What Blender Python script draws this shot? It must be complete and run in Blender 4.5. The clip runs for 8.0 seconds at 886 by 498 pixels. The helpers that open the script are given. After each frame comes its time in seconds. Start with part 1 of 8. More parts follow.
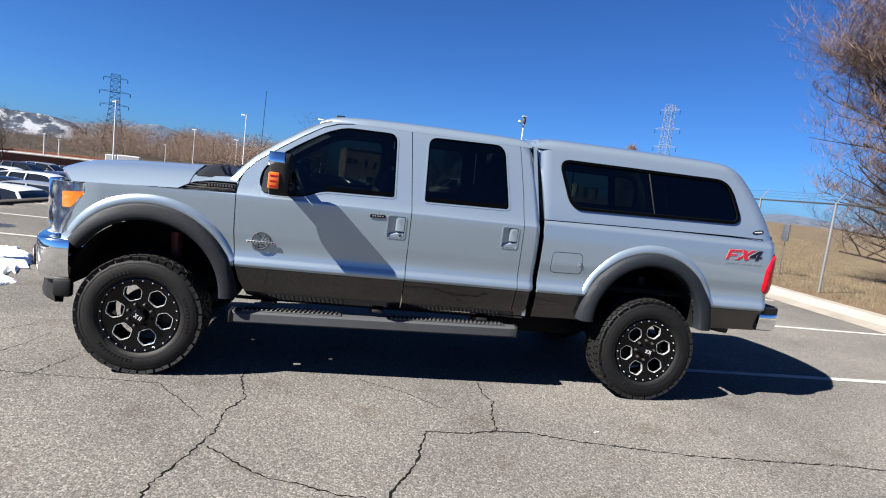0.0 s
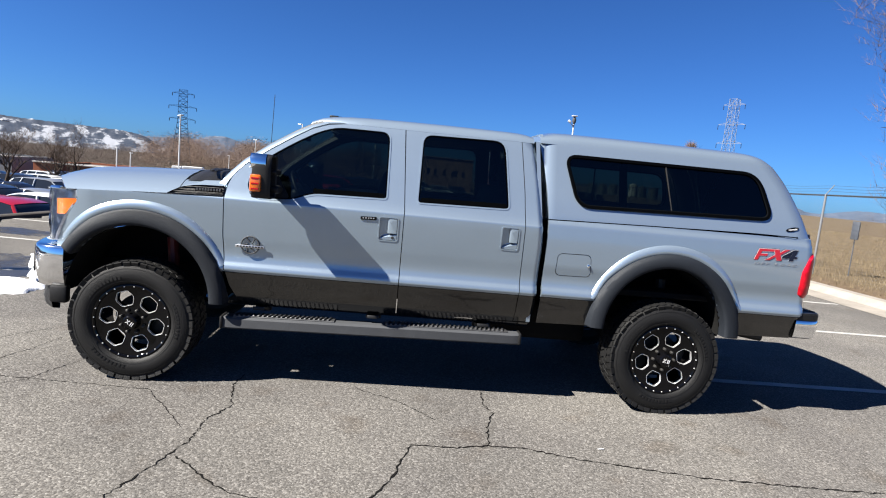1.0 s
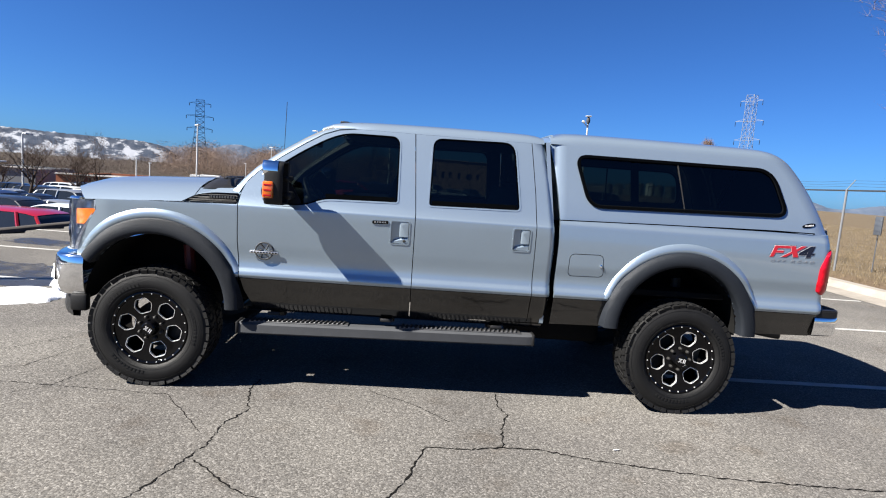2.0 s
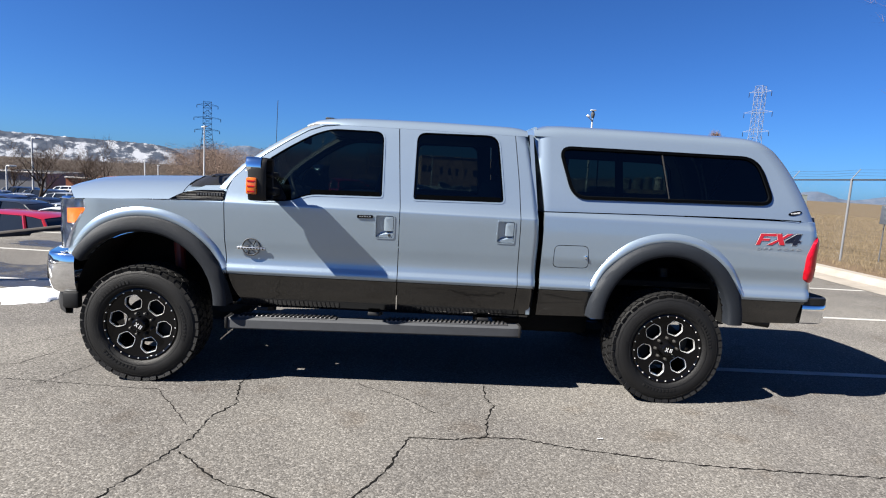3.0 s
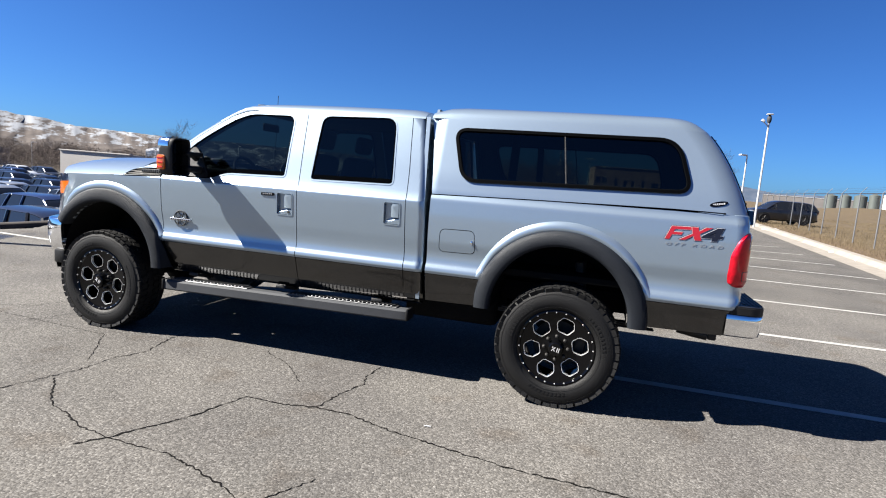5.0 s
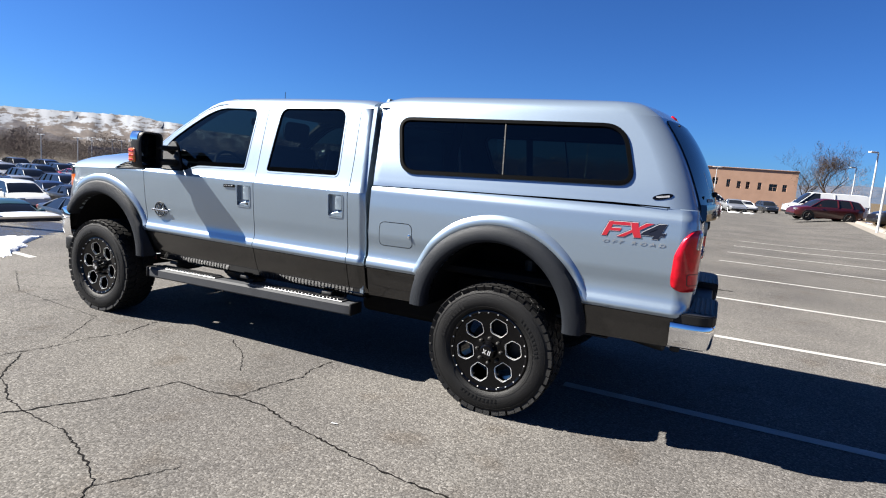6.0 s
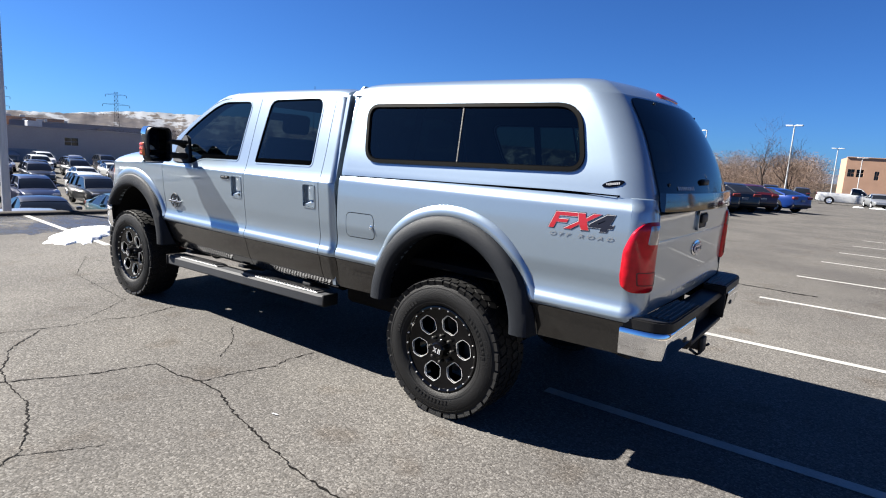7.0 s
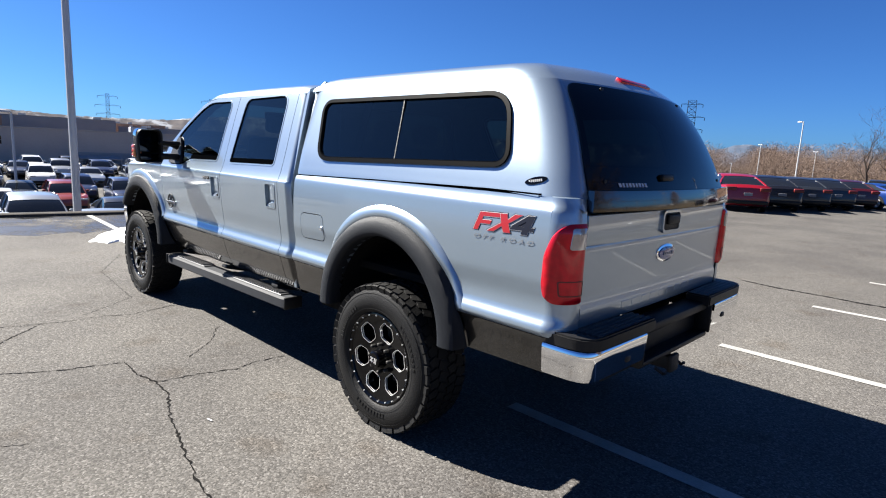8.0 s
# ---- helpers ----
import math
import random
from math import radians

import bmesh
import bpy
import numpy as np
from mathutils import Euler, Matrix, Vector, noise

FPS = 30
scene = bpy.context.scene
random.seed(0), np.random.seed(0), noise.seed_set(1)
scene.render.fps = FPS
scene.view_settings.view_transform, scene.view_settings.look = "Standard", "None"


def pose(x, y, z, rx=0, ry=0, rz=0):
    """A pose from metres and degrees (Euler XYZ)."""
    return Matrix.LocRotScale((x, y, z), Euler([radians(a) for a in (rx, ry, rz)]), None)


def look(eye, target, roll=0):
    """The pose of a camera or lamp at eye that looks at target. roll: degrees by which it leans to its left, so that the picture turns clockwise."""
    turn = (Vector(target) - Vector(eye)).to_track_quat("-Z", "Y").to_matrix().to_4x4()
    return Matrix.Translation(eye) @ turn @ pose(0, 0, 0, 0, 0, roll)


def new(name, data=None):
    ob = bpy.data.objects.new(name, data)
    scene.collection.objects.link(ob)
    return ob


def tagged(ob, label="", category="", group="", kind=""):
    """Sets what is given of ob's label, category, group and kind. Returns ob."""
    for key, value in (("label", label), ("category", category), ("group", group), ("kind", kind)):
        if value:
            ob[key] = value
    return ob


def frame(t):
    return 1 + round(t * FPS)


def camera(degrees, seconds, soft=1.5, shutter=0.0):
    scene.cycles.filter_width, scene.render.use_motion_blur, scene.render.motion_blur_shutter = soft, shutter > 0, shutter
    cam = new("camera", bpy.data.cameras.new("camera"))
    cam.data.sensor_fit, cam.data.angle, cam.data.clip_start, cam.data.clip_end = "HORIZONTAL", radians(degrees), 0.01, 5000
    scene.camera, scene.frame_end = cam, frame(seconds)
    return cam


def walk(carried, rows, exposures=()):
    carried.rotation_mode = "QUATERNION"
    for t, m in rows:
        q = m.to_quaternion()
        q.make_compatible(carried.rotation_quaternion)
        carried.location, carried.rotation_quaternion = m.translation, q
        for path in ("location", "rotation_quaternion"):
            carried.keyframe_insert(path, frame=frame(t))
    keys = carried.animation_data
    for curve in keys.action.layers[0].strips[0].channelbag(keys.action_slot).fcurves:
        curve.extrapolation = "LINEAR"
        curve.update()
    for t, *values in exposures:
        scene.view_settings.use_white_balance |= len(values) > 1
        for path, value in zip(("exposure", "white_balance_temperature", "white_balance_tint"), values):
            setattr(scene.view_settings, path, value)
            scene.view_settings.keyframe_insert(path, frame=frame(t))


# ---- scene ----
cam = camera(75.7, 8.0, soft=1.1)
PATH = [
    (0, (1.319, -5.32, 1.641), (1.691, -3.369, 1.404), 6.9),
    (0.5, (1.653, -5.21, 1.641), (1.905, -3.243, 1.386), 6.3),
    (1, (1.802, -5.167, 1.655), (1.979, -3.19, 1.41), 5.6),
    (1.5, (1.826, -5.178, 1.659), (1.962, -3.196, 1.425), 4.9),
    (3, (2.011, -5.23, 1.638), (2.101, -3.248, 1.389), 3.4),
    (3.5, (2.456, -5.304, 1.636), (2.448, -3.319, 1.392), 3.9),
    (4, (2.97, -5.238, 1.626), (2.815, -3.261, 1.364), 4.3),
    (4.5, (3.622, -5.158, 1.581), (3.27, -3.205, 1.336), 4.3),
    (4.7, (3.84, -5.114, 1.559), (3.422, -3.174, 1.31), 4.3),
    (5.8, (5.015, -4.587, 1.589), (4.232, -2.766, 1.321), 4.6),
    (6, (5.19, -4.452, 1.585), (4.347, -2.66, 1.307), 4.4),
    (6.3, (5.469, -4.262, 1.586), (4.521, -2.522, 1.314), 4.6),
    (6.5, (5.601, -4.125, 1.594), (4.586, -2.425, 1.308), 4.2),
    (7, (5.943, -3.781, 1.602), (4.778, -2.186, 1.283), 3.7),
    (7.5, (6.175, -3.388, 1.631), (4.898, -1.886, 1.294), 3.0),
    (8, (6.401, -3.061, 1.631), (5.031, -1.644, 1.293), 2.8),
]
walk(cam, [(t, look(eye, target, roll)) for t, eye, target, roll in PATH])

# ---- world, sun, exposure ----
SUN_DIR = Vector((-1.04, -0.375, 1.0)).normalized()
world = bpy.data.worlds.new("world")
scene.world = world
world.use_nodes = True
wn, wl = world.node_tree.nodes, world.node_tree.links
sky = wn.new("ShaderNodeTexSky")
sky.sky_type = "NISHITA"
sky.sun_disc = False
sky.sun_elevation = math.asin(SUN_DIR.z)
sky.sun_rotation = math.atan2(SUN_DIR.x, SUN_DIR.y)
sky.altitude = 1700
sky.air_density = 0.9
sky.dust_density = 1.8
sky.ozone_density = 3.0
wn["Background"].inputs["Strength"].default_value = 0.05
deep = wn.new("ShaderNodeMix")
deep.data_type, deep.blend_type = "RGBA", "MULTIPLY"
deep.inputs["Factor"].default_value = 1.0
deep.inputs["B"].default_value = (0.147, 0.306, 0.545, 1)
wl.new(sky.outputs["Color"], deep.inputs["A"])
wl.new(deep.outputs["Result"], wn["Background"].inputs["Color"])
sun = new("sun", bpy.data.lights.new("sun", "SUN"))
sun.data.energy = 5.0
sun.data.angle = radians(0.53)
sun.data.color = (1.0, 0.95, 0.87)
sun.matrix_world = look(SUN_DIR * 60, (0, 0, 0))
scene.view_settings.exposure = 2.28


# ---- materials ----
def mat(name, col, rough=0.5, metal=0.0, var=0.15, scale=6.0, bump=0.0, bump_scale=60.0, coat=0.0, col2=None, spec=0.5, rand=0.0):
    """Principled surface with colour variation at two scales and a fine relief."""
    m = bpy.data.materials.new(name)
    m.use_nodes = True
    n, l = m.node_tree.nodes, m.node_tree.links
    p = n["Principled BSDF"]
    p.inputs["Roughness"].default_value = rough
    p.inputs["Metallic"].default_value = metal
    p.inputs["Specular IOR Level"].default_value = spec if rough < 0.8 else min(spec, 0.08)
    p.inputs["Coat Weight"].default_value = coat
    p.inputs["Coat Roughness"].default_value = 0.04
    tc = n.new("ShaderNodeTexCoord")
    big = n.new("ShaderNodeTexNoise")
    big.inputs["Scale"].default_value = scale
    big.inputs["Detail"].default_value = 3
    fine = n.new("ShaderNodeTexNoise")
    fine.inputs["Scale"].default_value = scale * 14
    fine.inputs["Detail"].default_value = 2
    for t in (big, fine):
        l.new(tc.outputs["Object"], t.inputs["Vector"])
    add = n.new("ShaderNodeMath")
    add.operation = "MULTIPLY_ADD"
    l.new(fine.outputs["Fac"], add.inputs[0])
    add.inputs[1].default_value = 0.5
    l.new(big.outputs["Fac"], add.inputs[2])
    rng = n.new("ShaderNodeMapRange")
    l.new(add.outputs[0], rng.inputs["Value"])
    rng.inputs["From Min"].default_value, rng.inputs["From Max"].default_value = 0.45, 1.05
    mix = n.new("ShaderNodeMix")
    mix.data_type = "RGBA"
    l.new(rng.outputs["Result"], mix.inputs["Factor"])
    a = col2 or tuple(c * (1 - var) for c in col)
    b = col if col2 else tuple(min(1, c * (1 + var)) for c in col)
    mix.inputs["A"].default_value = (*a, 1)
    mix.inputs["B"].default_value = (*b, 1)
    out = mix.outputs["Result"]
    if rand:
        info = n.new("ShaderNodeObjectInfo")
        hsv = n.new("ShaderNodeHueSaturation")
        r2 = n.new("ShaderNodeMapRange")
        l.new(info.outputs["Random"], r2.inputs["Value"])
        r2.inputs["To Min"].default_value, r2.inputs["To Max"].default_value = 1 - rand, 1 + rand
        l.new(r2.outputs["Result"], hsv.inputs["Value"])
        l.new(out, hsv.inputs["Color"])
        out = hsv.outputs["Color"]
    l.new(out, p.inputs["Base Color"])
    if bump:
        bn = n.new("ShaderNodeTexNoise")
        bn.inputs["Scale"].default_value = bump_scale
        bn.inputs["Detail"].default_value = 3
        l.new(tc.outputs["Object"], bn.inputs["Vector"])
        b2 = n.new("ShaderNodeBump")
        b2.inputs["Strength"].default_value = bump
        b2.inputs["Distance"].default_value = 0.01
        l.new(bn.outputs["Fac"], b2.inputs["Height"])
        l.new(b2.outputs["Normal"], p.inputs["Normal"])
    return m


def glass(name, tint, rough=0.02, ior=1.5):
    """Tinted pane: dims what is seen through it, mirrors by its Fresnel gloss."""
    m = bpy.data.materials.new(name)
    m.use_nodes = True
    n, l = m.node_tree.nodes, m.node_tree.links
    n.remove(n["Principled BSDF"])
    tr = n.new("ShaderNodeBsdfTransparent")
    tr.inputs["Color"].default_value = (*tint, 1)
    gl = n.new("ShaderNodeBsdfGlossy")
    gl.inputs["Roughness"].default_value = rough
    fr = n.new("ShaderNodeFresnel")
    fr.inputs["IOR"].default_value = ior
    mx = n.new("ShaderNodeMixShader")
    l.new(fr.outputs[0], mx.inputs[0])
    l.new(tr.outputs[0], mx.inputs[1])
    l.new(gl.outputs[0], mx.inputs[2])
    l.new(mx.outputs[0], n["Material Output"].inputs["Surface"])
    return m


SILVER = mat("silver_paint", (0.250, 0.313, 0.376), 0.32, 0.68, 0.02, 3, coat=1.0, bump=0.02, bump_scale=900)
TAUPE = mat("taupe_paint", (0.0062, 0.0057, 0.0055), 0.26, 0.3, 0.06, 3, coat=1.0)
TAUPE.node_tree.nodes["Principled BSDF"].inputs["Coat IOR"].default_value = 1.52
FLARE = mat("flare_plastic", (0.0074, 0.0094, 0.0130), 0.62, 0, 0.12, 8, bump=0.25, bump_scale=500, spec=0.20)
BLACK = mat("black_plastic", (0.0063, 0.0063, 0.00672), 0.5, 0, 0.2, 9, bump=0.15, bump_scale=300, spec=0.25)
GLOSSBLACK = mat("gloss_black", (0.0018, 0.0018, 0.0022), 0.09, 0, 0.1, 5, spec=0.22)
RAILGLOSS = mat("rail_gloss", (0.0012, 0.0016, 0.0024), 0.08, 0, 0.05, 5, spec=0.85, coat=0.3)
SEAL = mat("rubber_seal", (0.0006, 0.0007, 0.0009), 0.9, 0, 0.2, 20, spec=0.0)
BELT = mat("belt_rubber", (0.0010, 0.0012, 0.0015), 0.9, 0, 0.2, 20, spec=0.0)
RUBBER = mat("tyre_rubber", (0.0044, 0.0044, 0.0046), 0.6, 0, 0.25, 12, bump=0.3, bump_scale=160, spec=0.22)
CHROME = mat("chrome", (0.82, 0.83, 0.85), 0.07, 1.0, 0.03, 5, bump=0.03, bump_scale=20)
MILLED = mat("milled_aluminium", (0.80, 0.80, 0.81), 0.34, 0.7, 0.05, 20)
ALU = mat("brushed_aluminium", (0.5, 0.5, 0.5), 0.36, 0.9, 0.12, 15, bump=0.08, bump_scale=120)
STEEL = mat("dark_steel", (0.0203, 0.0193, 0.0182), 0.6, 0.4, 0.35, 8, bump=0.3, bump_scale=60)
UNDER = mat("underbody", (0.00504, 0.00504, 0.00504), 0.8, 0, 0.3, 5, bump=0.3, bump_scale=40, spec=0.1)
REDLENS = mat("red_lens", (0.40, 0.002, 0.012), 0.34, 0.45, 0.30, 30, coat=0.5, spec=0.2)
HEADLENS = mat("headlamp_lens", (0.62, 0.63, 0.65), 0.30, 0.35, 0.40, 26, coat=1.0)
DARKRED = mat("dark_red_steel", (0.10, 0.004, 0.004), 0.5, 0, 0.2, 12)
STEPMETAL = mat("step_metal", (0.040, 0.042, 0.046), 0.6, 0.0, 0.1, 12, bump=0.05, bump_scale=90, spec=0.08)
FRAMEBLACK = mat("frame_black", (0.0008, 0.0009, 0.0011), 0.40, 0, 0.1, 5, spec=0.03)
BEAD = mat("window_bead", (0.0030, 0.0034, 0.0042), 0.9, 0, 0.1, 9, spec=0.0)
TREAD = mat("step_tread", (0.085, 0.086, 0.09), 0.46, 0.8, 0.15, 20)
CLEARLENS = mat("clear_lens", (0.315, 0.319, 0.326), 0.1, 0.4, 0.15, 30, coat=1.0)
LAMPGLASS = glass("lamp_glass", (0.9, 0.92, 0.94), 0.02, 1.45)
AMBER = mat("amber_lens", (0.432, 0.0865, 0.00304), 0.12, 0, 0.25, 40, coat=1.0)
TINT = glass("tinted_glass", (0.115, 0.145, 0.138))
DARKTINT = glass("dark_tinted_glass", (0.024, 0.031, 0.034), 0.02, 1.36)
CLEAR = glass("windscreen_glass", (0.34, 0.38, 0.38), 0.02, 1.3)
LEATHER = mat("dark_leather", (0.0234, 0.0234, 0.025), 0.55, 0, 0.2, 6, bump=0.1, bump_scale=90)
REDDECAL = mat("red_decal", (0.264, 0.0061, 0.0101), 0.35, 0, 0.06, 8, coat=0.5)
DARKDECAL = mat("dark_decal", (0.006, 0.008, 0.017), 0.5, 0, 0.1, 8, spec=0.15)
GREYDECAL = mat("grey_decal", (0.151, 0.158, 0.172), 0.4, 0, 0.06, 8)
WHITEDECAL = mat("white_decal", (0.381, 0.385, 0.396), 0.4, 0, 0.04, 8)
# Base darkened: the dark reflection in the mirror is put into its colour.
MIRROR = mat("mirror_glass", (0.07, 0.075, 0.08), 0.03, 1.0, 0.01, 5)


# ---- mesh helpers ----
def under(ob):
    """The part itself, or the part above it where it is a sub-part already."""
    while ob.parent and ob.parent.parent:
        ob = ob.parent
    return ob


def piece(name, me, parent, m, label=""):
    """One more object on a shared mesh, under a part."""
    ob = new(name, me)
    ob.parent = under(parent)
    ob.matrix_parent_inverse = Matrix()
    ob.matrix_basis = m
    if label:
        ob["label"] = label
    return ob


def part(name, bm, material, parent, label="", sharp=32, smooth=True):
    """Links a bmesh as one mesh object under a thing or under a part."""
    me = bpy.data.meshes.new(name)
    lay, face = bm.verts.layers.float_vector.get("nrm"), bm.faces.layers.int.get("front")
    split = None
    if lay and face:
        bm.normal_update()
        split = []
        for f in bm.faces:
            for lp in f.loops:
                n = lp.vert[lay]
                split.append(tuple(n if n.dot(f.normal) > 0 else -n) if f[face] else (0, 0, 0))
    bm.to_mesh(me)
    bm.free()
    for m in material if isinstance(material, (list, tuple)) else (material,):
        me.materials.append(m)
    if smooth:
        me.shade_smooth()
        me.set_sharp_from_angle(angle=radians(sharp))
        if split:
            me.normals_split_custom_set(split)
    ob = new(name, me)
    if parent is not None:
        ob.parent = under(parent)
    if label:
        ob["label"] = label
    return ob


def empty(name, label, category, group="", m=None):
    ob = new(name)
    ob.empty_display_size = 0.2
    if m is not None:
        ob.matrix_world = m
    return tagged(ob, label, category, group)


def rbox(bm, c, s, r=0.01, seg=2, m=None, idx=0):
    """A box with rounded edges: centre, full sizes, radius."""
    g = bmesh.ops.create_cube(bm, size=1.0)
    vs = g["verts"]
    bmesh.ops.scale(bm, vec=s, verts=vs)
    es = list({e for v in vs for e in v.link_edges})
    if r > 0:
        r = min(r, min(s) * 0.49)
        g = bmesh.ops.bevel(bm, geom=es, offset=r, segments=seg, profile=0.5, affect="EDGES")
        seen = set(g["verts"])
        todo = list(seen)
        while todo:
            v = todo.pop()
            for e in v.link_edges:
                o = e.other_vert(v)
                if o not in seen:
                    seen.add(o)
                    todo.append(o)
        vs = list(seen)
    if m is not None:
        bmesh.ops.transform(bm, matrix=m, verts=vs)
    bmesh.ops.translate(bm, vec=c, verts=vs)
    if idx:
        for f in {f for v in vs for f in v.link_faces}:
            f.material_index = idx
    return vs


def sweep(bm, pts, r, seg=8, caps=True, idx=0):
    """A round tube along points; r is one radius or one for each point."""
    pts = [Vector(p) for p in pts]
    rs = r if isinstance(r, (list, tuple)) else [r] * len(pts)
    rings = []
    ref = None
    for i, p in enumerate(pts):
        d = (pts[min(i + 1, len(pts) - 1)] - pts[max(i - 1, 0)]).normalized()
        if ref is None:
            ref = d.orthogonal().normalized()
        ref = (ref - d * ref.dot(d)).normalized()
        b = d.cross(ref)
        rings.append([bm.verts.new(p + (ref * math.cos(a) + b * math.sin(a)) * rs[i]) for a in (2 * math.pi * k / seg for k in range(seg))])
    fs = []
    for a, b in zip(rings, rings[1:]):
        for k in range(seg):
            fs.append(bm.faces.new((a[k], a[(k + 1) % seg], b[(k + 1) % seg], b[k])))
    if caps:
        fs.append(bm.faces.new(rings[0][::-1]))
        fs.append(bm.faces.new(rings[-1]))
    for f in fs:
        f.material_index = idx
    return rings


def grid(bm, rows, idx=0, close=False):
    """Quads between rows of points."""
    vs = [[bm.verts.new(p) for p in row] for row in rows]
    n = len(vs[0])
    for a, b in zip(vs, vs[1:]):
        for k in range(n if close else n - 1):
            q = (a[k], a[(k + 1) % n], b[(k + 1) % n], b[k])
            if len({v.co.to_tuple(5) for v in q}) > 2:
                f = bm.faces.new(q)
                f.material_index = idx
    return vs


def revolve(bm, prof, seg=48, idx=0):
    """Turns a profile of (radius, y) about the y axis."""
    rows = []
    for k in range(seg):
        a = 2 * math.pi * k / seg
        rows.append([(r * math.cos(a), y, r * math.sin(a)) for r, y in prof])
    rows.append(rows[0])
    vs = [[bm.verts.new(p) for p in row] for row in rows[:-1]]
    for k in range(seg):
        a, b = vs[k], vs[(k + 1) % seg]
        for j in range(len(prof) - 1):
            f = bm.faces.new((a[j], a[j + 1], b[j + 1], b[j]))
            f.material_index = idx
    return vs


def extrude_poly(bm, pts, d, idx=0):
    """A flat polygon of 3D points with thickness along the vector d."""
    d = Vector(d)
    a = [bm.verts.new(Vector(p)) for p in pts]
    b = [bm.verts.new(Vector(p) + d) for p in pts]
    fs = [bm.faces.new(a), bm.faces.new(b[::-1])]
    for k in range(len(a)):
        fs.append(bm.faces.new((a[k], b[k], b[(k + 1) % len(a)], a[(k + 1) % len(a)])))
    for f in fs:
        f.material_index = idx


def rounded(pts, r, n=5):
    """A polygon with its corners rounded; r is one radius or one for each corner."""
    out = []
    k = len(pts)
    for i in range(k):
        p, a, b = Vector(pts[i]), Vector(pts[i - 1]), Vector(pts[(i + 1) % k])
        rr = r[i] if isinstance(r, (list, tuple)) else r
        if rr <= 0:
            out.append(tuple(p))
            continue
        u, v = (a - p), (b - p)
        cut = min(rr, u.length * 0.48, v.length * 0.48)
        s, e = p + u.normalized() * cut, p + v.normalized() * cut
        for j in range(n + 1):
            t = j / n
            out.append(tuple(s * (1 - t) ** 2 + p * 2 * t * (1 - t) + e * t * t))
    return out


def inset(pts, d):
    """The same polygon drawn in by d."""
    k = len(pts)
    area = sum(pts[i][0] * pts[(i + 1) % k][1] - pts[(i + 1) % k][0] * pts[i][1] for i in range(k))
    s = 1 if area > 0 else -1
    out = []
    for i in range(k):
        p, a, b = Vector(pts[i]), Vector(pts[i - 1]), Vector(pts[(i + 1) % k])
        t = (b - a)
        t = t.normalized() if t.length > 1e-9 else Vector((1, 0))
        out.append(tuple(p + Vector((-t.y, t.x)) * d * s))
    return out


def panel(bm, outer, holes, place, ucuts=(), vcuts=(), depth=None, idx=None):
    """A sheet with holes, outlined in (u, v), bent by place(u, v) and turned in along its edges by depth."""
    lay = bm.verts.layers.float_vector.get("nrm") or bm.verts.layers.float_vector.new("nrm")
    front = bm.faces.layers.int.get("front") or bm.faces.layers.int.new("front")
    loops = []
    for loop in (outer, *holes):
        vs = [bm.verts.new((p[0], p[1], 0)) for p in loop]
        loops += [bm.edges.new((vs[i], vs[(i + 1) % len(vs)])) for i in range(len(vs))]
    g = bmesh.ops.triangle_fill(bm, use_beauty=True, use_dissolve=False, edges=loops, normal=(0, 0, 1))
    fill = [f for f in g["geom"] if isinstance(f, bmesh.types.BMFace)]
    geom = set(fill)
    for f in fill:
        geom.update(f.verts)
        geom.update(f.edges)
    for cuts, no in ((ucuts, (1, 0, 0)), (vcuts, (0, 1, 0))):
        for c in cuts:
            co = (c, 0, 0) if no[0] else (0, c, 0)
            g = bmesh.ops.bisect_plane(bm, geom=list(geom), plane_co=co, plane_no=no, dist=1e-5)
            geom = set(g["geom"]) | set(g["geom_cut"])
    faces = [f for f in geom if isinstance(f, bmesh.types.BMFace) and f.is_valid]
    if idx:
        for f in faces:
            c = f.calc_center_median()
            f.material_index = idx(c.x, c.y)
    verts = {v for f in faces for v in f.verts}
    rim = [e for e in {e for f in faces for e in f.edges} if len([f for f in e.link_faces]) == 1]
    for v in verts:
        x, y, e = v.co.x, v.co.y, 0.0025
        v[lay] = (place(x + e, y) - place(x - e, y)).cross(place(x, y + e) - place(x, y - e)).normalized()
        v.co = place(x, y)
    for f in faces:
        f[front] = 1
    if depth is not None:
        keep = {e: e.link_faces[0].material_index for e in rim}
        g = bmesh.ops.extrude_edge_only(bm, edges=rim)
        nv = [v for v in g["geom"] if isinstance(v, bmesh.types.BMVert)]
        for v in nv:
            v.co += Vector(depth)
        for f in g["geom"]:
            if isinstance(f, bmesh.types.BMFace):
                f[front] = 0
                for e in f.edges:
                    if e in keep:
                        f.material_index = keep[e]
    bmesh.ops.recalc_face_normals(bm, faces=list(bm.faces))


def curve_of(points):
    """A smooth monotone curve through (x, y) points."""
    xs = [p[0] for p in points]
    ys = [p[1] for p in points]
    n = len(xs)
    d = [(ys[i + 1] - ys[i]) / (xs[i + 1] - xs[i]) for i in range(n - 1)]
    m = [d[0]] + [0.0 if d[i - 1] * d[i] <= 0 else 2 * d[i - 1] * d[i] / (d[i - 1] + d[i]) for i in range(1, n - 1)] + [d[-1]]

    def f(x):
        if x <= xs[0]:
            return ys[0]
        if x >= xs[-1]:
            return ys[-1]
        i = max(k for k in range(n - 1) if xs[k] <= x)
        h = xs[i + 1] - xs[i]
        t = (x - xs[i]) / h
        return (2 * t**3 - 3 * t**2 + 1) * ys[i] + (t**3 - 2 * t**2 + t) * h * m[i] + (3 * t**2 - 2 * t**3) * ys[i + 1] + (t**3 - t**2) * h * m[i + 1]

    return f


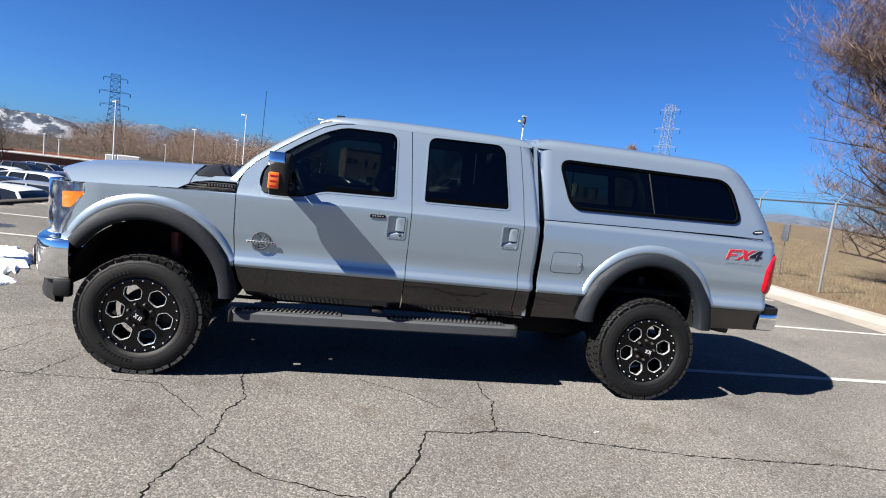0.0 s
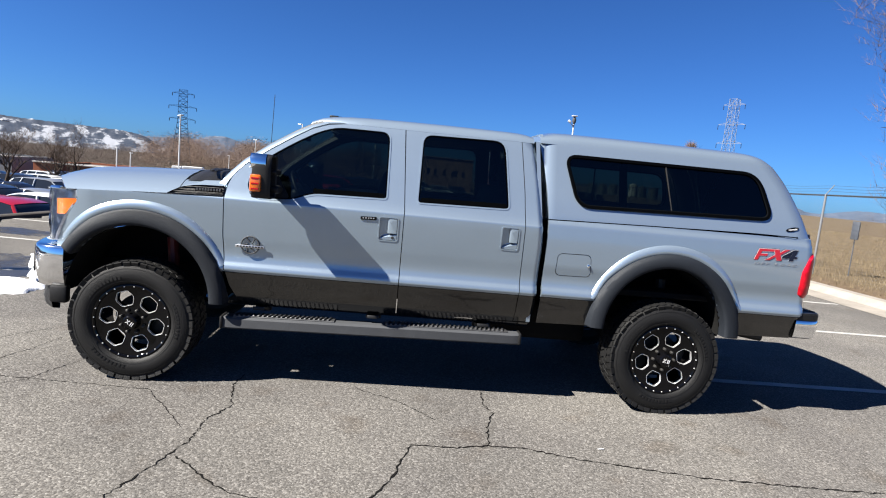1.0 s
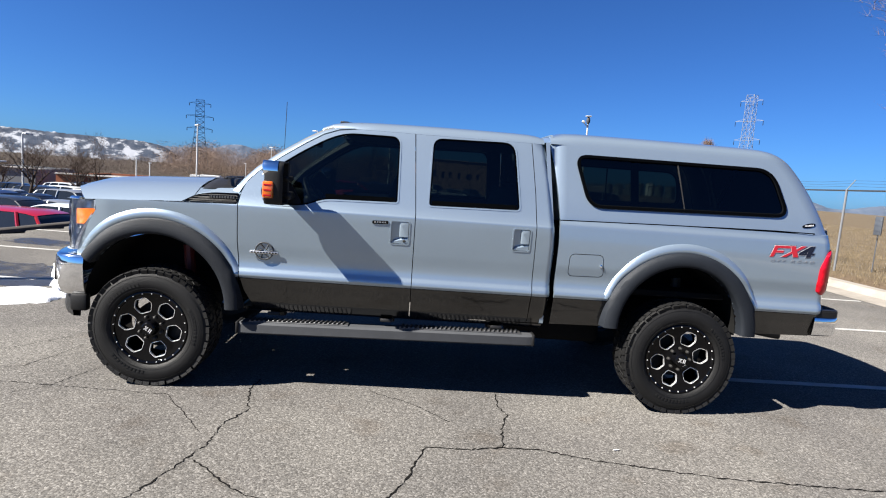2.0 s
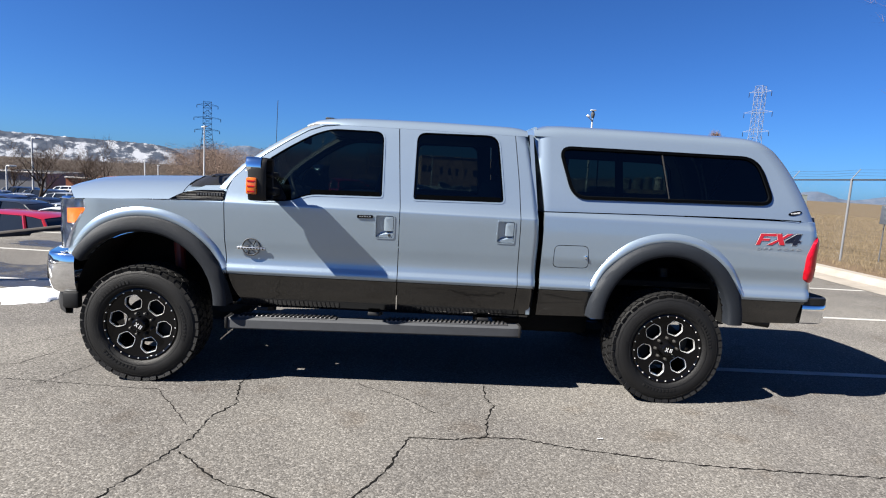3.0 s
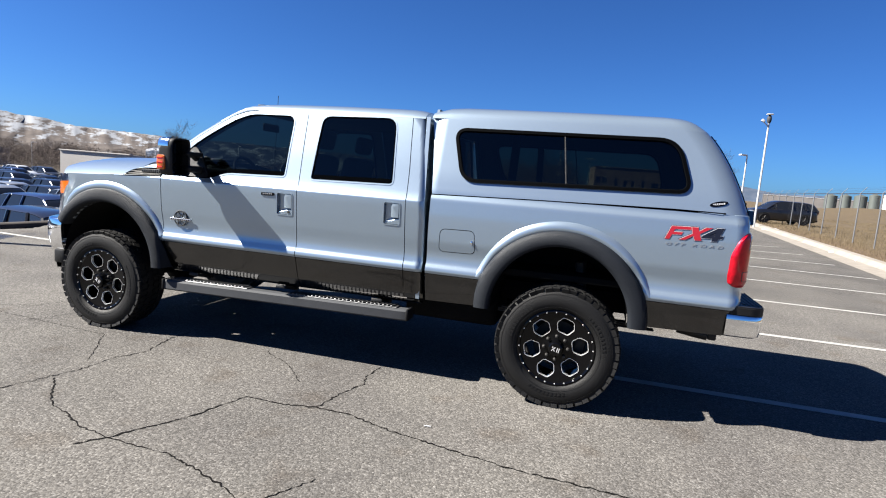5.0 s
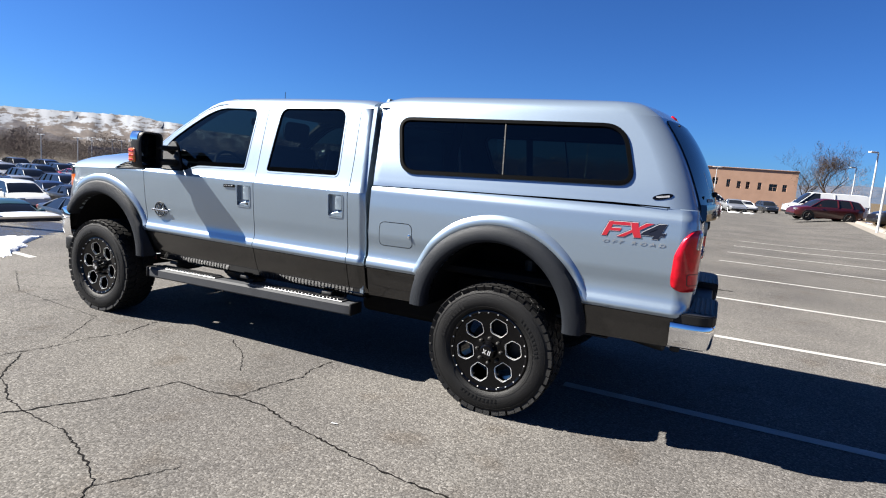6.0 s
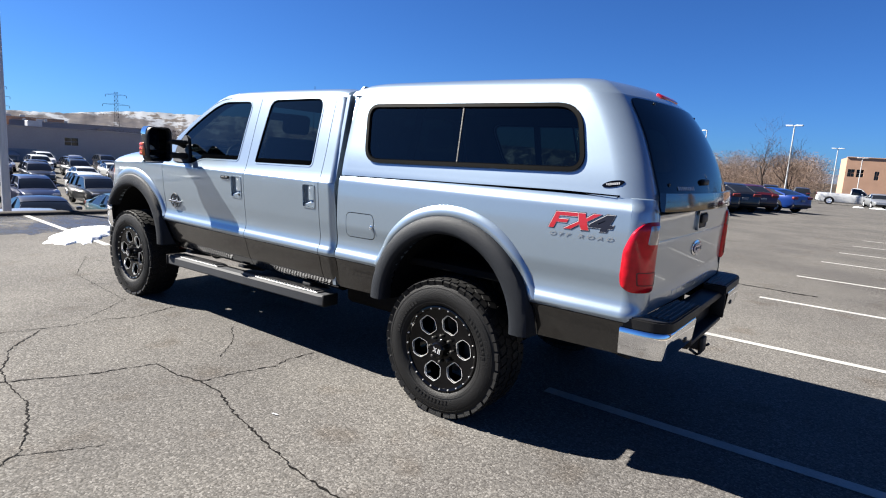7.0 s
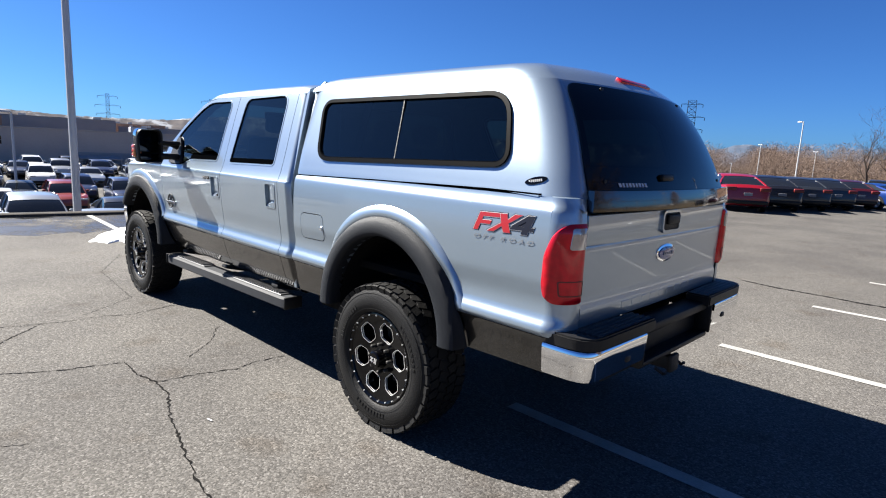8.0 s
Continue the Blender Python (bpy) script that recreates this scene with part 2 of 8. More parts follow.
def steps(a, b, d):
    n = max(1, round(abs(b - a) / d))
    return [a + (b - a) * i / n for i in range(n + 1)]


# ---- lie of the land ----
def land(x, y):
    """Height of the ground: a level lot, a lower lot past the ledge that dips and climbs again to the west, a bank in the field, a slow fall far out."""
    edge = x - (-6.78 + 0.12 * y if y < 45 else -1.38 - 0.5 * (y - 45))
    z = -1.66 * max(0.0, min(1.0, (-edge - 0.2) / 0.5))
    z -= 0.036 * max(0.0, min(26.0, -edge - 3.0)) - 0.014 * max(0.0, min(60.0, -edge - 36.0))
    z -= 0.013 * max(0.0, min(30.0, 12.0 - y)) * max(0.0, min(1.0, (-edge - 0.2) / 0.5)) + 0.062 * max(0.0, min(18.0, 7.0 - y)) * max(0.0, min(1.0, (-edge - 6.0) / 18.0))
    z -= 0.012 * max(0.0, min(120.0, y - 10.0)) * max(0.0, min(1.0, (10.0 + 0.085 * max(0.0, y - 8.0) - x) / 3.0))
    r = math.hypot(x - 3, y)
    bank = max(0.0, 1 - abs(math.degrees(math.atan2(x - 3.6, y + 5.2)) - 22.0) / 9.0) * max(0.0, min(1.0, (r - 100.0) / 100.0))
    return z - 0.006 * max(0.0, min(900.0, r - 60.0)) + 2.7 * bank * bank * (3 - 2 * bank)


# ---- ground ----
def region_material():
    """Worn asphalt in the lot, dry field past the kerb, dirt and scrub far out."""
    m = bpy.data.materials.new("ground")
    m.use_nodes = True
    n, l = m.node_tree.nodes, m.node_tree.links
    p = n["Principled BSDF"]
    tc = n.new("ShaderNodeTexCoord")

    def noise_(scale, detail=3, rough=0.5):
        t = n.new("ShaderNodeTexNoise")
        t.inputs["Scale"].default_value, t.inputs["Detail"].default_value, t.inputs["Roughness"].default_value = scale, detail, rough
        l.new(tc.outputs["Object"], t.inputs["Vector"])
        return t.outputs["Fac"]

    def ramp(src, *stops):
        r = n.new("ShaderNodeValToRGB")
        e = r.color_ramp.elements
        for i, (pos, c) in enumerate(stops):
            el = e[i] if i < 2 else e.new(pos)
            el.position, el.color = pos, (*c, 1)
        l.new(src, r.inputs["Fac"])
        return r.outputs["Color"]

    def mix(fac, a, b, mode="MIX"):
        x = n.new("ShaderNodeMix")
        x.data_type, x.blend_type = "RGBA", mode
        for sock, v in (("Factor", fac), ("A", a), ("B", b)):
            if isinstance(v, (int, float)):
                x.inputs[sock].default_value = v
            elif isinstance(v, tuple):
                x.inputs[sock].default_value = (*v, 1)
            else:
                l.new(v, x.inputs[sock])
        return x.outputs["Result"]

    def band(src, a, b):
        r = n.new("ShaderNodeMapRange")
        r.interpolation_type = "SMOOTHSTEP"
        l.new(src, r.inputs["Value"])
        r.inputs["From Min"].default_value, r.inputs["From Max"].default_value = a, b
        return r.outputs["Result"]

    sep = n.new("ShaderNodeSeparateXYZ")
    l.new(tc.outputs["Object"], sep.inputs[0])
    drift = n.new("ShaderNodeMath")
    drift.operation = "MAXIMUM"
    sub = n.new("ShaderNodeMath")
    sub.operation = "SUBTRACT"
    l.new(sep.outputs["Y"], sub.inputs[0])
    sub.inputs[1].default_value = 8.0
    l.new(sub.outputs[0], drift.inputs[0])
    drift.inputs[1].default_value = 0.0
    kx = n.new("ShaderNodeMath")
    kx.operation = "MULTIPLY_ADD"
    l.new(drift.outputs[0], kx.inputs[0])
    kx.inputs[1].default_value, kx.inputs[2].default_value = -0.085, -11.1
    al = n.new("ShaderNodeMath")
    l.new(sep.outputs["X"], al.inputs[0])
    l.new(kx.outputs[0], al.inputs[1])
    along = al.outputs[0]
    vor = n.new("ShaderNodeTexVoronoi")
    vor.inputs["Scale"].default_value = 104
    l.new(tc.outputs["Object"], vor.inputs["Vector"])
    stone = n.new("ShaderNodeSeparateColor")
    l.new(vor.outputs["Color"], stone.inputs[0])
    chips = ramp(stone.outputs[0], (0.0, (0.056, 0.0534, 0.050)), (0.30, (0.081, 0.0772, 0.072)), (0.66, (0.105, 0.1, 0.093)), (0.88, (0.136, 0.1295, 0.1205)), (1.0, (0.178, 0.17, 0.159)))
    asphalt = mix(band(noise_(0.55, 5), 0.35, 0.7), chips, (0.72, 0.72, 0.74), "MULTIPLY")
    asphalt = mix(band(noise_(2.3, 4), 0.55, 0.75), asphalt, (0.84, 0.80, 0.76), "MULTIPLY")
    asphalt = mix(band(noise_(52, 3), 0.40, 0.60), asphalt, (0.80, 0.79, 0.775), "MULTIPLY")
    # Darker toward +y: dimmer light over the stalls is put into the colour.
    asphalt = mix(band(sep.outputs["Y"], 1.5, 7.0), asphalt, (0.80, 0.80, 0.80), "MULTIPLY")
    grass = ramp(noise_(1.4, 6, 0.7), (0.3, (0.036, 0.028, 0.0175)), (0.7, (0.098, 0.074, 0.046)))
    dirt = ramp(noise_(5.0, 6, 0.7), (0.3, (0.0472, 0.0318, 0.0214)), (0.7, (0.0946, 0.0682, 0.0447)))
    field = mix(band(along, 1.0, 3.4), dirt, grass)
    scrub = ramp(noise_(0.02, 6, 0.7), (0.35, (0.019, 0.0148, 0.0108)), (0.65, (0.042, 0.033, 0.0235)))
    d = n.new("ShaderNodeVectorMath")
    d.operation = "LENGTH"
    l.new(tc.outputs["Object"], d.inputs[0])
    ground_c = mix(band(d.outputs["Value"], 108, 150), asphalt, scrub)
    lot = mix(band(along, 0.3, 0.4), ground_c, field)
    l.new(lot, p.inputs["Base Color"])
    p.inputs["Roughness"].default_value = 0.86
    p.inputs["Diffuse Roughness"].default_value = 0.14
    p.inputs["Specular IOR Level"].default_value = 0.10
    b = n.new("ShaderNodeBump")
    b.inputs["Strength"].default_value, b.inputs["Distance"].default_value = 0.42, 0.005
    l.new(vor.outputs["Distance"], b.inputs["Height"])
    b.invert = True
    l.new(b.outputs["Normal"], p.inputs["Normal"])
    return m


GROUND = region_material()
PAINTLINE = mat("road_paint", (0.228, 0.224, 0.212), 0.75, 0, 0.25, 5, bump=0.3, bump_scale=90)
CRACK = mat("crack", (0.0035, 0.0033, 0.003), 0.9, 0, 0.3, 20, spec=0.1)
CONCRETE = mat("kerb_concrete", (0.168, 0.153, 0.134), 0.85, 0, 0.22, 2.5, bump=0.35, bump_scale=60)
SNOW = mat("snow", (0.62, 0.64, 0.67), 0.7, 0, 0.16, 9, bump=0.9, bump_scale=26)
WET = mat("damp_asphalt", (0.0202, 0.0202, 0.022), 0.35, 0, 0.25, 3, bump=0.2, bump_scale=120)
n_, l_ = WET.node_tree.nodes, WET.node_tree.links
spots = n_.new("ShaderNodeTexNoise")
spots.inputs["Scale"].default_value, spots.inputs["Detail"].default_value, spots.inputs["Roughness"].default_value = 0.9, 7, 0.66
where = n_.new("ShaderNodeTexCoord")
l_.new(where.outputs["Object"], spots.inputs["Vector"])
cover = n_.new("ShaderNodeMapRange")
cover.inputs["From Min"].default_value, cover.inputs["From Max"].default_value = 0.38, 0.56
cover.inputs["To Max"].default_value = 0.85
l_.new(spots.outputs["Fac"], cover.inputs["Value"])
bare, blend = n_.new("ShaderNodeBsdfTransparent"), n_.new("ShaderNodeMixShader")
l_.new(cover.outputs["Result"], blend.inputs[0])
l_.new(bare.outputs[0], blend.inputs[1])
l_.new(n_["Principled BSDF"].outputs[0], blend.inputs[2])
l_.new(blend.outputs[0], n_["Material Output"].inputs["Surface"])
LEDGE = mat("weathered_ledge", (0.040, 0.036, 0.033), 0.8, 0, 0.3, 3, bump=0.4, bump_scale=40)
bm = bmesh.new()
radii = [0.0] + steps(0.6, 30, 0.6) + steps(31, 58, 1.0) + [61, 64, 68, 74, 80, 95, 115, 140, 170, 210, 260, 330, 420, 540, 700, 900, 1200, 1600, 2100, 2800, 3600]
N = 320
rings = []
for r in radii[1:]:
    ring = []
    for k in range(N):
        a = 2 * math.pi * k / N
        x, y = 3 + r * math.cos(a), r * math.sin(a)
        ring.append(bm.verts.new((x, y, land(x, y))))
    rings.append(ring)
c = bm.verts.new((3, 0, 0))
for k in range(N):
    bm.faces.new((c, rings[0][k], rings[0][(k + 1) % N]))
for a, b in zip(rings, rings[1:]):
    for k in range(N):
        bm.faces.new((a[k], b[k], b[(k + 1) % N], a[(k + 1) % N]))
ground = part("ground", bm, GROUND, None, sharp=80)
tagged(ground, "worn light grey asphalt lot running into a dry field", "ground", kind="structure")


def on_land(x, y, up=0.004):
    return Vector((x, y, land(x, y) + up))


def strip(pts, width, up, rnd=None, rag=0.0):
    """A ribbon laid on the ground along points."""
    bm = bmesh.new()
    rows = []
    for i, p in enumerate(pts):
        a, b = Vector(pts[max(0, i - 1)]), Vector(pts[min(len(pts) - 1, i + 1)])
        d = (b - a).normalized()
        nrm = Vector((-d.y, d.x))
        w = width * (1 + (rnd.uniform(-rag, rag) if rnd else 0)) / 2
        l, r = Vector(p) + nrm * w, Vector(p) - nrm * w
        rows.append([on_land(l.x, l.y, up), on_land(r.x, r.y, up)])
    grid(bm, rows)
    return bm


# painted stall lines, both sides of the aisle
STALL = 2.52
for i in range(8):
    y = -0.16 + STALL * i
    x0, x1 = (4.30 if i == 0 else 4.55 + 0.21 * i), 10.35
    bm = strip([(x, y + 0.004 * (x - 5)) for x in steps(x0, x1, 0.6)], 0.10, 0.005)
    tagged(part("stall_line", bm, PAINTLINE, None), "worn white stall line painted on asphalt", "road marking", "stall lines", "structure")
for i in range(5):
    y = -0.02 + 2.3 * i
    bm = strip([(x, y - 0.05 * (x + 3)) for x in steps(-2.9, -7.2 + 0.12 * y, 0.5)], 0.10, 0.005)
    tagged(part("stall_line", bm, PAINTLINE, None), "worn white stall line painted on asphalt", "road marking", "stall lines", "structure")

# cracks in the asphalt
CRACKS = [
    [(0.40, -3.2), (0.52, -2.78), (0.54, -2.5), (0.62, -2.28), (0.67, -2.1), (0.72, -1.93), (0.73, -1.6), (0.82, -1.39), (0.72, -1.02), (0.75, -0.80)],
    [(0.71, -2.1), (0.91, -2.28), (1.07, -2.42), (1.28, -2.49), (1.47, -2.58), (1.76, -2.62), (2.14, -2.64), (2.45, -2.74), (2.72, -2.86), (2.85, -3.07), (2.9, -3.3)],
    [(1.60, -2.75), (1.70, -2.62), (1.78, -2.45), (1.91, -2.22), (1.97, -1.98), (2.02, -1.81), (2.28, -1.82), (2.52, -1.77), (2.76, -1.78), (3.07, -1.88), (3.44, -1.96), (3.80, -2.03), (4.13, -2.06), (4.46, -2.08), (4.96, -2.11), (5.4, -2.2)],
    [(2.52, -1.77), (2.55, -1.5), (2.63, -1.25), (2.58, -1.08), (2.60, -0.85)],
    [(-1.4, -0.95), (-1.06, -0.80), (-0.96, -0.46), (-0.93, -0.2)],
    [(-0.8, -1.3), (-0.63, -1.15), (-0.60, -0.98), (-0.5, -0.75)],
    [(-1.9, -0.6), (-1.42, -0.4), (-1.14, 0.02)],
    [(1.61, -0.93), (1.95, -1.15), (2.2, -1.42)],
    [(2.74, -2.88), (2.84, -2.73), (2.93, -2.55)],
    [(3.92, 5.76), (4.35, 5.66), (4.69, 5.66), (5.01, 5.66), (5.32, 5.62), (5.59, 5.64)],
    [(-2.2, -0.6), (-1.2, -1.1), (0.2, -1.2), (0.62, -1.75)],
]
rnd = random.Random(11)
for c_i, pts in enumerate(CRACKS):
    fine = []
    for a, b in zip(pts, pts[1:]):
        a, b = Vector(a), Vector(b)
        k = max(2, round((b - a).length / 0.026))
        for j in range(k):
            p = a + (b - a) * j / k
            fine.append(p + Vector((rnd.uniform(-1, 1), rnd.uniform(-1, 1))) * 0.010)
    fine.append(Vector(pts[-1]))
    bm = strip(fine, (0.0072, 0.0075, 0.0095, 0.008)[c_i] if c_i < 4 else (0.05 if c_i == 9 else 0.0045), 0.003, rnd, 0.75)
    part("crack", bm, CRACK, ground)

# concrete gutter and kerb along the field
bm = bmesh.new()
rows = []
for y in steps(-14, 70, 2.0):
    x = 10.42 + 0.085 * max(0, y - 8)
    rows.append([(x, y, land(x, y) + 0.006), (x + 0.62, y, land(x, y) + 0.018), (x + 0.70, y, land(x, y) + 0.10), (x + 0.74, y, land(x, y) + 0.145), (x + 1.02, y, land(x, y) + 0.15), (x + 1.05, y, land(x, y) + 0.03)])
grid(bm, rows)
kerb = part("kerb", bm, CONCRETE, None, sharp=40)
tagged(kerb, "pale concrete gutter and kerb edging the lot", "kerb", kind="structure")
# low ledge along the drop to the lower lot
bm = bmesh.new()
rows = []
for y in steps(-40, 45, 1.0):
    x = -6.78 + 0.12 * y
    z = land(x + 0.3, y)
    rows.append([(x + 0.02, y, z - 0.02), (x, y, z + 0.05), (x - 0.03, y, z + 0.068), (x - 0.20, y, z + 0.068), (x - 0.24, y, z + 0.05), (x - 0.26, y, z - 1.7)])
grid(bm, rows)
ledge = part("retaining_ledge", bm, LEDGE, None, sharp=40)
tagged(ledge, "low weathered ledge above the lower car lot", "ledge", kind="structure")


# melting snow and damp patches
def patch(name, pts, h, material, up, seed, parent=None):
    r = random.Random(seed)
    out = rounded(pts, 0.4, 6)
    c = sum((Vector(p) for p in out), Vector((0, 0))) / len(out)
    bm = bmesh.new()
    rows = []
    jag = [1 + 0.16 * r.uniform(-1, 1) for _ in out]
    for q, hh in ((1.0, 0.0), (0.93, 0.35), (0.75, 0.75), (0.45, 0.95), (0.12, 1.0)):
        row = []
        for p, j in zip(out, jag):
            v = c + (Vector(p) - c) * q * (1 + (j - 1) * q)
            n_ = noise.noise(Vector((v.x * 3.1, v.y * 3.1, seed)))
            row.append(on_land(v.x, v.y, up + h * hh * (0.75 + 0.5 * n_)))
        rows.append(row)
    grid(bm, rows, close=True)
    bm.verts.ensure_lookup_table()
    bm.faces.new(list(bm.verts)[-len(out):])
    bmesh.ops.recalc_face_normals(bm, faces=list(bm.faces))
    return part(name, bm, material, parent, sharp=70)


# White sliver added in place of a spot of sunlight on the asphalt.
bm = bmesh.new()
rbox(bm, (0, 0, 0), (0.042, 0.010, 0.002), 0)
sun_spot = part("sun_spot_sliver", bm, WHITEDECAL, None)
sun_spot.matrix_world = pose(3.27, -1.73, 0.006, 0, 0, 12)
tagged(sun_spot, "small white sliver standing in for a sunlit spot on asphalt", "litter")
for i, (pts, h) in enumerate((([(-3.38, -0.68), (-3.1, -0.22), (-3.75, 0.3), (-4.65, 1.05), (-4.8, 0.5), (-4.25, -0.2)], 0.10), ([(-2.52, 0.93), (-2.0, 1.15), (-2.1, 1.6), (-2.55, 1.85), (-3.0, 1.5)], 0.09),
                              ([(-2.25, 1.5), (-2.3, 2.3), (-2.6, 3.0), (-3.05, 3.5), (-3.35, 3.4), (-2.7, 2.3)], 0.10))):
    tagged(patch("snow_patch", pts, h, SNOW, 0.002, i + 1), "dirty melting snow patch on asphalt", "snow", "snow patches")
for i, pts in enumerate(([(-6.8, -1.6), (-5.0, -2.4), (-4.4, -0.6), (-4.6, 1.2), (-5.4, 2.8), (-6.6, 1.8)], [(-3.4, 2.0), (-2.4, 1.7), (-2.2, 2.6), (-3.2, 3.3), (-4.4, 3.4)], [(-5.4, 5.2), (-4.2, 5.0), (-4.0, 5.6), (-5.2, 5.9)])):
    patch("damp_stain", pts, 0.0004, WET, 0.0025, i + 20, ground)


# ---- the pickup truck: nose towards -x, wheels on the ground ----
truck = empty("pickup_truck", "silver and taupe lifted crew-cab pickup truck with a canopy", "pickup truck")
AXLE_R = 3.967
HUB_Z, TYRE_R = 0.43, 0.435

cab_w = curve_of([(0.5, 0.83), (0.58, 0.884), (0.62, 0.911), (0.66, 0.934), (0.70, 0.951), (0.74, 0.963), (0.80, 0.980), (0.832, 0.990), (0.856, 1.006), (0.872, 1.005), (0.92, 0.984), (0.965, 0.979),
                  (1.10, 0.993), (1.25, 1.005), (1.345, 1.010), (1.362, 1.010), (1.380, 1.0), (1.42, 0.982), (1.47, 0.965), (1.72, 0.888), (1.96, 0.808), (2.02, 0.785)])
bed_w = curve_of([(0.5, 0.90), (0.60, 0.925), (0.70, 0.950), (0.80, 0.972), (0.832, 0.982), (0.856, 0.998), (0.872, 0.997), (0.925, 0.974), (0.975, 0.970),
                  (1.10, 0.986), (1.25, 0.988), (1.36, 0.982), (1.39, 0.979), (1.41, 0.970), (1.44, 0.955), (1.48, 0.948)])
shell_w = curve_of([(1.40, 0.962), (1.44, 0.958), (1.50, 0.944), (1.57, 0.925), (1.70, 0.883), (1.92, 0.809), (1.996, 0.783), (2.04, 0.766)])
LEVELS = [0.61, 0.62, 0.635, 0.65, 0.665, 0.68, 0.70, 0.75, 0.80, 0.832, 0.838, 0.85, 0.862, 0.875, 0.89, 0.905, 0.92, 0.94, 0.96, 0.98, 1.02, 1.06, 1.1, 1.14, 1.18, 1.22, 1.26, 1.30,
          1.33, 1.345, 1.356, 1.364, 1.372, 1.38, 1.39, 1.405, 1.42, 1.44, 1.47, 1.52, 1.60, 1.70, 1.80, 1.90, 1.95]


def arch(cx, a, z0, b, p=1.0, n=28):
    """Points over a wheel arch from its front foot to its rear foot."""
    out = []
    for i in range(n + 1):
        t = math.pi * (1 - i / n)
        c, s = math.cos(t), math.sin(t)
        out.append((cx + a * math.copysign(abs(c) ** p, c), z0 + b * abs(s) ** p))
    return out


FRONT_IN, FRONT_OUT = (0.005, 0.515, 0.60, 0.517), (0.015, 0.617, 0.60, 0.636)
REAR_IN, REAR_OUT = (3.942, 0.485, 0.64, 0.50), (3.947, 0.612, 0.64, 0.612)


def fender_y(x, z):
    w = cab_w(z)
    nose = max(0.0, -0.30 - x)
    return w - 0.35 * nose**1.5


def bed_y(x, z):
    return bed_w(z)


def side(fn, s):
    return lambda u, v: Vector((u, s * fn(u, v), v))


def two_tone(u, v):
    return 1 if v < 0.832 else (2 if v < 0.838 else 0)


PAINTS = (SILVER, TAUPE, BLACK)
ROOF_Z = curve_of([(0.9, 1.93), (1.12, 2.006), (1.28, 2.054), (1.55, 2.074), (2.2, 2.085), (2.66, 2.083), (2.76, 2.074), (2.815, 2.058)])

FDOOR = [(0.592, 1.40), (0.590, 1.37), (0.592, 1.10), (0.612, 0.85), (0.64, 0.74), (0.70, 0.62), (0.76, 0.602), (1.869, 0.602), (1.868, 0.84), (1.865, 1.40), (1.858, 1.50), (1.825, 1.985),
         (1.40, 1.985), (1.26, 1.965), (1.15, 1.925), (1.02, 1.845), (0.86, 1.735), (0.70, 1.612), (0.63, 1.535), (0.60, 1.46)]
FWIN = rounded([(0.80, 1.392), (1.06, 1.396), (1.19, 1.455), (1.728, 1.468), (1.716, 1.955), (1.32, 1.952), (1.19, 1.905), (1.00, 1.79), (0.83, 1.665), (0.745, 1.56), (0.735, 1.45)],
               [0.05, 0.10, 0.10, 0.02, 0.07, 0.12, 0.1, 0.1, 0.1, 0.1, 0.05])
RDOOR = [(1.875, 0.602), (2.775, 0.615), (2.778, 0.85), (2.768, 1.38), (2.755, 1.60), (2.715, 1.985), (1.832, 1.985), (1.864, 1.50), (1.871, 1.40), (1.874, 0.84)]
RWIN = rounded([(1.962, 1.462), (2.640, 1.476), (2.628, 1.60), (2.588, 1.978), (1.968, 1.965)], [0.025, 0.03, 0.1, 0.09, 0.07])
CPILLAR = [(2.781, 0.615), (2.922, 0.62), (2.922, 1.20), (2.907, 1.40), (2.885, 1.60), (2.851, 1.83), (2.820, 1.985), (2.721, 1.985), (2.761, 1.60), (2.774, 1.38), (2.784, 0.85)]

cab_edge = curve_of([(0.62, 2.922), (1.20, 2.922), (1.40, 2.907), (1.60, 2.885), (1.83, 2.851), (1.985, 2.820)])


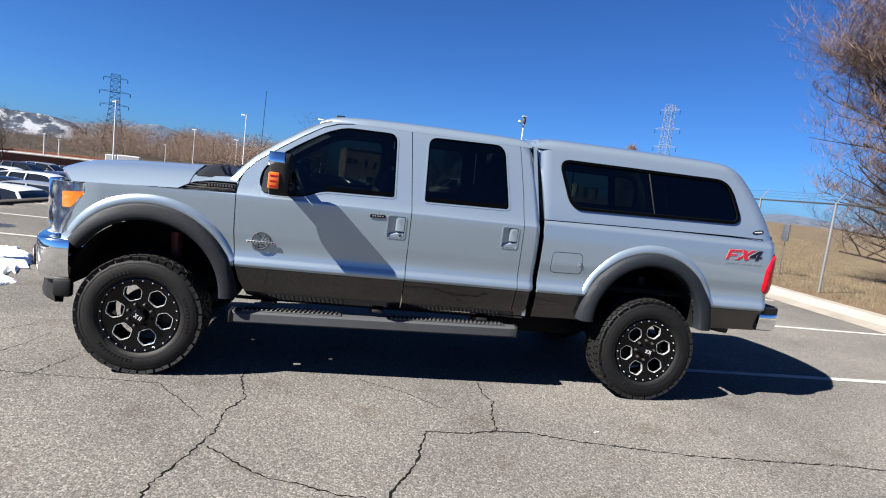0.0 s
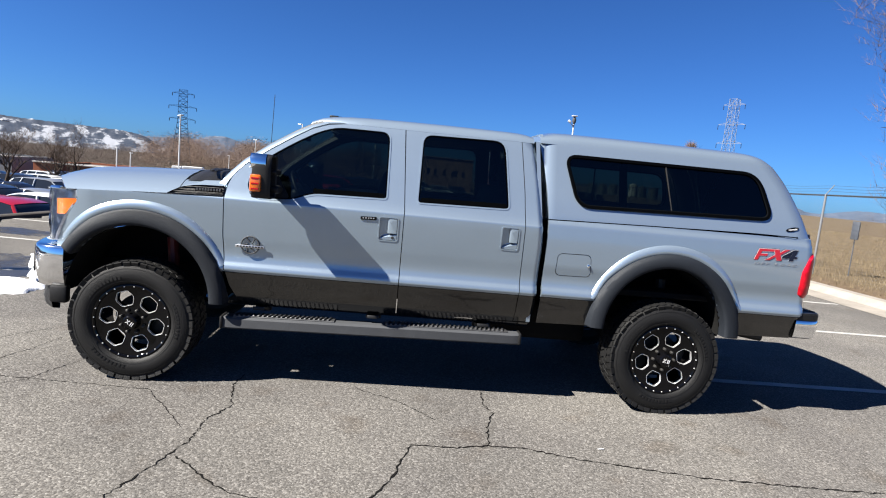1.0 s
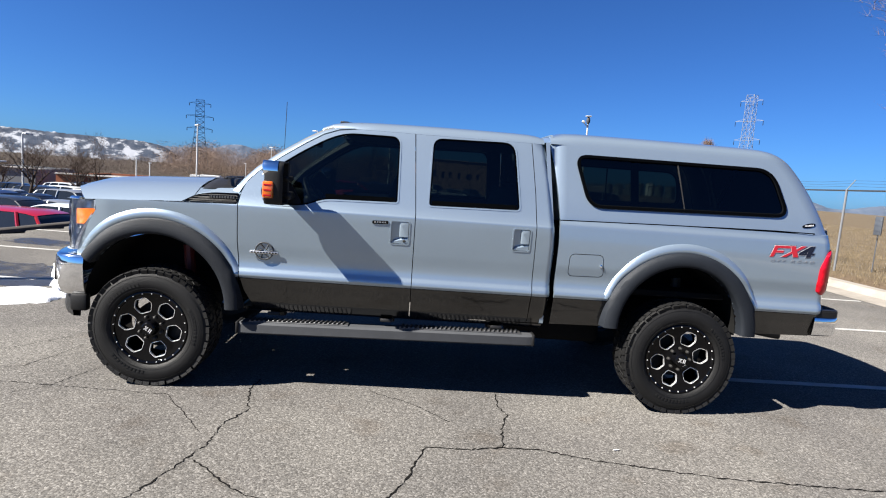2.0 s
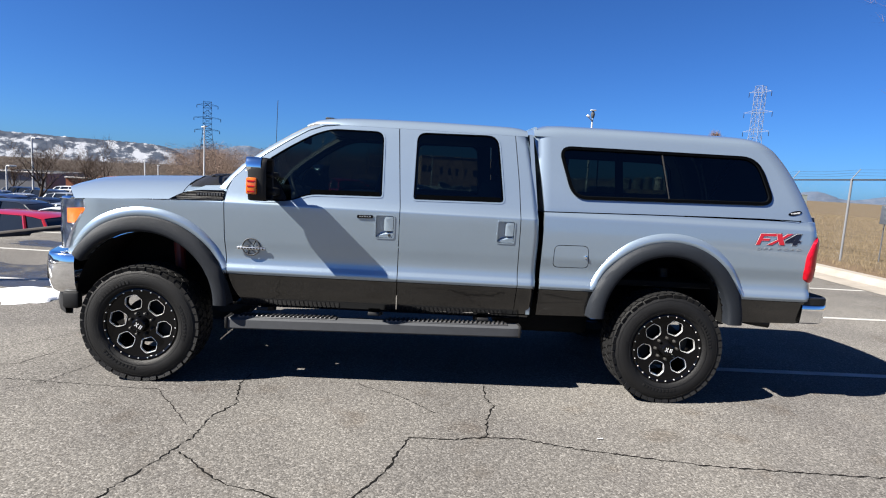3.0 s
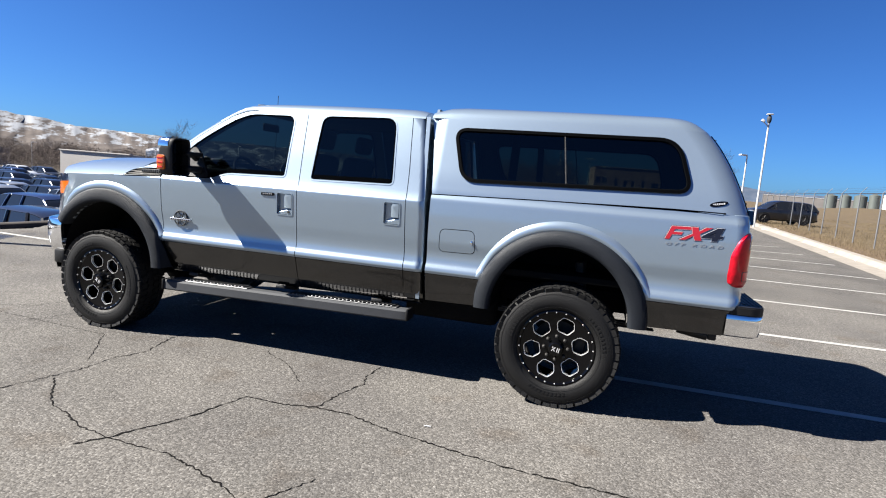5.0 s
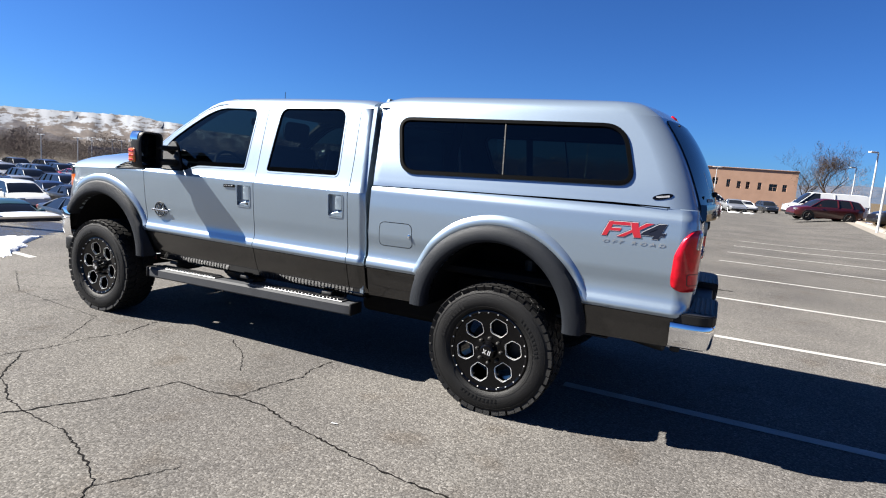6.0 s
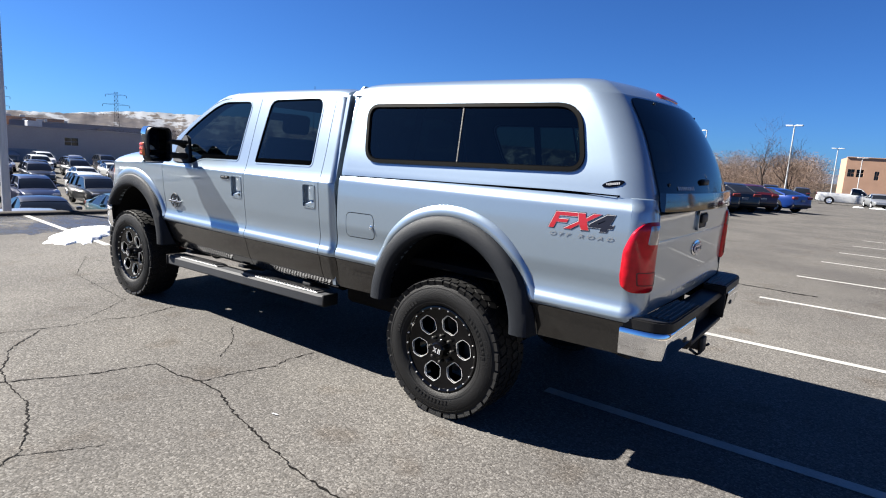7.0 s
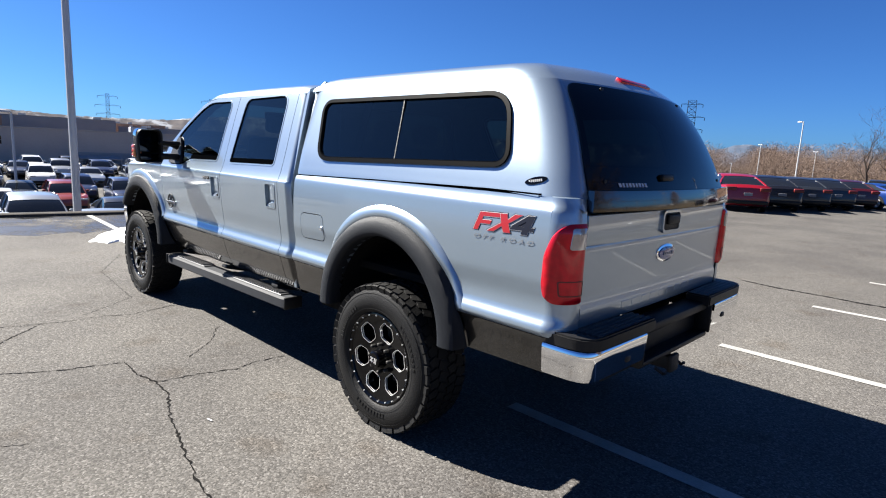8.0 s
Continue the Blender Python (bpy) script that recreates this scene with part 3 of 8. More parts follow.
def door(s, name, outline, win):
    hx, hz = {"front_door": ((1.692, 1.832), (1.162, 1.336)), "rear_door": ((2.600, 2.732), (1.172, 1.342))}[name]
    cup = rounded([(hx[0], hz[0]), (hx[1], hz[0]), (hx[1], hz[1]), (hx[0], hz[1])], 0.018, 4)
    bm = bmesh.new()
    panel(bm, outline, [win, cup], side(lambda x, z: cab_w(z), s), [], LEVELS, (0, -s * 0.03, 0), two_tone)
    d = part(name, bm, PAINTS, truck)
    bm = bmesh.new()
    panel(bm, inset(win, -0.002), [inset(win, 0.010)], side(lambda x, z: cab_w(z) - 0.001, s), [], LEVELS, (0, -s * 0.02, 0))
    part("window_seal", bm, SEAL, d)
    bm = bmesh.new()
    panel(bm, inset(win, -0.011), [inset(win, -0.001)], side(lambda x, z: cab_w(z) + 0.003, s), [], LEVELS, (0, -s * 0.006, 0))
    part("window_lip", bm, SILVER, d)
    bm = bmesh.new()
    panel(bm, inset(win, -0.001), [], side(lambda x, z: cab_w(z) - 0.006, s), [], LEVELS)
    part("window_glass", bm, TINT, d, "dark tinted side window")
    # dark moulding along the window sill
    lo, hi = min(p[0] for p in win), max(p[0] for p in win)
    base = (lambda x: 1.458 + 0.010 * (x - 1.19) / 0.54) if name == "front_door" else (lambda x: 1.464 + 0.014 * (x - lo) / (hi - lo))
    u0 = 1.20 if name == "front_door" else lo + 0.018
    bm = bmesh.new()
    panel(bm, [(u0, base(u0) + 0.004), (hi - 0.016, base(hi) + 0.004), (hi - 0.018, base(hi) + 0.034), (u0, base(u0) + 0.034)], [], side(lambda x, z: cab_w(z) - 0.0005, s), [], [], (0, -s * 0.006, 0))
    part("belt_moulding", bm, BELT, d)
    # pull handle in a recessed cup: bezel, cup floor, ramp at the foot, upright paddle
    bm = bmesh.new()
    panel(bm, inset(cup, -0.0035), [inset(cup, 0.0045)], side(lambda x, z: cab_w(z) + 0.0035, s), [], [1.2, 1.25, 1.3], (0, -s * 0.012, 0))
    part("handle_bezel", bm, SILVER, d)
    bm = bmesh.new()
    panel(bm, inset(cup, -0.001), [], side(lambda x, z: cab_w(z) - 0.026, s), [], [1.2, 1.25, 1.3])
    part("handle_cup", bm, SILVER, d)
    x0, x1, z0, z1 = hx[0] + 0.006, hx[1] - 0.006, hz[0] + 0.006, hz[1] - 0.006
    xm = x0 + 0.46 * (x1 - x0)
    bm = bmesh.new()
    pad = rounded([(xm, z0 + 0.052), (x1 - 0.004, z0 + 0.052), (x1 - 0.004, z1 - 0.003), (xm, z1 - 0.003)], 0.006, 3)
    panel(bm, pad, [], side(lambda x, z: cab_w(z) + 0.001 - 0.006 * max(0.0, (xm + 0.012 - x) / 0.012), s), [xm + 0.006, xm + 0.012], [1.25, 1.3], (0, -s * 0.02, 0))
    part("door_handle", bm, SILVER, d, "silver pull handle in a recessed cup")
    bm = bmesh.new()
    ramp_y = lambda x, z: cab_w(z) - 0.004 - 0.020 * min(1.0, max(0.0, (z - z0 - 0.012 - 0.030 * (x - x0) / (x1 - x0)) / 0.014))
    panel(bm, [(x0 + 0.004, z0 + 0.001), (x1 - 0.002, z0 + 0.001), (x1 - 0.002, z0 + 0.047), (xm, z0 + 0.047), (x0 + 0.02, z0 + 0.030)], [], side(ramp_y, s), steps(x0 + 0.012, x1 - 0.01, 0.010), steps(z0 + 0.006, z0 + 0.044, 0.004), (0, -s * 0.01, 0))
    part("cup_ramp", bm, SILVER, d)
    if name == "front_door":
        bm = bmesh.new()
        lk = Vector((x1 - 0.030, s * (cab_w(z0 + 0.02) - 0.004), z0 + 0.020))
        sweep(bm, [lk, lk + Vector((0, s * 0.006, 0))], [0.011, 0.009], 12)
        part("door_lock", bm, STEEL, d)
    return d


for s in (-1, 1):
    fd = door(s, "front_door", FDOOR, FWIN)
    rd = door(s, "rear_door", RDOOR, RWIN)
    # sill garnish, keypad and round badge on the front door
    if s < 0:
        bm = bmesh.new()
        pad = rounded([(1.556, 1.303), (1.672, 1.307), (1.672, 1.331), (1.556, 1.327)], 0.008)
        panel(bm, pad, [], side(lambda x, z: cab_w(z) + 0.006, s), depth=(0, 0.008, 0))
        k = part("keypad", bm, GLOSSBLACK, fd, "black entry keypad strip")
        bm = bmesh.new()
        for i in range(5):
            rbox(bm, (1.577 + i * 0.0185, -cab_w(1.317) - 0.008, 1.3165 + i * 0.0006), (0.010, 0.004, 0.009), 0.001, 1)
        part("keypad_button", bm, GREYDECAL, k)
    bm = bmesh.new()
    ring = [(0.784 + 0.062 * math.cos(2 * math.pi * k / 28), s * (cab_w(1.045) + 0.010), 1.045 + 0.062 * math.sin(2 * math.pi * k / 28)) for k in range(29)]
    sweep(bm, ring, 0.0055, 6, False)
    b = part("round_badge", bm, STEPMETAL, fd, "chrome round engine badge")
    for a in (0.5, 1.6, 2.7, 3.8, 4.9, 5.9):
        bm = bmesh.new()
        sweep(bm, [(0.784 + 0.018 * math.cos(a), s * (cab_w(1.045) + 0.012), 1.045 + 0.018 * math.sin(a)), (0.784 + 0.058 * math.cos(a + 0.5), s * (cab_w(1.045) + 0.010), 1.045 + 0.058 * math.sin(a + 0.5))], 0.0048, 5)
        part("badge_spoke", bm, STEPMETAL, fd)
    bm = bmesh.new()
    rbox(bm, (0.784, s * (cab_w(1.035) + 0.014), 1.034), (0.205, 0.008, 0.020), 0.004)
    part("badge_bar", bm, ALU, b)
    bm = bmesh.new()
    for k in range(9):
        rbox(bm, (0.698 + k * 0.0215, s * (cab_w(1.034) + 0.0185), 1.034), (0.012, 0.003, 0.010), 0)
    part("badge_mark", bm, BLACK, b)
    # rear cab pillar
    bm = bmesh.new()
    panel(bm, CPILLAR, [], side(lambda x, z: cab_w(z) - 0.030 * max(0.0, 1 - (cab_edge(z) - x) / 0.045) ** 2, s), [2.79, 2.80, 2.81, 2.82, 2.83, 2.84, 2.85, 2.86, 2.87, 2.88, 2.89, 2.90, 2.91], LEVELS, (0, -s * 0.06, 0), two_tone)
    part("cab_corner", bm, PAINTS, truck)
    # front pillar between windscreen and door
    bm = bmesh.new()
    rows = []
    lower = [(0.575, 1.455), (0.60, 1.50), (0.635, 1.552), (0.70, 1.622), (0.86, 1.745), (1.02, 1.855), (1.15, 1.935), (1.26, 1.976), (1.40, 1.992)]
    upper = [(0.50, 1.470), (0.535, 1.518), (0.58, 1.572), (0.655, 1.655), (0.82, 1.785), (0.985, 1.892), (1.12, 1.966), (1.24, 2.008), (1.40, 2.03)]
    upper = [(x0 + 0.62 * (x1 - x0), z0 + 0.62 * (z1 - z0)) for (x0, z0), (x1, z1) in zip(lower, upper)]
    for (x0, z0), (x1, z1) in zip(lower, upper):
        w0 = min(cab_w(z0), 0.945) - 0.004
        w1 = cab_w(z0) - 0.055
        rows.append([(x0 + 0.01, s * (w0 - 0.05), z0 - 0.02), (x0, s * w0, z0), (x0 * 0.6 + x1 * 0.4, s * (w0 - 0.012), z0 * 0.55 + z1 * 0.45), (x1, s * (w1 + 0.012), z1), (x1 - 0.002, s * (w1 - 0.01), z1 + 0.002), (x1 + 0.03, s * (w1 - 0.04), z1 - 0.02)])
    grid(bm, rows)
    bmesh.ops.recalc_face_normals(bm, faces=list(bm.faces))
    fp = part("front_pillar", bm, SILVER, truck, sharp=50)
    bm = bmesh.new()
    sweep(bm, [((x0 + x1) / 2 + 0.022, s * (min(cab_w(z0), 0.945) - 0.080), (z0 + z1) / 2 - 0.006) for (x0, z0), (x1, z1) in zip(lower[1:], upper[1:])], 0.045, 8)
    part("pillar_trim", bm, LEATHER, fp, "dark grey inner trim")
    bm = bmesh.new()
    rows = []
    for (x0, z0), (x1, z1) in zip(lower, upper):
        w0 = min(cab_w(z0), 0.945) - 0.004
        w1 = cab_w(z0) - 0.055
        rows.append([(x0 + 0.045, s * (w0 - 0.02), z0 - 0.035), (x0 + 0.012, s * (w0 - 0.014), z0 - 0.006), (x0 * 0.6 + x1 * 0.4 + 0.01, s * (w0 - 0.027), z0 * 0.55 + z1 * 0.45 - 0.01), (x1 + 0.012, s * (w1 - 0.002), z1 - 0.012), (x1 + 0.035, s * (w1 - 0.06), z1 - 0.02)])
    grid(bm, rows)
    part("pillar_trim", bm, LEATHER, truck)
    # front wing
    inner = arch(*FRONT_IN)
    out = [(-0.410, 1.338), (-0.408, 1.262), (-0.470, 1.165), (-0.530, 1.06), (-0.572, 0.95), (-0.572, 0.925)] + [p for p in inner if p[1] > 0.66 and not (p[0] < -0.4 and p[1] < 0.93)]
    out += [(0.525, 0.62), (0.585, 0.62), (0.605, 0.85), (0.585, 1.10), (0.584, 1.372), (0.18, 1.358), (-0.1, 1.350)]
    bm = bmesh.new()
    panel(bm, out, [], side(fender_y, s), steps(-0.45, 0.57, 0.05), LEVELS, (0, -s * 0.03, 0), two_tone)
    part("front_wing", bm, PAINTS, truck)
    # cowl side above the wing, with the vent badge
    bm = bmesh.new()
    cs = [(0.20, 1.364), (0.584, 1.378), (0.586, 1.46), (0.56, 1.485), (0.42, 1.475), (0.36, 1.445), (0.28, 1.420)]
    panel(bm, cs, [], side(lambda x, z: cab_w(z) - 0.012 - 0.9 * max(0, z - 1.43), s), [], [1.38, 1.40, 1.42, 1.44, 1.46], (0, -s * 0.04, 0))
    part("cowl_side", bm, SILVER, truck)
    vent = rounded([(0.195, 1.368), (0.582, 1.378), (0.582, 1.450), (0.40, 1.444), (0.29, 1.424)], [0.008, 0.006, 0.008, 0.04, 0.04])
    bm = bmesh.new()
    panel(bm, vent, [inset(vent, 0.0045)], side(lambda x, z: cab_w(z) + 0.005, s), [], [1.39, 1.41, 1.43], (0, -s * 0.02, 0))
    v = part("wing_vent", bm, GLOSSBLACK, truck, "dark wing vent with a bright badge")
    bm = bmesh.new()
    panel(bm, inset(vent, 0.003), [], side(lambda x, z: cab_w(z) - 0.006, s), [], [1.39, 1.41, 1.43])
    part("vent_mesh", bm, BLACK, v)
    bm = bmesh.new()
    for i in range(3):
        z0 = 1.388 + 0.017 * i
        sweep(bm, [(0.235 + 0.035 * i, s * (cab_w(z0) + 0.002), z0), (0.40, s * (cab_w(z0 + 0.006) + 0.004), z0 + 0.006), (0.572, s * (cab_w(z0 + 0.010) + 0.004), z0 + 0.010)], 0.0028, 5)
    part("vent_louvre", bm, STEEL, v)
    bm = bmesh.new()
    rbox(bm, (0.475, s * (cab_w(1.415) + 0.006), 1.414), (0.185, 0.006, 0.030), 0.004, m=pose(0, 0, 0, 0, -1.5, 0))
    part("vent_badge", bm, GLOSSBLACK, v)
    bm = bmesh.new()
    for i in range(9):
        rbox(bm, (0.397 + i * 0.0195, s * (cab_w(1.415) + 0.0098), 1.412 + i * 0.0006), (0.012, 0.003, 0.018), 0.001, 1)
    part("badge_mark", bm, STEPMETAL, v)
    # bed side
    ir = arch(*REAR_IN)
    out = [(2.955, 0.622), (3.40, 0.63)] + [p for p in ir if p[1] > 0.68] + [(4.47, 0.645), (5.028, 0.655), (5.028, 0.90), (5.028, 1.15), (5.028, 1.40), (5.012, 1.456), (4.63, 1.458), (3.77, 1.443), (2.955, 1.422)]
    fuel = rounded([(3.043, 1.008), (3.322, 1.013), (3.308, 1.188), (3.046, 1.183)], 0.045)
    bm = bmesh.new()
    panel(bm, out, [fuel] if s < 0 else [], side(bed_y, s), steps(3.0, 5.0, 0.055) + [5.015], LEVELS, (0, -s * 0.03, 0), two_tone)
    bs = part("bed_side", bm, PAINTS, truck)
    if s < 0:
        bm = bmesh.new()
        panel(bm, inset(fuel, 0.005), [], side(lambda x, z: bed_y(x, z) + 0.001, s), [3.1, 3.2, 3.28], LEVELS, (0, 0.02, 0))
        fl = part("fuel_flap", bm, SILVER, bs)
        bm = bmesh.new()
        rbox(bm, (3.292, -bed_y(3.3, 1.10) - 0.004, 1.10), (0.016, 0.014, 0.028), 0.006)
        part("flap_catch", bm, CHROME, fl)
        # slanted red and dark decal shapes on the bed side
        def decal(shape, m_, name="decal_shape", lift=0.003, gap=None):
            bm = bmesh.new()
            panel(bm, shape, [gap] if gap else [], side(lambda x, z: bed_y(x, z) + lift, -1), [], [1.26, 1.30, 1.34], (0, 0.0012, 0))
            return part(name, bm, m_, dec)
        dec = empty("trim_decal", "red and dark slanted trim decal", "decal")
        del dec["category"]
        dec.parent = truck

        def sl(x, z):
            return (4.594 + x * 0.36 + (z * 0.088) * 0.42, 1.268 + z * 0.088 + x * 0.012)

        letter_f = [(0, 0), (0.085, 0), (0.085, 0.36), (0.25, 0.36), (0.25, 0.57), (0.085, 0.57), (0.085, 0.77), (0.37, 0.77), (0.37, 1), (0, 1)]
        letter_x = [(0.24, 0), (0.355, 0), (0.45, 0.32), (0.515, 0), (0.63, 0), (0.54, 0.5), (0.70, 1), (0.58, 1), (0.50, 0.70), (0.455, 1), (0.34, 1), (0.415, 0.5)]
        letter_4 = [(0.79, 0), (0.89, 0), (0.89, 0.20), (0.95, 0.20), (0.95, 0.40), (0.89, 0.40), (0.89, 1), (0.78, 1), (0.60, 0.42), (0.60, 0.20), (0.79, 0.20)]
        for i, (pts, m_, hole) in enumerate(((letter_f, REDDECAL, None), (letter_4, DARKDECAL, [(0.69, 0.40), (0.79, 0.40), (0.79, 0.70)]), (letter_x, REDDECAL, None))):
            base = [sl(*p) for p in pts]
            gap = [sl(*p) for p in hole] if hole else None
            decal(inset(base, -0.0055), DARKDECAL, "decal_edge", 0.0010 + 0.0004 * i)
            decal(inset(base, -0.0022), WHITEDECAL, "decal_line", 0.0018 + 0.0004 * i, gap)
            decal(inset(base, 0.0006), m_, "decal_shape", 0.0026 + 0.0004 * i, gap)
        tx = bpy.data.curves.new("off_road_words", "FONT")
        tx.body = "OFF ROAD"
        tx.size = 0.026
        tx.space_character = 1.75
        tx.shear = 0.35
        tx.extrude = 0.0005
        tx.materials.append(GREYDECAL)
        to = new("decal_lettering", tx)
        to.parent = dec
        to.matrix_world = Matrix.Translation((4.598, -bed_y(4.7, 1.25) - 0.003, 1.232)) @ pose(0, 0, 0, 90, -1.2, 0) @ Matrix.Diagonal((1.8, 1, 1, 1))
    # wheel arch flares
    for spec_in, spec_out in ((FRONT_IN, FRONT_OUT), (REAR_IN, REAR_OUT)):
        a, b = arch(*spec_in, n=44), arch(*spec_out, n=44)
        fy = fender_y if spec_in is FRONT_IN else bed_y
        rows = []
        for (x0, z0), (x1, z1) in zip(a, b):
            if spec_in is FRONT_IN and x1 < 0 and z1 < 0.93:
                continue
            rows.append([(x1 + (x0 - x1) * k, s * y, z1 + (z0 - z1) * k) for k, y in
                         ((0.0, fy(x1, z1) + 0.006), (0.012, fy(x1, z1) + 0.022), (0.05, fy(x1, z1) + 0.028), (0.14, max(1.030, fy(x1, z1) + 0.032)), (0.30, 1.040), (0.55, 1.047), (0.80, 1.046), (0.93, 1.041), (0.99, 1.030), (1.01, 1.012), (1.0, 0.93))])
        bm = bmesh.new()
        grid(bm, rows)
        bmesh.ops.recalc_face_normals(bm, faces=list(bm.faces))
        part("wheel_arch_flare", bm, FLARE, truck, "matt dark grey arch flare", sharp=40)
        # rounded lip of sheet metal round the flare
        rows = []
        cx, ra, z0, rb_ = spec_out
        for i in range(73):
            t = math.pi * (1 - i / 72)
            ct, st = math.cos(t), math.sin(t)
            row = []
            for k, off in ((-0.10, 0.020), (0.0, 0.026), (0.35, 0.0265), (0.55, 0.023), (0.72, 0.0165), (0.86, 0.009), (0.96, 0.003), (1.0, -0.001), (1.01, -0.006)):
                g_ = 0.085 * k * (0.40 + 0.36 * min(1.0, abs(st) * 1.15) ** 1.6)
                x = cx + (ra + g_) * ct
                z = z0 + (rb_ + g_) * st
                fade = min(1.0, max(0.0, (z - 0.842) / 0.10))
                row.append((x, s * (fy(x, z) + (off * 0.8 + 0.004) * (0.15 + 0.85 * fade) - 0.004), z))
            if min(p[2] for p in row) > 0.843 and (spec_in is not FRONT_IN or ct > 0 or row[0][2] > 0.945):
                rows.append(row)
        bm = bmesh.new()
        grid(bm, rows)
        bmesh.ops.recalc_face_normals(bm, faces=list(bm.faces))
        part("arch_lip", bm, SILVER, truck, sharp=60)
        # inner liner
        bm = bmesh.new()
        g = [(x + (-0.005 if x > spec_in[0] else 0.005), s * 0.95, z - 0.005) for x, z in a]
        g2 = [(x, s * 0.42, z) for x, _, z in g]
        grid(bm, [g, g2])
        bm.faces.new([bm.verts.new((x, s * 0.42, z)) for x, y, z in g])
        part("wheel_housing", bm, UNDER, truck)
    # running board
    bm = bmesh.new()
    rows = []
    for x in (0.60, 0.66, 2.77, 2.835):
        k = (x - 0.6) / 2.235
        zt = 0.497 + 0.034 * k
        ins = 0.012 if x in (0.60, 2.835) else 0
        rows.append([(x, s * y, z) for y, z in ((0.845, zt - 0.004), (0.965, zt), (0.985 - ins, zt - 0.014), (0.985 - ins, zt - 0.075), (0.968, zt - 0.088), (0.845, zt - 0.07))])
    grid(bm, rows, close=True)
    bm.faces.new([v for v in bm.verts if abs(v.co.x - 0.60) < 1e-4])
    bm.faces.new([v for v in bm.verts if abs(v.co.x - 2.835) < 1e-4])
    bmesh.ops.recalc_face_normals(bm, faces=list(bm.faces))
    rb = part("running_board", bm, STEPMETAL, truck, "brushed metal step bar with black treads", sharp=25)
    for a0, a1 in ((0.68, 1.42), (1.80, 2.74)):
        bm = bmesh.new()
        k0, k1 = (a0 - 0.6) / 2.235, (a1 - 0.6) / 2.235
        zc = 0.5 + 0.034 * (k0 + k1) / 2
        tilt = -math.degrees(math.atan(0.034 / 2.235))
        rbox(bm, ((a0 + a1) / 2, s * 0.908, zc), (a1 - a0, 0.105, 0.010), 0.003, 1, pose(0, 0, 0, 0, tilt, 0))
        for i in range(int((a1 - a0) / 0.034)):
            x = a0 + 0.02 + i * 0.034
            rbox(bm, (x, s * 0.908, 0.5 + 0.034 * (x - 0.6) / 2.235 + 0.008), (0.016, 0.100, 0.014), 0.003, 1, pose(0, 0, 0, 0, 0, s * 12))
        part("step_tread", bm, TREAD, rb, "ribbed black step pad")
    for x in (0.602, 2.833):
        bm = bmesh.new()
        rbox(bm, (x, s * 0.915, 0.457 + (0.034 if x > 1 else 0)), (0.022, 0.148, 0.092), 0.01)
        part("end_cap", bm, BLACK, rb)
    for x in (0.85, 1.70, 2.55):
        bm = bmesh.new()
        rbox(bm, (x, s * 0.80, 0.535), (0.09, 0.22, 0.028), 0.006, m=pose(0, 0, 0, s * 14, 0, 0))
        rbox(bm, (x, s * 0.72, 0.56), (0.12, 0.03, 0.10), 0.006)
        part("step_bracket", bm, BLACK, rb)
    # rocker panel under the doors
    bm = bmesh.new()
    grid(bm, [[(x, s * y, z) for y, z in ((0.897, 0.605), (0.890, 0.594), (0.875, 0.578), (0.85, 0.566), (0.78, 0.572))] for x in steps(0.62, 2.90, 0.3)])
    bmesh.ops.recalc_face_normals(bm, faces=list(bm.faces))
    part("rocker_panel", bm, TAUPE, truck)
    # tow mirror on two arms
    def my(y):
        return s * (1.22 + (y - 1.375) * 0.80)

    bm = bmesh.new()
    rows = []
    for k, (x, g) in enumerate(((0.842, 0.72), (0.848, 0.90), (0.872, 1.0), (0.93, 1.0), (0.962, 0.97), (0.97, 0.90))):
        rows.append([(x + (0.018 if z < 1.5 else 0) * 0, my(1.385 + (y - 1.385) * g), 1.55 + (z - 1.55) * (0.9 + 0.1 * g)) for y, z in rounded([(1.235, 1.405), (1.505, 1.405), (1.515, 1.64), (1.485, 1.695), (1.255, 1.695), (1.235, 1.66)], 0.045, 3)])
    grid(bm, rows, close=True)
    n = len(rows[0])
    bm.verts.ensure_lookup_table()
    bm.faces.new(list(bm.verts)[:n])
    grid(bm, [rows[-1], [(x - 0.008, y * 0.9 + s * 0.122, 1.55 + (z - 1.55) * 0.93) for x, y, z in rows[-1]], [(x - 0.09, y * 0.9 + s * 0.122, 1.55 + (z - 1.55) * 0.92) for x, y, z in rows[-1]]], close=True)
    bmesh.ops.recalc_face_normals(bm, faces=list(bm.faces))
    mi = part("tow_mirror", bm, BLACK, truck, "large black tow mirror with a chrome cap", sharp=45)
    bm = bmesh.new()
    rows = []
    for x, g in ((0.828, 0.80), (0.838, 0.94), (0.868, 1.02), (0.935, 1.02)):
        rows.append([(x, my(1.385 + (y - 1.385) * g), z) for y, z in rounded([(1.233, 1.60), (1.508, 1.60), (1.512, 1.655), (1.482, 1.70), (1.255, 1.70), (1.235, 1.668)], 0.03, 3)])
    grid(bm, rows, close=True)
    bm.verts.ensure_lookup_table()
    bm.faces.new(list(bm.verts)[:len(rows[0])])
    bmesh.ops.recalc_face_normals(bm, faces=list(bm.faces))
    part("mirror_cap", bm, CHROME, mi, "chrome cap")
    bm = bmesh.new()
    rbox(bm, (0.875, my(1.482), 1.505), (0.075, 0.07, 0.115), 0.014)
    part("turn_signal", bm, AMBER, mi, "amber turn signal lens")
    bm = bmesh.new()
    for i in range(3):
        rbox(bm, (0.875, my(1.482) + s * 0.036, 1.468 + i * 0.035), (0.05, 0.003, 0.010), 0.001, 1)
    part("signal_rib", bm, REDLENS, mi)
    bm = bmesh.new()
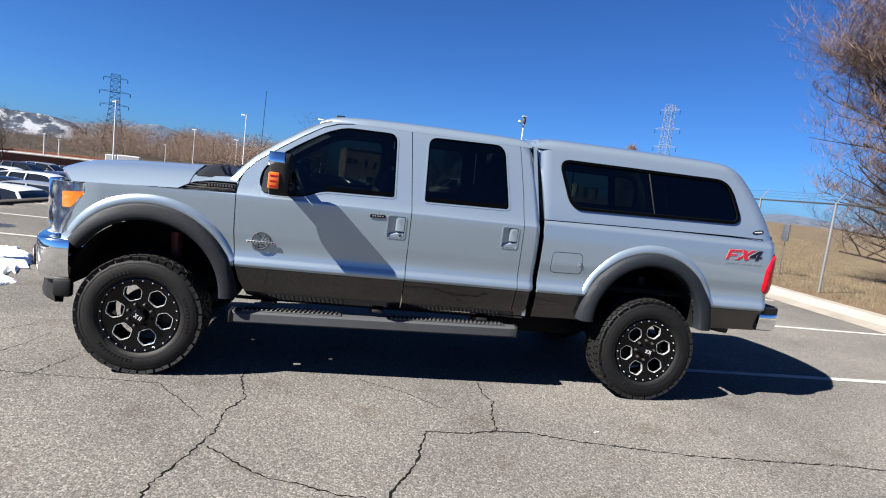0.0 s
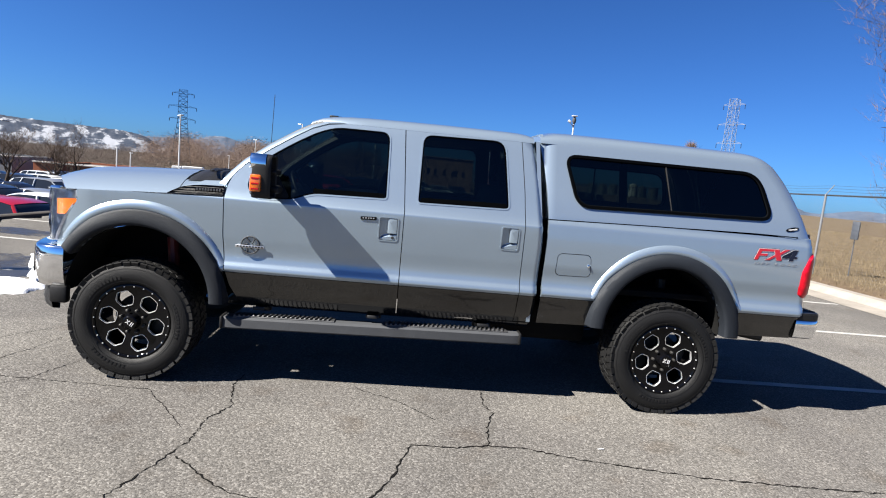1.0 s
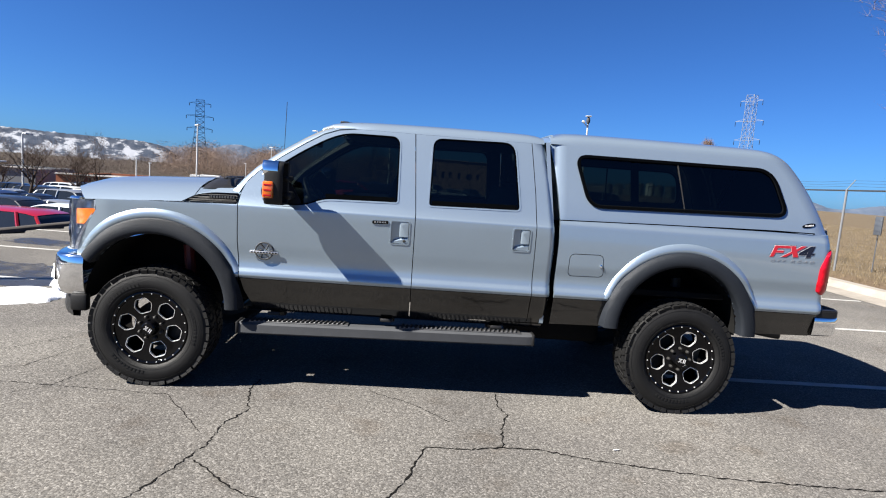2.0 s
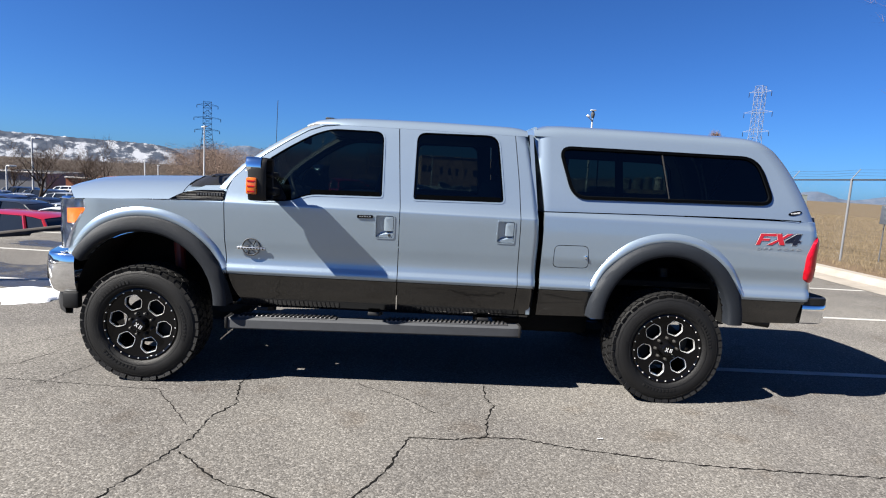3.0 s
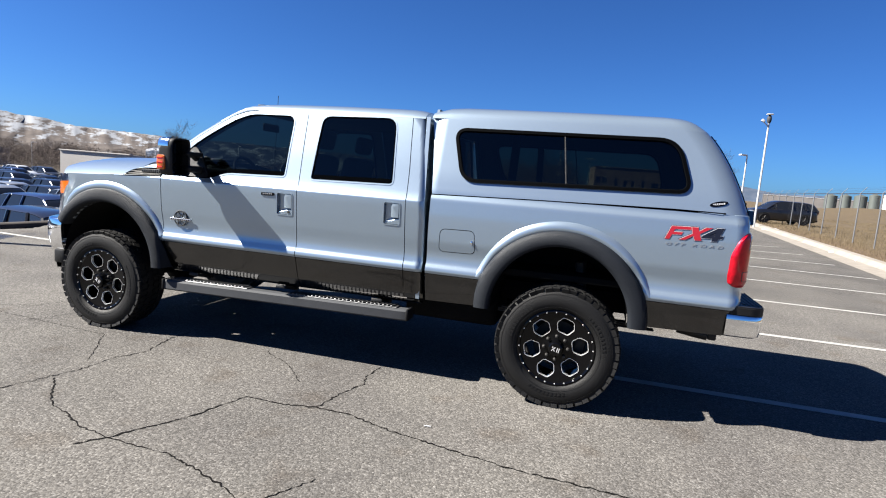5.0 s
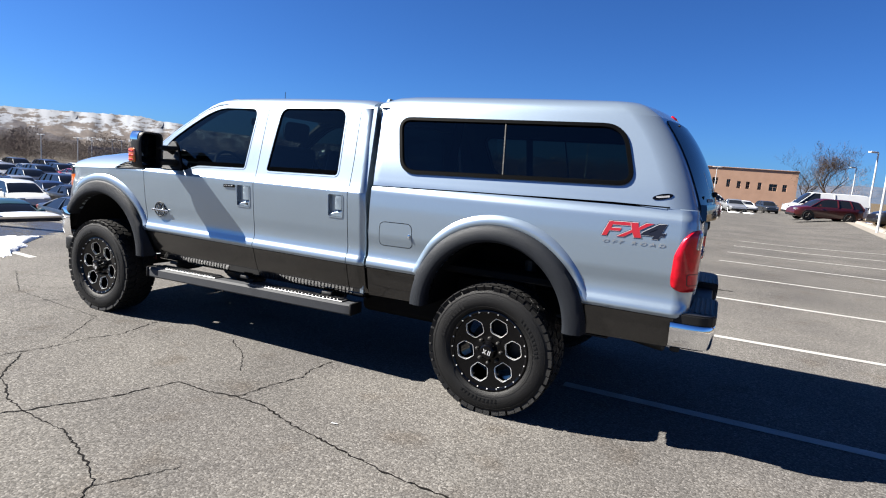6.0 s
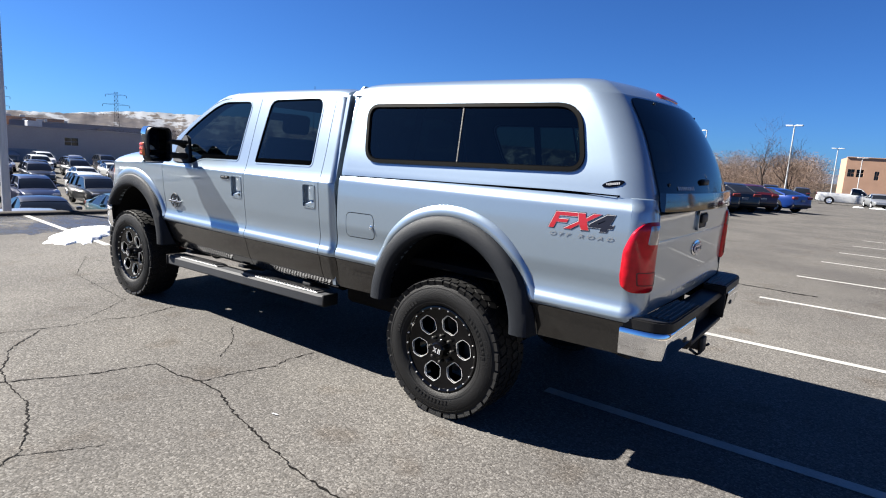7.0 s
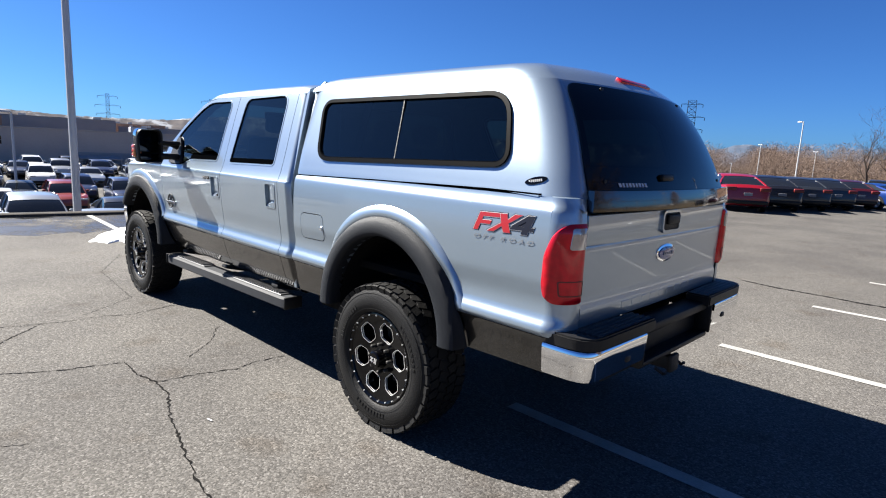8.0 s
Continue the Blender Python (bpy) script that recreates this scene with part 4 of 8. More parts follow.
    for z0, z1 in ((1.50, 1.68), (1.425, 1.482)):
        rbox(bm, (0.928, my(1.375), (z0 + z1) / 2), (0.006, 0.19, z1 - z0), 0.012, m=pose(0, 0, 0, 0, 0, -s * 18))
    part("mirror_glass", bm, MIRROR, mi)
    bm = bmesh.new()
    for z in (1.475, 1.585):
        sweep(bm, [(0.90, s * 0.965, z - 0.03), (0.92, s * 1.03, z - 0.012), (0.92, s * 1.13, z)], [0.030, 0.022, 0.018], 8)
    rbox(bm, (0.945, s * 1.055, 1.463), (0.085, 0.17, 0.055), 0.022, 3)
    rbox(bm, (0.94, s * 1.05, 1.582), (0.06, 0.19, 0.04), 0.018, 3)
    sail = [(0.755, 1.405), (1.04, 1.405), (1.0, 1.47), (0.90, 1.62), (0.85, 1.655), (0.765, 1.56)]
    panel(bm, rounded(sail, 0.03), [], side(lambda x, z: cab_w(z) + 0.012, s), [], [1.42, 1.47, 1.52, 1.6], (0, -s * 0.03, 0))
    part("mirror_arm", bm, BLACK, mi)
    # headlamp: clear cover, bright bowl, amber corner, projector
    def lamp_at(u, z, deep=0.0):
        a = u * math.pi / 2
        x, y = -0.40 - 0.345 * math.sin(a) ** 1.1, 0.978 - 0.36 * (1 - math.cos(a)) ** 1.1
        return Vector((x + deep * math.sin(a), s * (y - deep * math.cos(a)), z))

    cover = [(0.02, 1.328), (0.025, 1.262), (0.15, 1.165), (0.27, 1.06), (0.36, 0.955), (0.6, 0.945), (1.0, 0.945), (1.0, 1.300), (0.6, 1.322)]
    ucut = [0.05 * k for k in range(1, 20)]
    bm = bmesh.new()
    panel(bm, inset(cover, 0.004), [], lambda u, v: lamp_at(u, v, 0.002), ucut, [1.0, 1.1, 1.2, 1.3], (0.015, -s * 0.01, 0))
    hl = part("headlamp", bm, LAMPGLASS, truck, "clear headlamp with an amber corner lens")
    bm = bmesh.new()
    panel(bm, cover, [], lambda u, v: lamp_at(u, v, 0.010 + 0.004 * math.sin(u * 24) * math.cos(v * 40)), [0.025 * k for k in range(1, 40)], steps(0.96, 1.32, 0.02), (-0.02, s * 0.012, 0))
    part("lamp_bowl", bm, HEADLENS, hl, sharp=20)
    bm = bmesh.new()
    panel(bm, rounded([(0.36, 1.146), (0.222, 1.15), (0.05, 1.252), (0.062, 1.268), (0.36, 1.254)], 0.008, 2), [], lambda u, v: lamp_at(u, v, -0.001), ucut, [1.18, 1.22], (0.01, -s * 0.01, 0))
    part("corner_lens", bm, AMBER, hl, "amber corner lens")
    bm = bmesh.new()
    for z in (1.07, 1.235):
        c = lamp_at(0.72, z, 0.004)
        sweep(bm, [c, c + Vector((0.02, -s * 0.016, 0))], [0.062, 0.05], 20)
    part("lamp_reflector", bm, CHROME, hl)

# roof
bm = bmesh.new()
rows = []
for x in [1.12, 1.15, 1.20, 1.28, 1.40, 1.55, 1.8, 2.1, 2.4, 2.6, 2.7, 2.76, 2.79, 2.815]:
    h = ROOF_Z(x)
    side_z = min(1.992, h - 0.040)
    sec = [(0.797, side_z - 0.006), (0.793, side_z + 0.004), (0.772, side_z + (h - side_z) * 0.38), (0.73, side_z + (h - side_z) * 0.62), (0.66, side_z + (h - side_z) * 0.78), (0.5, side_z + (h - side_z) * 0.91), (0.25, h - 0.003), (0, h)]
    slim = 1 - 0.085 * max(0.0, (1.40 - x) / 0.28) ** 1.5
    rows.append([(x, -y * slim, z) for y, z in sec] + [(x, y * slim, z) for y, z in sec[-2::-1]])
rows.append([(2.822, y * 0.97, z - 0.05) for _, y, z in rows[-1]])
grid(bm, rows)
bmesh.ops.recalc_face_normals(bm, faces=list(bm.faces))
part("roof", bm, SILVER, truck, sharp=50)
# rear wall of the cab with its window
bm = bmesh.new()
panel(bm, [(-0.93, 0.62), (0.93, 0.62), (0.97, 1.38), (0.80, 2.0), (-0.80, 2.0), (-0.97, 1.38)], [rounded([(-0.68, 1.48), (0.68, 1.48), (0.62, 1.92), (-0.62, 1.92)], 0.05)], lambda u, v: Vector((2.905 - 0.05 * max(0, (v - 1.4) / 0.6), u, v)), [], [1.4], (-0.03, 0, 0))
part("cab_back", bm, SILVER, truck)
bm = bmesh.new()
panel(bm, [(-0.69, 1.47), (0.69, 1.47), (0.63, 1.93), (-0.63, 1.93)], [], lambda u, v: Vector((2.895 - 0.05 * max(0, (v - 1.4) / 0.6), u, v)), [], [])
part("cab_rear_window", bm, TINT, truck)
# windscreen, wipers and cowl
bm = bmesh.new()
rows = []
for k in steps(0, 1, 0.125):
    x, z, w = 0.535 + 0.635 * k, 1.468 + 0.51 * k + 0.03 * (k - k * k), 0.898 - 0.165 * k
    rows.append([(x - 0.13 * (1 - (y / w) ** 2) * (1 - 0.6 * k), y, z + 0.028 * (1 - (y / w) ** 2)) for y in [w * q for q in steps(-1, 1, 0.2)]])
grid(bm, rows)
part("windscreen", bm, CLEAR, truck, "clear windscreen")
for y0, y1 in ((-0.72, -0.10), (0.02, 0.62)):
    bm = bmesh.new()
    sweep(bm, [(0.34, y0 + 0.45, 1.548), (0.36, y0 + 0.25, 1.552), (0.40, y0, 1.545)], 0.009, 6)
    sweep(bm, [(0.43, y0 - 0.06, 1.545), (0.40, (y0 + y1) / 2, 1.556), (0.36, y1, 1.552)], 0.008, 6)
    sweep(bm, [(0.40, y0, 1.545), (0.44, y0 - 0.06, 1.548)], 0.007, 6)
    part("wiper", bm, BLACK, truck)
# bonnet
bm = bmesh.new()
zc = curve_of([(-0.86, 1.325), (-0.80, 1.398), (-0.70, 1.445), (-0.55, 1.474), (-0.30, 1.497), (0.0, 1.513), (0.25, 1.527), (0.42, 1.532)])
ze = curve_of([(-0.86, 1.26), (-0.60, 1.325), (-0.5, 1.330), (0.0, 1.354), (0.20, 1.365), (0.42, 1.375), (0.60, 1.385)])
def bonnet_z(x, y):
    a = abs(y) / 0.958
    xm = x if x > -0.5 else -0.5 + (x + 0.5) * 1.286
    t = 1 - max(0.0, (a - 0.32) / 0.68) ** 2.9
    return ze(xm) + (zc(xm) - ze(xm)) * t + (0.010 if abs(y) < 0.47 else 0.005 if abs(y) < 0.52 else 0) * min(1, max(0, (x + 0.78) * 4))


rows = []
for q in [0, 0.015, 0.04, 0.08, 0.13, 0.2, 0.32, 0.45, 0.6, 0.75, 0.88, 0.94, 1.0]:
    row = []
    for y in [-0.958, -0.955, -0.948, -0.935, -0.915, -0.89, -0.85, -0.80, -0.72, -0.62, -0.53, -0.50, -0.46, -0.3, 0, 0.3, 0.46, 0.50, 0.53, 0.62, 0.72, 0.80, 0.85, 0.89, 0.915, 0.935, 0.948, 0.955, 0.958]:
        a = abs(y) / 0.958
        x0 = -0.78 + 0.28 * a**3.2
        x = x0 + (0.24 - x0) * q
        row.append((x, y, bonnet_z(x, y)))
    rows.append(row)
rows.insert(0, [(x + 0.004, y, z - 0.022) for x, y, z in rows[0]])
rows.insert(0, [(x + 0.03, y, z - 0.05) for x, y, z in rows[0]])
grid(bm, rows)
bmesh.ops.recalc_face_normals(bm, faces=list(bm.faces))
part("bonnet", bm, SILVER, truck, sharp=45)
for s in (-1, 1):
    bm = bmesh.new()
    sweep(bm, [(x, s * 0.9615, bonnet_z(x, 0.958) - 0.003) for x in steps(-0.44, 0.05, 0.05)], 0.0045, 6)
    part("bonnet_gap", bm, SEAL, truck)
# silver corners beside the windscreen foot and the black cowl between them
for s in (-1, 1):
    bm = bmesh.new()
    grid(bm, [[(x, s * y, bonnet_z(0.235, y) + 0.006 * (x - 0.24) + (0.02 * (x - 0.24) if y < 0.9 else 0)) for y in (0.957, 0.954, 0.948, 0.935, 0.915, 0.89, 0.86, 0.83, 0.80, 0.78)] for x in (0.247, 0.32, 0.40, 0.48, 0.56)])
    bmesh.ops.recalc_face_normals(bm, faces=list(bm.faces))
    part("cowl_corner", bm, SILVER, truck, sharp=50)
bm = bmesh.new()
grid(bm, [[(x - 0.05 * (1 - (y / 0.8) ** 2) * (x - 0.247) / 0.3, y, bonnet_z(0.235, y) + dz) for y in steps(-0.80, 0.80, 0.1)] for x, dz in ((0.247, -0.012), (0.27, 0.004), (0.33, 0.010), (0.42, 0.002), (0.55, -0.004))])
bmesh.ops.recalc_face_normals(bm, faces=list(bm.faces))
part("cowl_panel", bm, BLACK, truck)
# grille and front bumper
bm = bmesh.new()
for z in (1.27, 1.16, 1.05):
    rbox(bm, (-0.775, 0, z), (0.07, 1.22, 0.062), 0.015)
for y in (-0.60, 0.60, -0.21, 0.21):
    rbox(bm, (-0.765, y, 1.15), (0.08, 0.05, 0.34), 0.015)
rbox(bm, (-0.765, 0, 0.975), (0.06, 1.26, 0.05), 0.012)
gr = part("grille", bm, CHROME, truck, "chrome bar grille")
bm = bmesh.new()
rbox(bm, (-0.72, 0, 1.13), (0.05, 1.24, 0.36), 0.01)
part("grille_mesh", bm, BLACK, gr)
half = [(-0.495, 0.992), (-0.55, 0.992), (-0.60, 0.988), (-0.65, 0.975), (-0.695, 0.95), (-0.73, 0.91), (-0.76, 0.855), (-0.785, 0.79), (-0.82, 0.68), (-0.86, 0.5), (-0.885, 0.25)]
line = [Vector((x, -y)) for x, y in half] + [Vector((-0.89, 0.0))] + [Vector(p) for p in half[::-1]]
bm = bmesh.new()
rows = []
for i, p in enumerate(line):
    d_ = (line[min(i + 1, len(line) - 1)] - line[max(i - 1, 0)]).normalized()
    nn = Vector((-d_.y, d_.x))
    if nn.x > 0.1 or nn.y * p.y < 0:
        nn = -nn
    rows.append([(p.x + nn.x * o, p.y + nn.y * o, z) for o, z in ((-0.13, 0.915), (-0.02, 0.925), (-0.004, 0.918), (0.002, 0.90), (0.008, 0.84), (0.004, 0.76), (-0.004, 0.69), (-0.02, 0.64), (-0.05, 0.62), (-0.11, 0.615))])
grid(bm, rows)
bmesh.ops.recalc_face_normals(bm, faces=list(bm.faces))
fb = part("front_bumper", bm, CHROME, truck, "chrome front bumper with a black air dam", sharp=50)
for s in (-1, 1):
    bm = bmesh.new()
    rbox(bm, (-0.785, s * 0.785, 0.775), (0.03, 0.17, 0.15), 0.012, 2, pose(0, 0, 0, 0, 0, -s * 19))
    part("fog_lamp_recess", bm, BLACK, fb)
    bm = bmesh.new()
    sweep(bm, [(-0.79, s * 0.787, 0.775), (-0.803, s * 0.791, 0.775)], [0.055, 0.05], 18)
    part("fog_lamp", bm, HEADLENS, fb, "round clear fog lamp")
    bm = bmesh.new()
    rbox(bm, (-0.535, s * 0.955, 0.575), (0.12, 0.07, 0.13), 0.02, 2)
    part("corner_valance", bm, BLACK, fb)
bm = bmesh.new()
rows = []
for y in steps(-0.97, 0.97, 0.1):
    a = abs(y)
    x = -0.83 + 0.10 * a**2 + 0.20 * max(0, (a - 0.6) / 0.4) ** 2
    rows.append([(x, y, 0.62), (x - 0.02, y, 0.52), (x - 0.01, y, 0.47), (x + 0.04, y, 0.47), (x + 0.05, y, 0.60)])
grid(bm, rows)
part("air_dam", bm, BLACK, fb, "black plastic air dam")
# antenna
bm = bmesh.new()
sweep(bm, [(0.47, 0.90, 1.44), (0.47, 0.90, 1.52)], [0.016, 0.010], 8)
sweep(bm, [(0.47, 0.90, 1.52), (0.485, 0.90, 2.33)], 0.0032, 6)
part("antenna", bm, BLACK, truck)
for y in (-0.60, -0.3, 0, 0.3, 0.60):
    bm = bmesh.new()
    rbox(bm, (1.27, y, ROOF_Z(1.27) - (0.022 if abs(y) > 0.5 else 0) + 0.012), (0.07, 0.05, 0.02), 0.009)
    part("roof_marker_lamp", bm, BLACK, truck)

# ---- wheels ----
def shared(name, bm, material):
    me = bpy.data.meshes.new(name)
    bm.to_mesh(me)
    bm.free()
    me.materials.append(material)
    me.shade_smooth()
    me.set_sharp_from_angle(angle=radians(40))
    return me


bm = bmesh.new()
rbox(bm, (0, 0, 0), (0.024, 0.003, 0.016), 0)
MARK = shared("tyre_mark", bm, RUBBER)
BLOCKS = []
for size in ((0.015, 0.056, 0.046), (0.015, 0.054, 0.044), (0.060, 0.018, 0.044), (0.040, 0.018, 0.050)):
    bm = bmesh.new()
    rbox(bm, (0, 0, 0), size, 0)
    BLOCKS.append(shared("tread_block", bm, RUBBER))
bm = bmesh.new()
sweep(bm, [(0, 0, 0), (0, -0.026, 0), (0, -0.03, 0)], [0.012, 0.011, 0.006], 6)
NUT = shared("lug_nut", bm, STEEL)
bm = bmesh.new()
sweep(bm, [(0, 0, 0), (0, -0.007, 0)], [0.0052, 0.0036], 6)
BOLT = shared("rim_bolt", bm, MILLED)


def wheel(s, x):
    w = empty("wheel", "", "")
    for k in ("label", "category"):
        if k in w:
            del w[k]
    w.parent = truck
    R = TYRE_R
    bm = bmesh.new()
    revolve(bm, [(0.262, -0.115), (0.275, -0.135), (0.30, -0.150), (0.335, -0.157), (0.37, -0.152), (0.40, -0.142), (R - 0.015, -0.13), (R - 0.008, -0.115), (R - 0.007, -0.06), (R - 0.007, 0.06), (R - 0.008, 0.115),
                 (R - 0.015, 0.13), (0.40, 0.142), (0.335, 0.157), (0.275, 0.135), (0.262, 0.115)], 64)
    ty = part("tyre", bm, RUBBER, w, "black all-terrain tyre with blocky tread", sharp=30)
    for r in (0.298, 0.385):
        bm = bmesh.new()
        ring = [(r * math.cos(2 * math.pi * k / 64), -0.1525 - (0.003 if r < 0.36 else -0.004), r * math.sin(2 * math.pi * k / 64)) for k in range(65)]
        sweep(bm, ring, 0.0012, 4, False)
        part("sidewall_ring", bm, RUBBER, w)
    # tread blocks and shoulder lugs
    N_T = 46
    for k in range(N_T):
        a = 2 * math.pi * k / N_T
        for j, (y, da) in enumerate(((-0.098, 0), (-0.036, 0.5), (0.036, 0), (0.098, 0.5))):
            m = Matrix.Rotation(-(a + da * 2 * math.pi / N_T), 4, "Y") @ Matrix.Translation((R - 0.006, y, 0)) @ Matrix.Rotation(radians((18, -24, 24, -18)[j]), 4, "X")
            piece("tread_block", BLOCKS[0 if j in (0, 3) else 1], w, m)
        for y in (-0.133, 0.133):
            m = Matrix.Rotation(-(a + (0.5 if k % 2 else 0.42) * 2 * math.pi / N_T), 4, "Y") @ Matrix.Translation((R - (0.024 if k % 2 else 0.034), y * 1.005, 0)) @ Matrix.Rotation(radians(-16 if y < 0 else 16), 4, "Z")
            piece("tread_block", BLOCKS[3 if k % 2 else 2], w, m)
    # moulded marks on the side wall
    for a0 in (0.3, 2.4, 4.4):
        for k in range(10):
            piece("tyre_mark", MARK, w, Matrix.Rotation(-(a0 + k * 0.085), 4, "Y") @ Matrix.Translation((0.326, -0.157, 0)))
    bm = bmesh.new()
    revolve(bm, [(0.272, -0.128), (0.270, -0.137), (0.262, -0.139), (0.252, -0.134), (0.245, -0.122), (0.238, -0.06), (0.236, 0.10), (0.25, 0.12), (0.27, 0.125)], 64)
    rim = part("rim", bm, GLOSSBLACK, w, "gloss black rim with milled hexagonal windows")
    # face with six hexagonal windows
    def face_y(r):
        return -0.128 + 0.020 * max(0, 1 - abs(r - 0.10) / 0.16) - 0.0 * r
    hexes = []
    for k in range(6):
        a = radians(60 * k + 22)
        c = Vector((0.166 * math.cos(a), 0.166 * math.sin(a)))
        e, t = c.normalized(), Vector((-c.normalized().y, c.normalized().x))
        pts = [c + e * (p * 1.0) + t * q for p, q in ((0.054, 0.036), (0.004, 0.062), (-0.050, 0.036), (-0.050, -0.036), (0.004, -0.062), (0.054, -0.036))]
        hexes.append(rounded([tuple(p) for p in pts], 0.012, 2))
    bm = bmesh.new()
    outer = [(0.252 * math.cos(2 * math.pi * k / 60), 0.252 * math.sin(2 * math.pi * k / 60)) for k in range(60)]
    panel(bm, outer, hexes, lambda u, v: Vector((u, face_y(math.hypot(u, v)), v)), steps(-0.24, 0.24, 0.03), steps(-0.24, 0.24, 0.03), (0, 0.05, 0))
    part("rim_face", bm, GLOSSBLACK, rim, sharp=25)
    for h in hexes:
        bm = bmesh.new()
        c = sum((Vector(p) for p in h), Vector((0, 0))) / len(h)
        cr = c.length
        o, o2, i2 = inset(h, -0.0042), inset(h, -0.0015), inset(h, 0.001)
        n = len(h)
        va = [bm.verts.new((p[0], face_y(math.hypot(*p)) - 0.003, p[1])) for p in o]
        vm = [bm.verts.new((p[0], face_y(math.hypot(*p)) - 0.003, p[1])) for p in o2]
        vb = [bm.verts.new((p[0], face_y(math.hypot(*p)) + 0.010, p[1])) for p in i2]
        for k in range(n):
            mid = (Vector(o[k]) + Vector(o[(k + 1) % n])) / 2
            if mid.length < cr - 0.060:
                continue
            bm.faces.new((va[k], va[(k + 1) % n], vm[(k + 1) % n], vm[k]))
            bm.faces.new((vm[k], vm[(k + 1) % n], vb[(k + 1) % n], vb[k]))
        part("milled_edge", bm, MILLED, rim)
    for k in range(24):
        a = 2 * math.pi * k / 24
        piece("rim_bolt", BOLT, w, Matrix.Translation((0.256 * math.cos(a), -0.136, 0.256 * math.sin(a))))
    bm = bmesh.new()
    revolve(bm, [(0.0, -0.168), (0.040, -0.168), (0.048, -0.162), (0.052, -0.13), (0.06, -0.11)], 24)
    cap = part("hub_cap", bm, GLOSSBLACK, rim)
    bm = bmesh.new()
    for dx, dz, an in ((-0.012, 0, 35), (-0.012, 0, -35), (0.014, 0.0, 0), (0.026, 0, 0)):
        rbox(bm, (0, 0, 0), (0.006, 0.003, 0.036 if an else 0.030), 0, m=Matrix.Translation((dx, -0.170, dz)) @ Matrix.Rotation(radians(an), 4, "Y"))
    part("cap_mark", bm, MILLED, cap)
    for k in range(8):
        a = 2 * math.pi * k / 8 + 0.2
        piece("lug_nut", NUT, w, Matrix.Translation((0.083 * math.cos(a), -0.108, 0.083 * math.sin(a))))
    bm = bmesh.new()
    revolve(bm, [(0.05, 0.0), (0.17, 0.0), (0.172, 0.03), (0.05, 0.03)], 32)
    rbox(bm, (0.15, -0.0, 0.06), (0.09, 0.09, 0.16), 0.02)
    part("brake_disc", bm, STEEL, w)
    w.matrix_world = pose(x, s * 0.908, HUB_Z, 0, 33 if x < 1 else 11, 0 if s < 0 else 180)
    return w


for x in (0.0, AXLE_R):
    for s in (-1, 1):
        wheel(s, x)

# ---- under the body ----
for s in (-1, 1):
    bm = bmesh.new()
    rbox(bm, (2.15, s * 0.44, 0.70), (5.7, 0.08, 0.16), 0.01)
    part("frame_rail", bm, UNDER, truck)
    for x in (0.0, AXLE_R):
        bm = bmesh.new()
        sweep(bm, [(x + 0.16, s * 0.58, 0.46), (x + 0.10, s * 0.60, 0.95)], [0.035, 0.035], 10)
        sweep(bm, [(x + 0.115, s * 0.598, 0.80), (x + 0.10, s * 0.60, 1.0)], 0.042, 10)
        part("shock_absorber", bm, DARKRED if x < 1 else STEEL, truck)
    bm = bmesh.new()
    for k in range(4):
        rbox(bm, (AXLE_R, s * 0.56, 0.545 + k * 0.016), (1.35 - k * 0.2, 0.07, 0.012), 0.003, 1)
    part("leaf_spring", bm, STEEL, truck)
for x in (0.0, AXLE_R):
    bm = bmesh.new()
    sweep(bm, [(x, -0.80, HUB_Z), (x, 0.80, HUB_Z)], 0.05, 12)
    sweep(bm, [(x, -0.17, HUB_Z), (x, -0.10, HUB_Z), (x, 0.10, HUB_Z), (x, 0.17, HUB_Z)], [0.07, 0.16, 0.16, 0.07], 14)
    part("axle", bm, UNDER, truck)
bm = bmesh.new()
rbox(bm, (1.0, 0, 0.66), (1.5, 0.62, 0.30), 0.06)
rbox(bm, (2.35, 0.62, 0.66), (1.2, 0.36, 0.20), 0.05)
rbox(bm, (1.76, 0.0, 0.62), (0.14, 0.85, 0.10), 0.02)
sweep(bm, [(1.8, 0, 0.58), (3.9, 0, 0.47)], 0.05, 10)
sweep(bm, [(1.2, 0.3, 0.60), (3.1, 0.32, 0.62), (3.6, 0.5, 0.72), (4.7, 0.55, 0.66)], 0.045, 8)
part("drivetrain", bm, UNDER, truck)
bm = bmesh.new()
rbox(bm, (1.75, 0, 0.78), (2.3, 1.78, 0.05), 0.01)
part("cab_floor", bm, UNDER, truck)
bm = bmesh.new()
rbox(bm, (4.02, 0, 0.90), (2.1, 1.70, 0.05), 0.01)
rbox(bm, (2.985, 0, 1.15), (0.03, 1.80, 0.52), 0.01)
part("bed_floor", bm, UNDER, truck)
bm = bmesh.new()
sweep(bm, [(4.80, -0.60, 0.60), (4.92, -0.62, 0.585), (5.0, -0.64, 0.58)], 0.04, 12)
part("tailpipe", bm, STEEL, truck)

# ---- cabin ----
def seat(x, y, wide, back_h):
    bm = bmesh.new()
    rbox(bm, (x, y, 1.06), (0.50, wide, 0.16), 0.05, 3)
    b = part("seat", bm, LEATHER, truck)
    bm = bmesh.new()
    rbox(bm, (x + 0.27, y, 1.06 + back_h / 2), (0.15, wide, back_h), 0.05, 3, pose(0, 0, 0, 0, 14, 0))
    part("seat_back", bm, LEATHER, b)
    for dy in ((0,) if wide < 0.8 else (-0.42, 0, 0.42)):
        bm = bmesh.new()
        rbox(bm, (x + 0.37, y + dy, 1.18 + back_h), (0.10, 0.26, 0.17), 0.04, 3, pose(0, 0, 0, 0, 10, 0))
        part("headrest", bm, LEATHER, b)


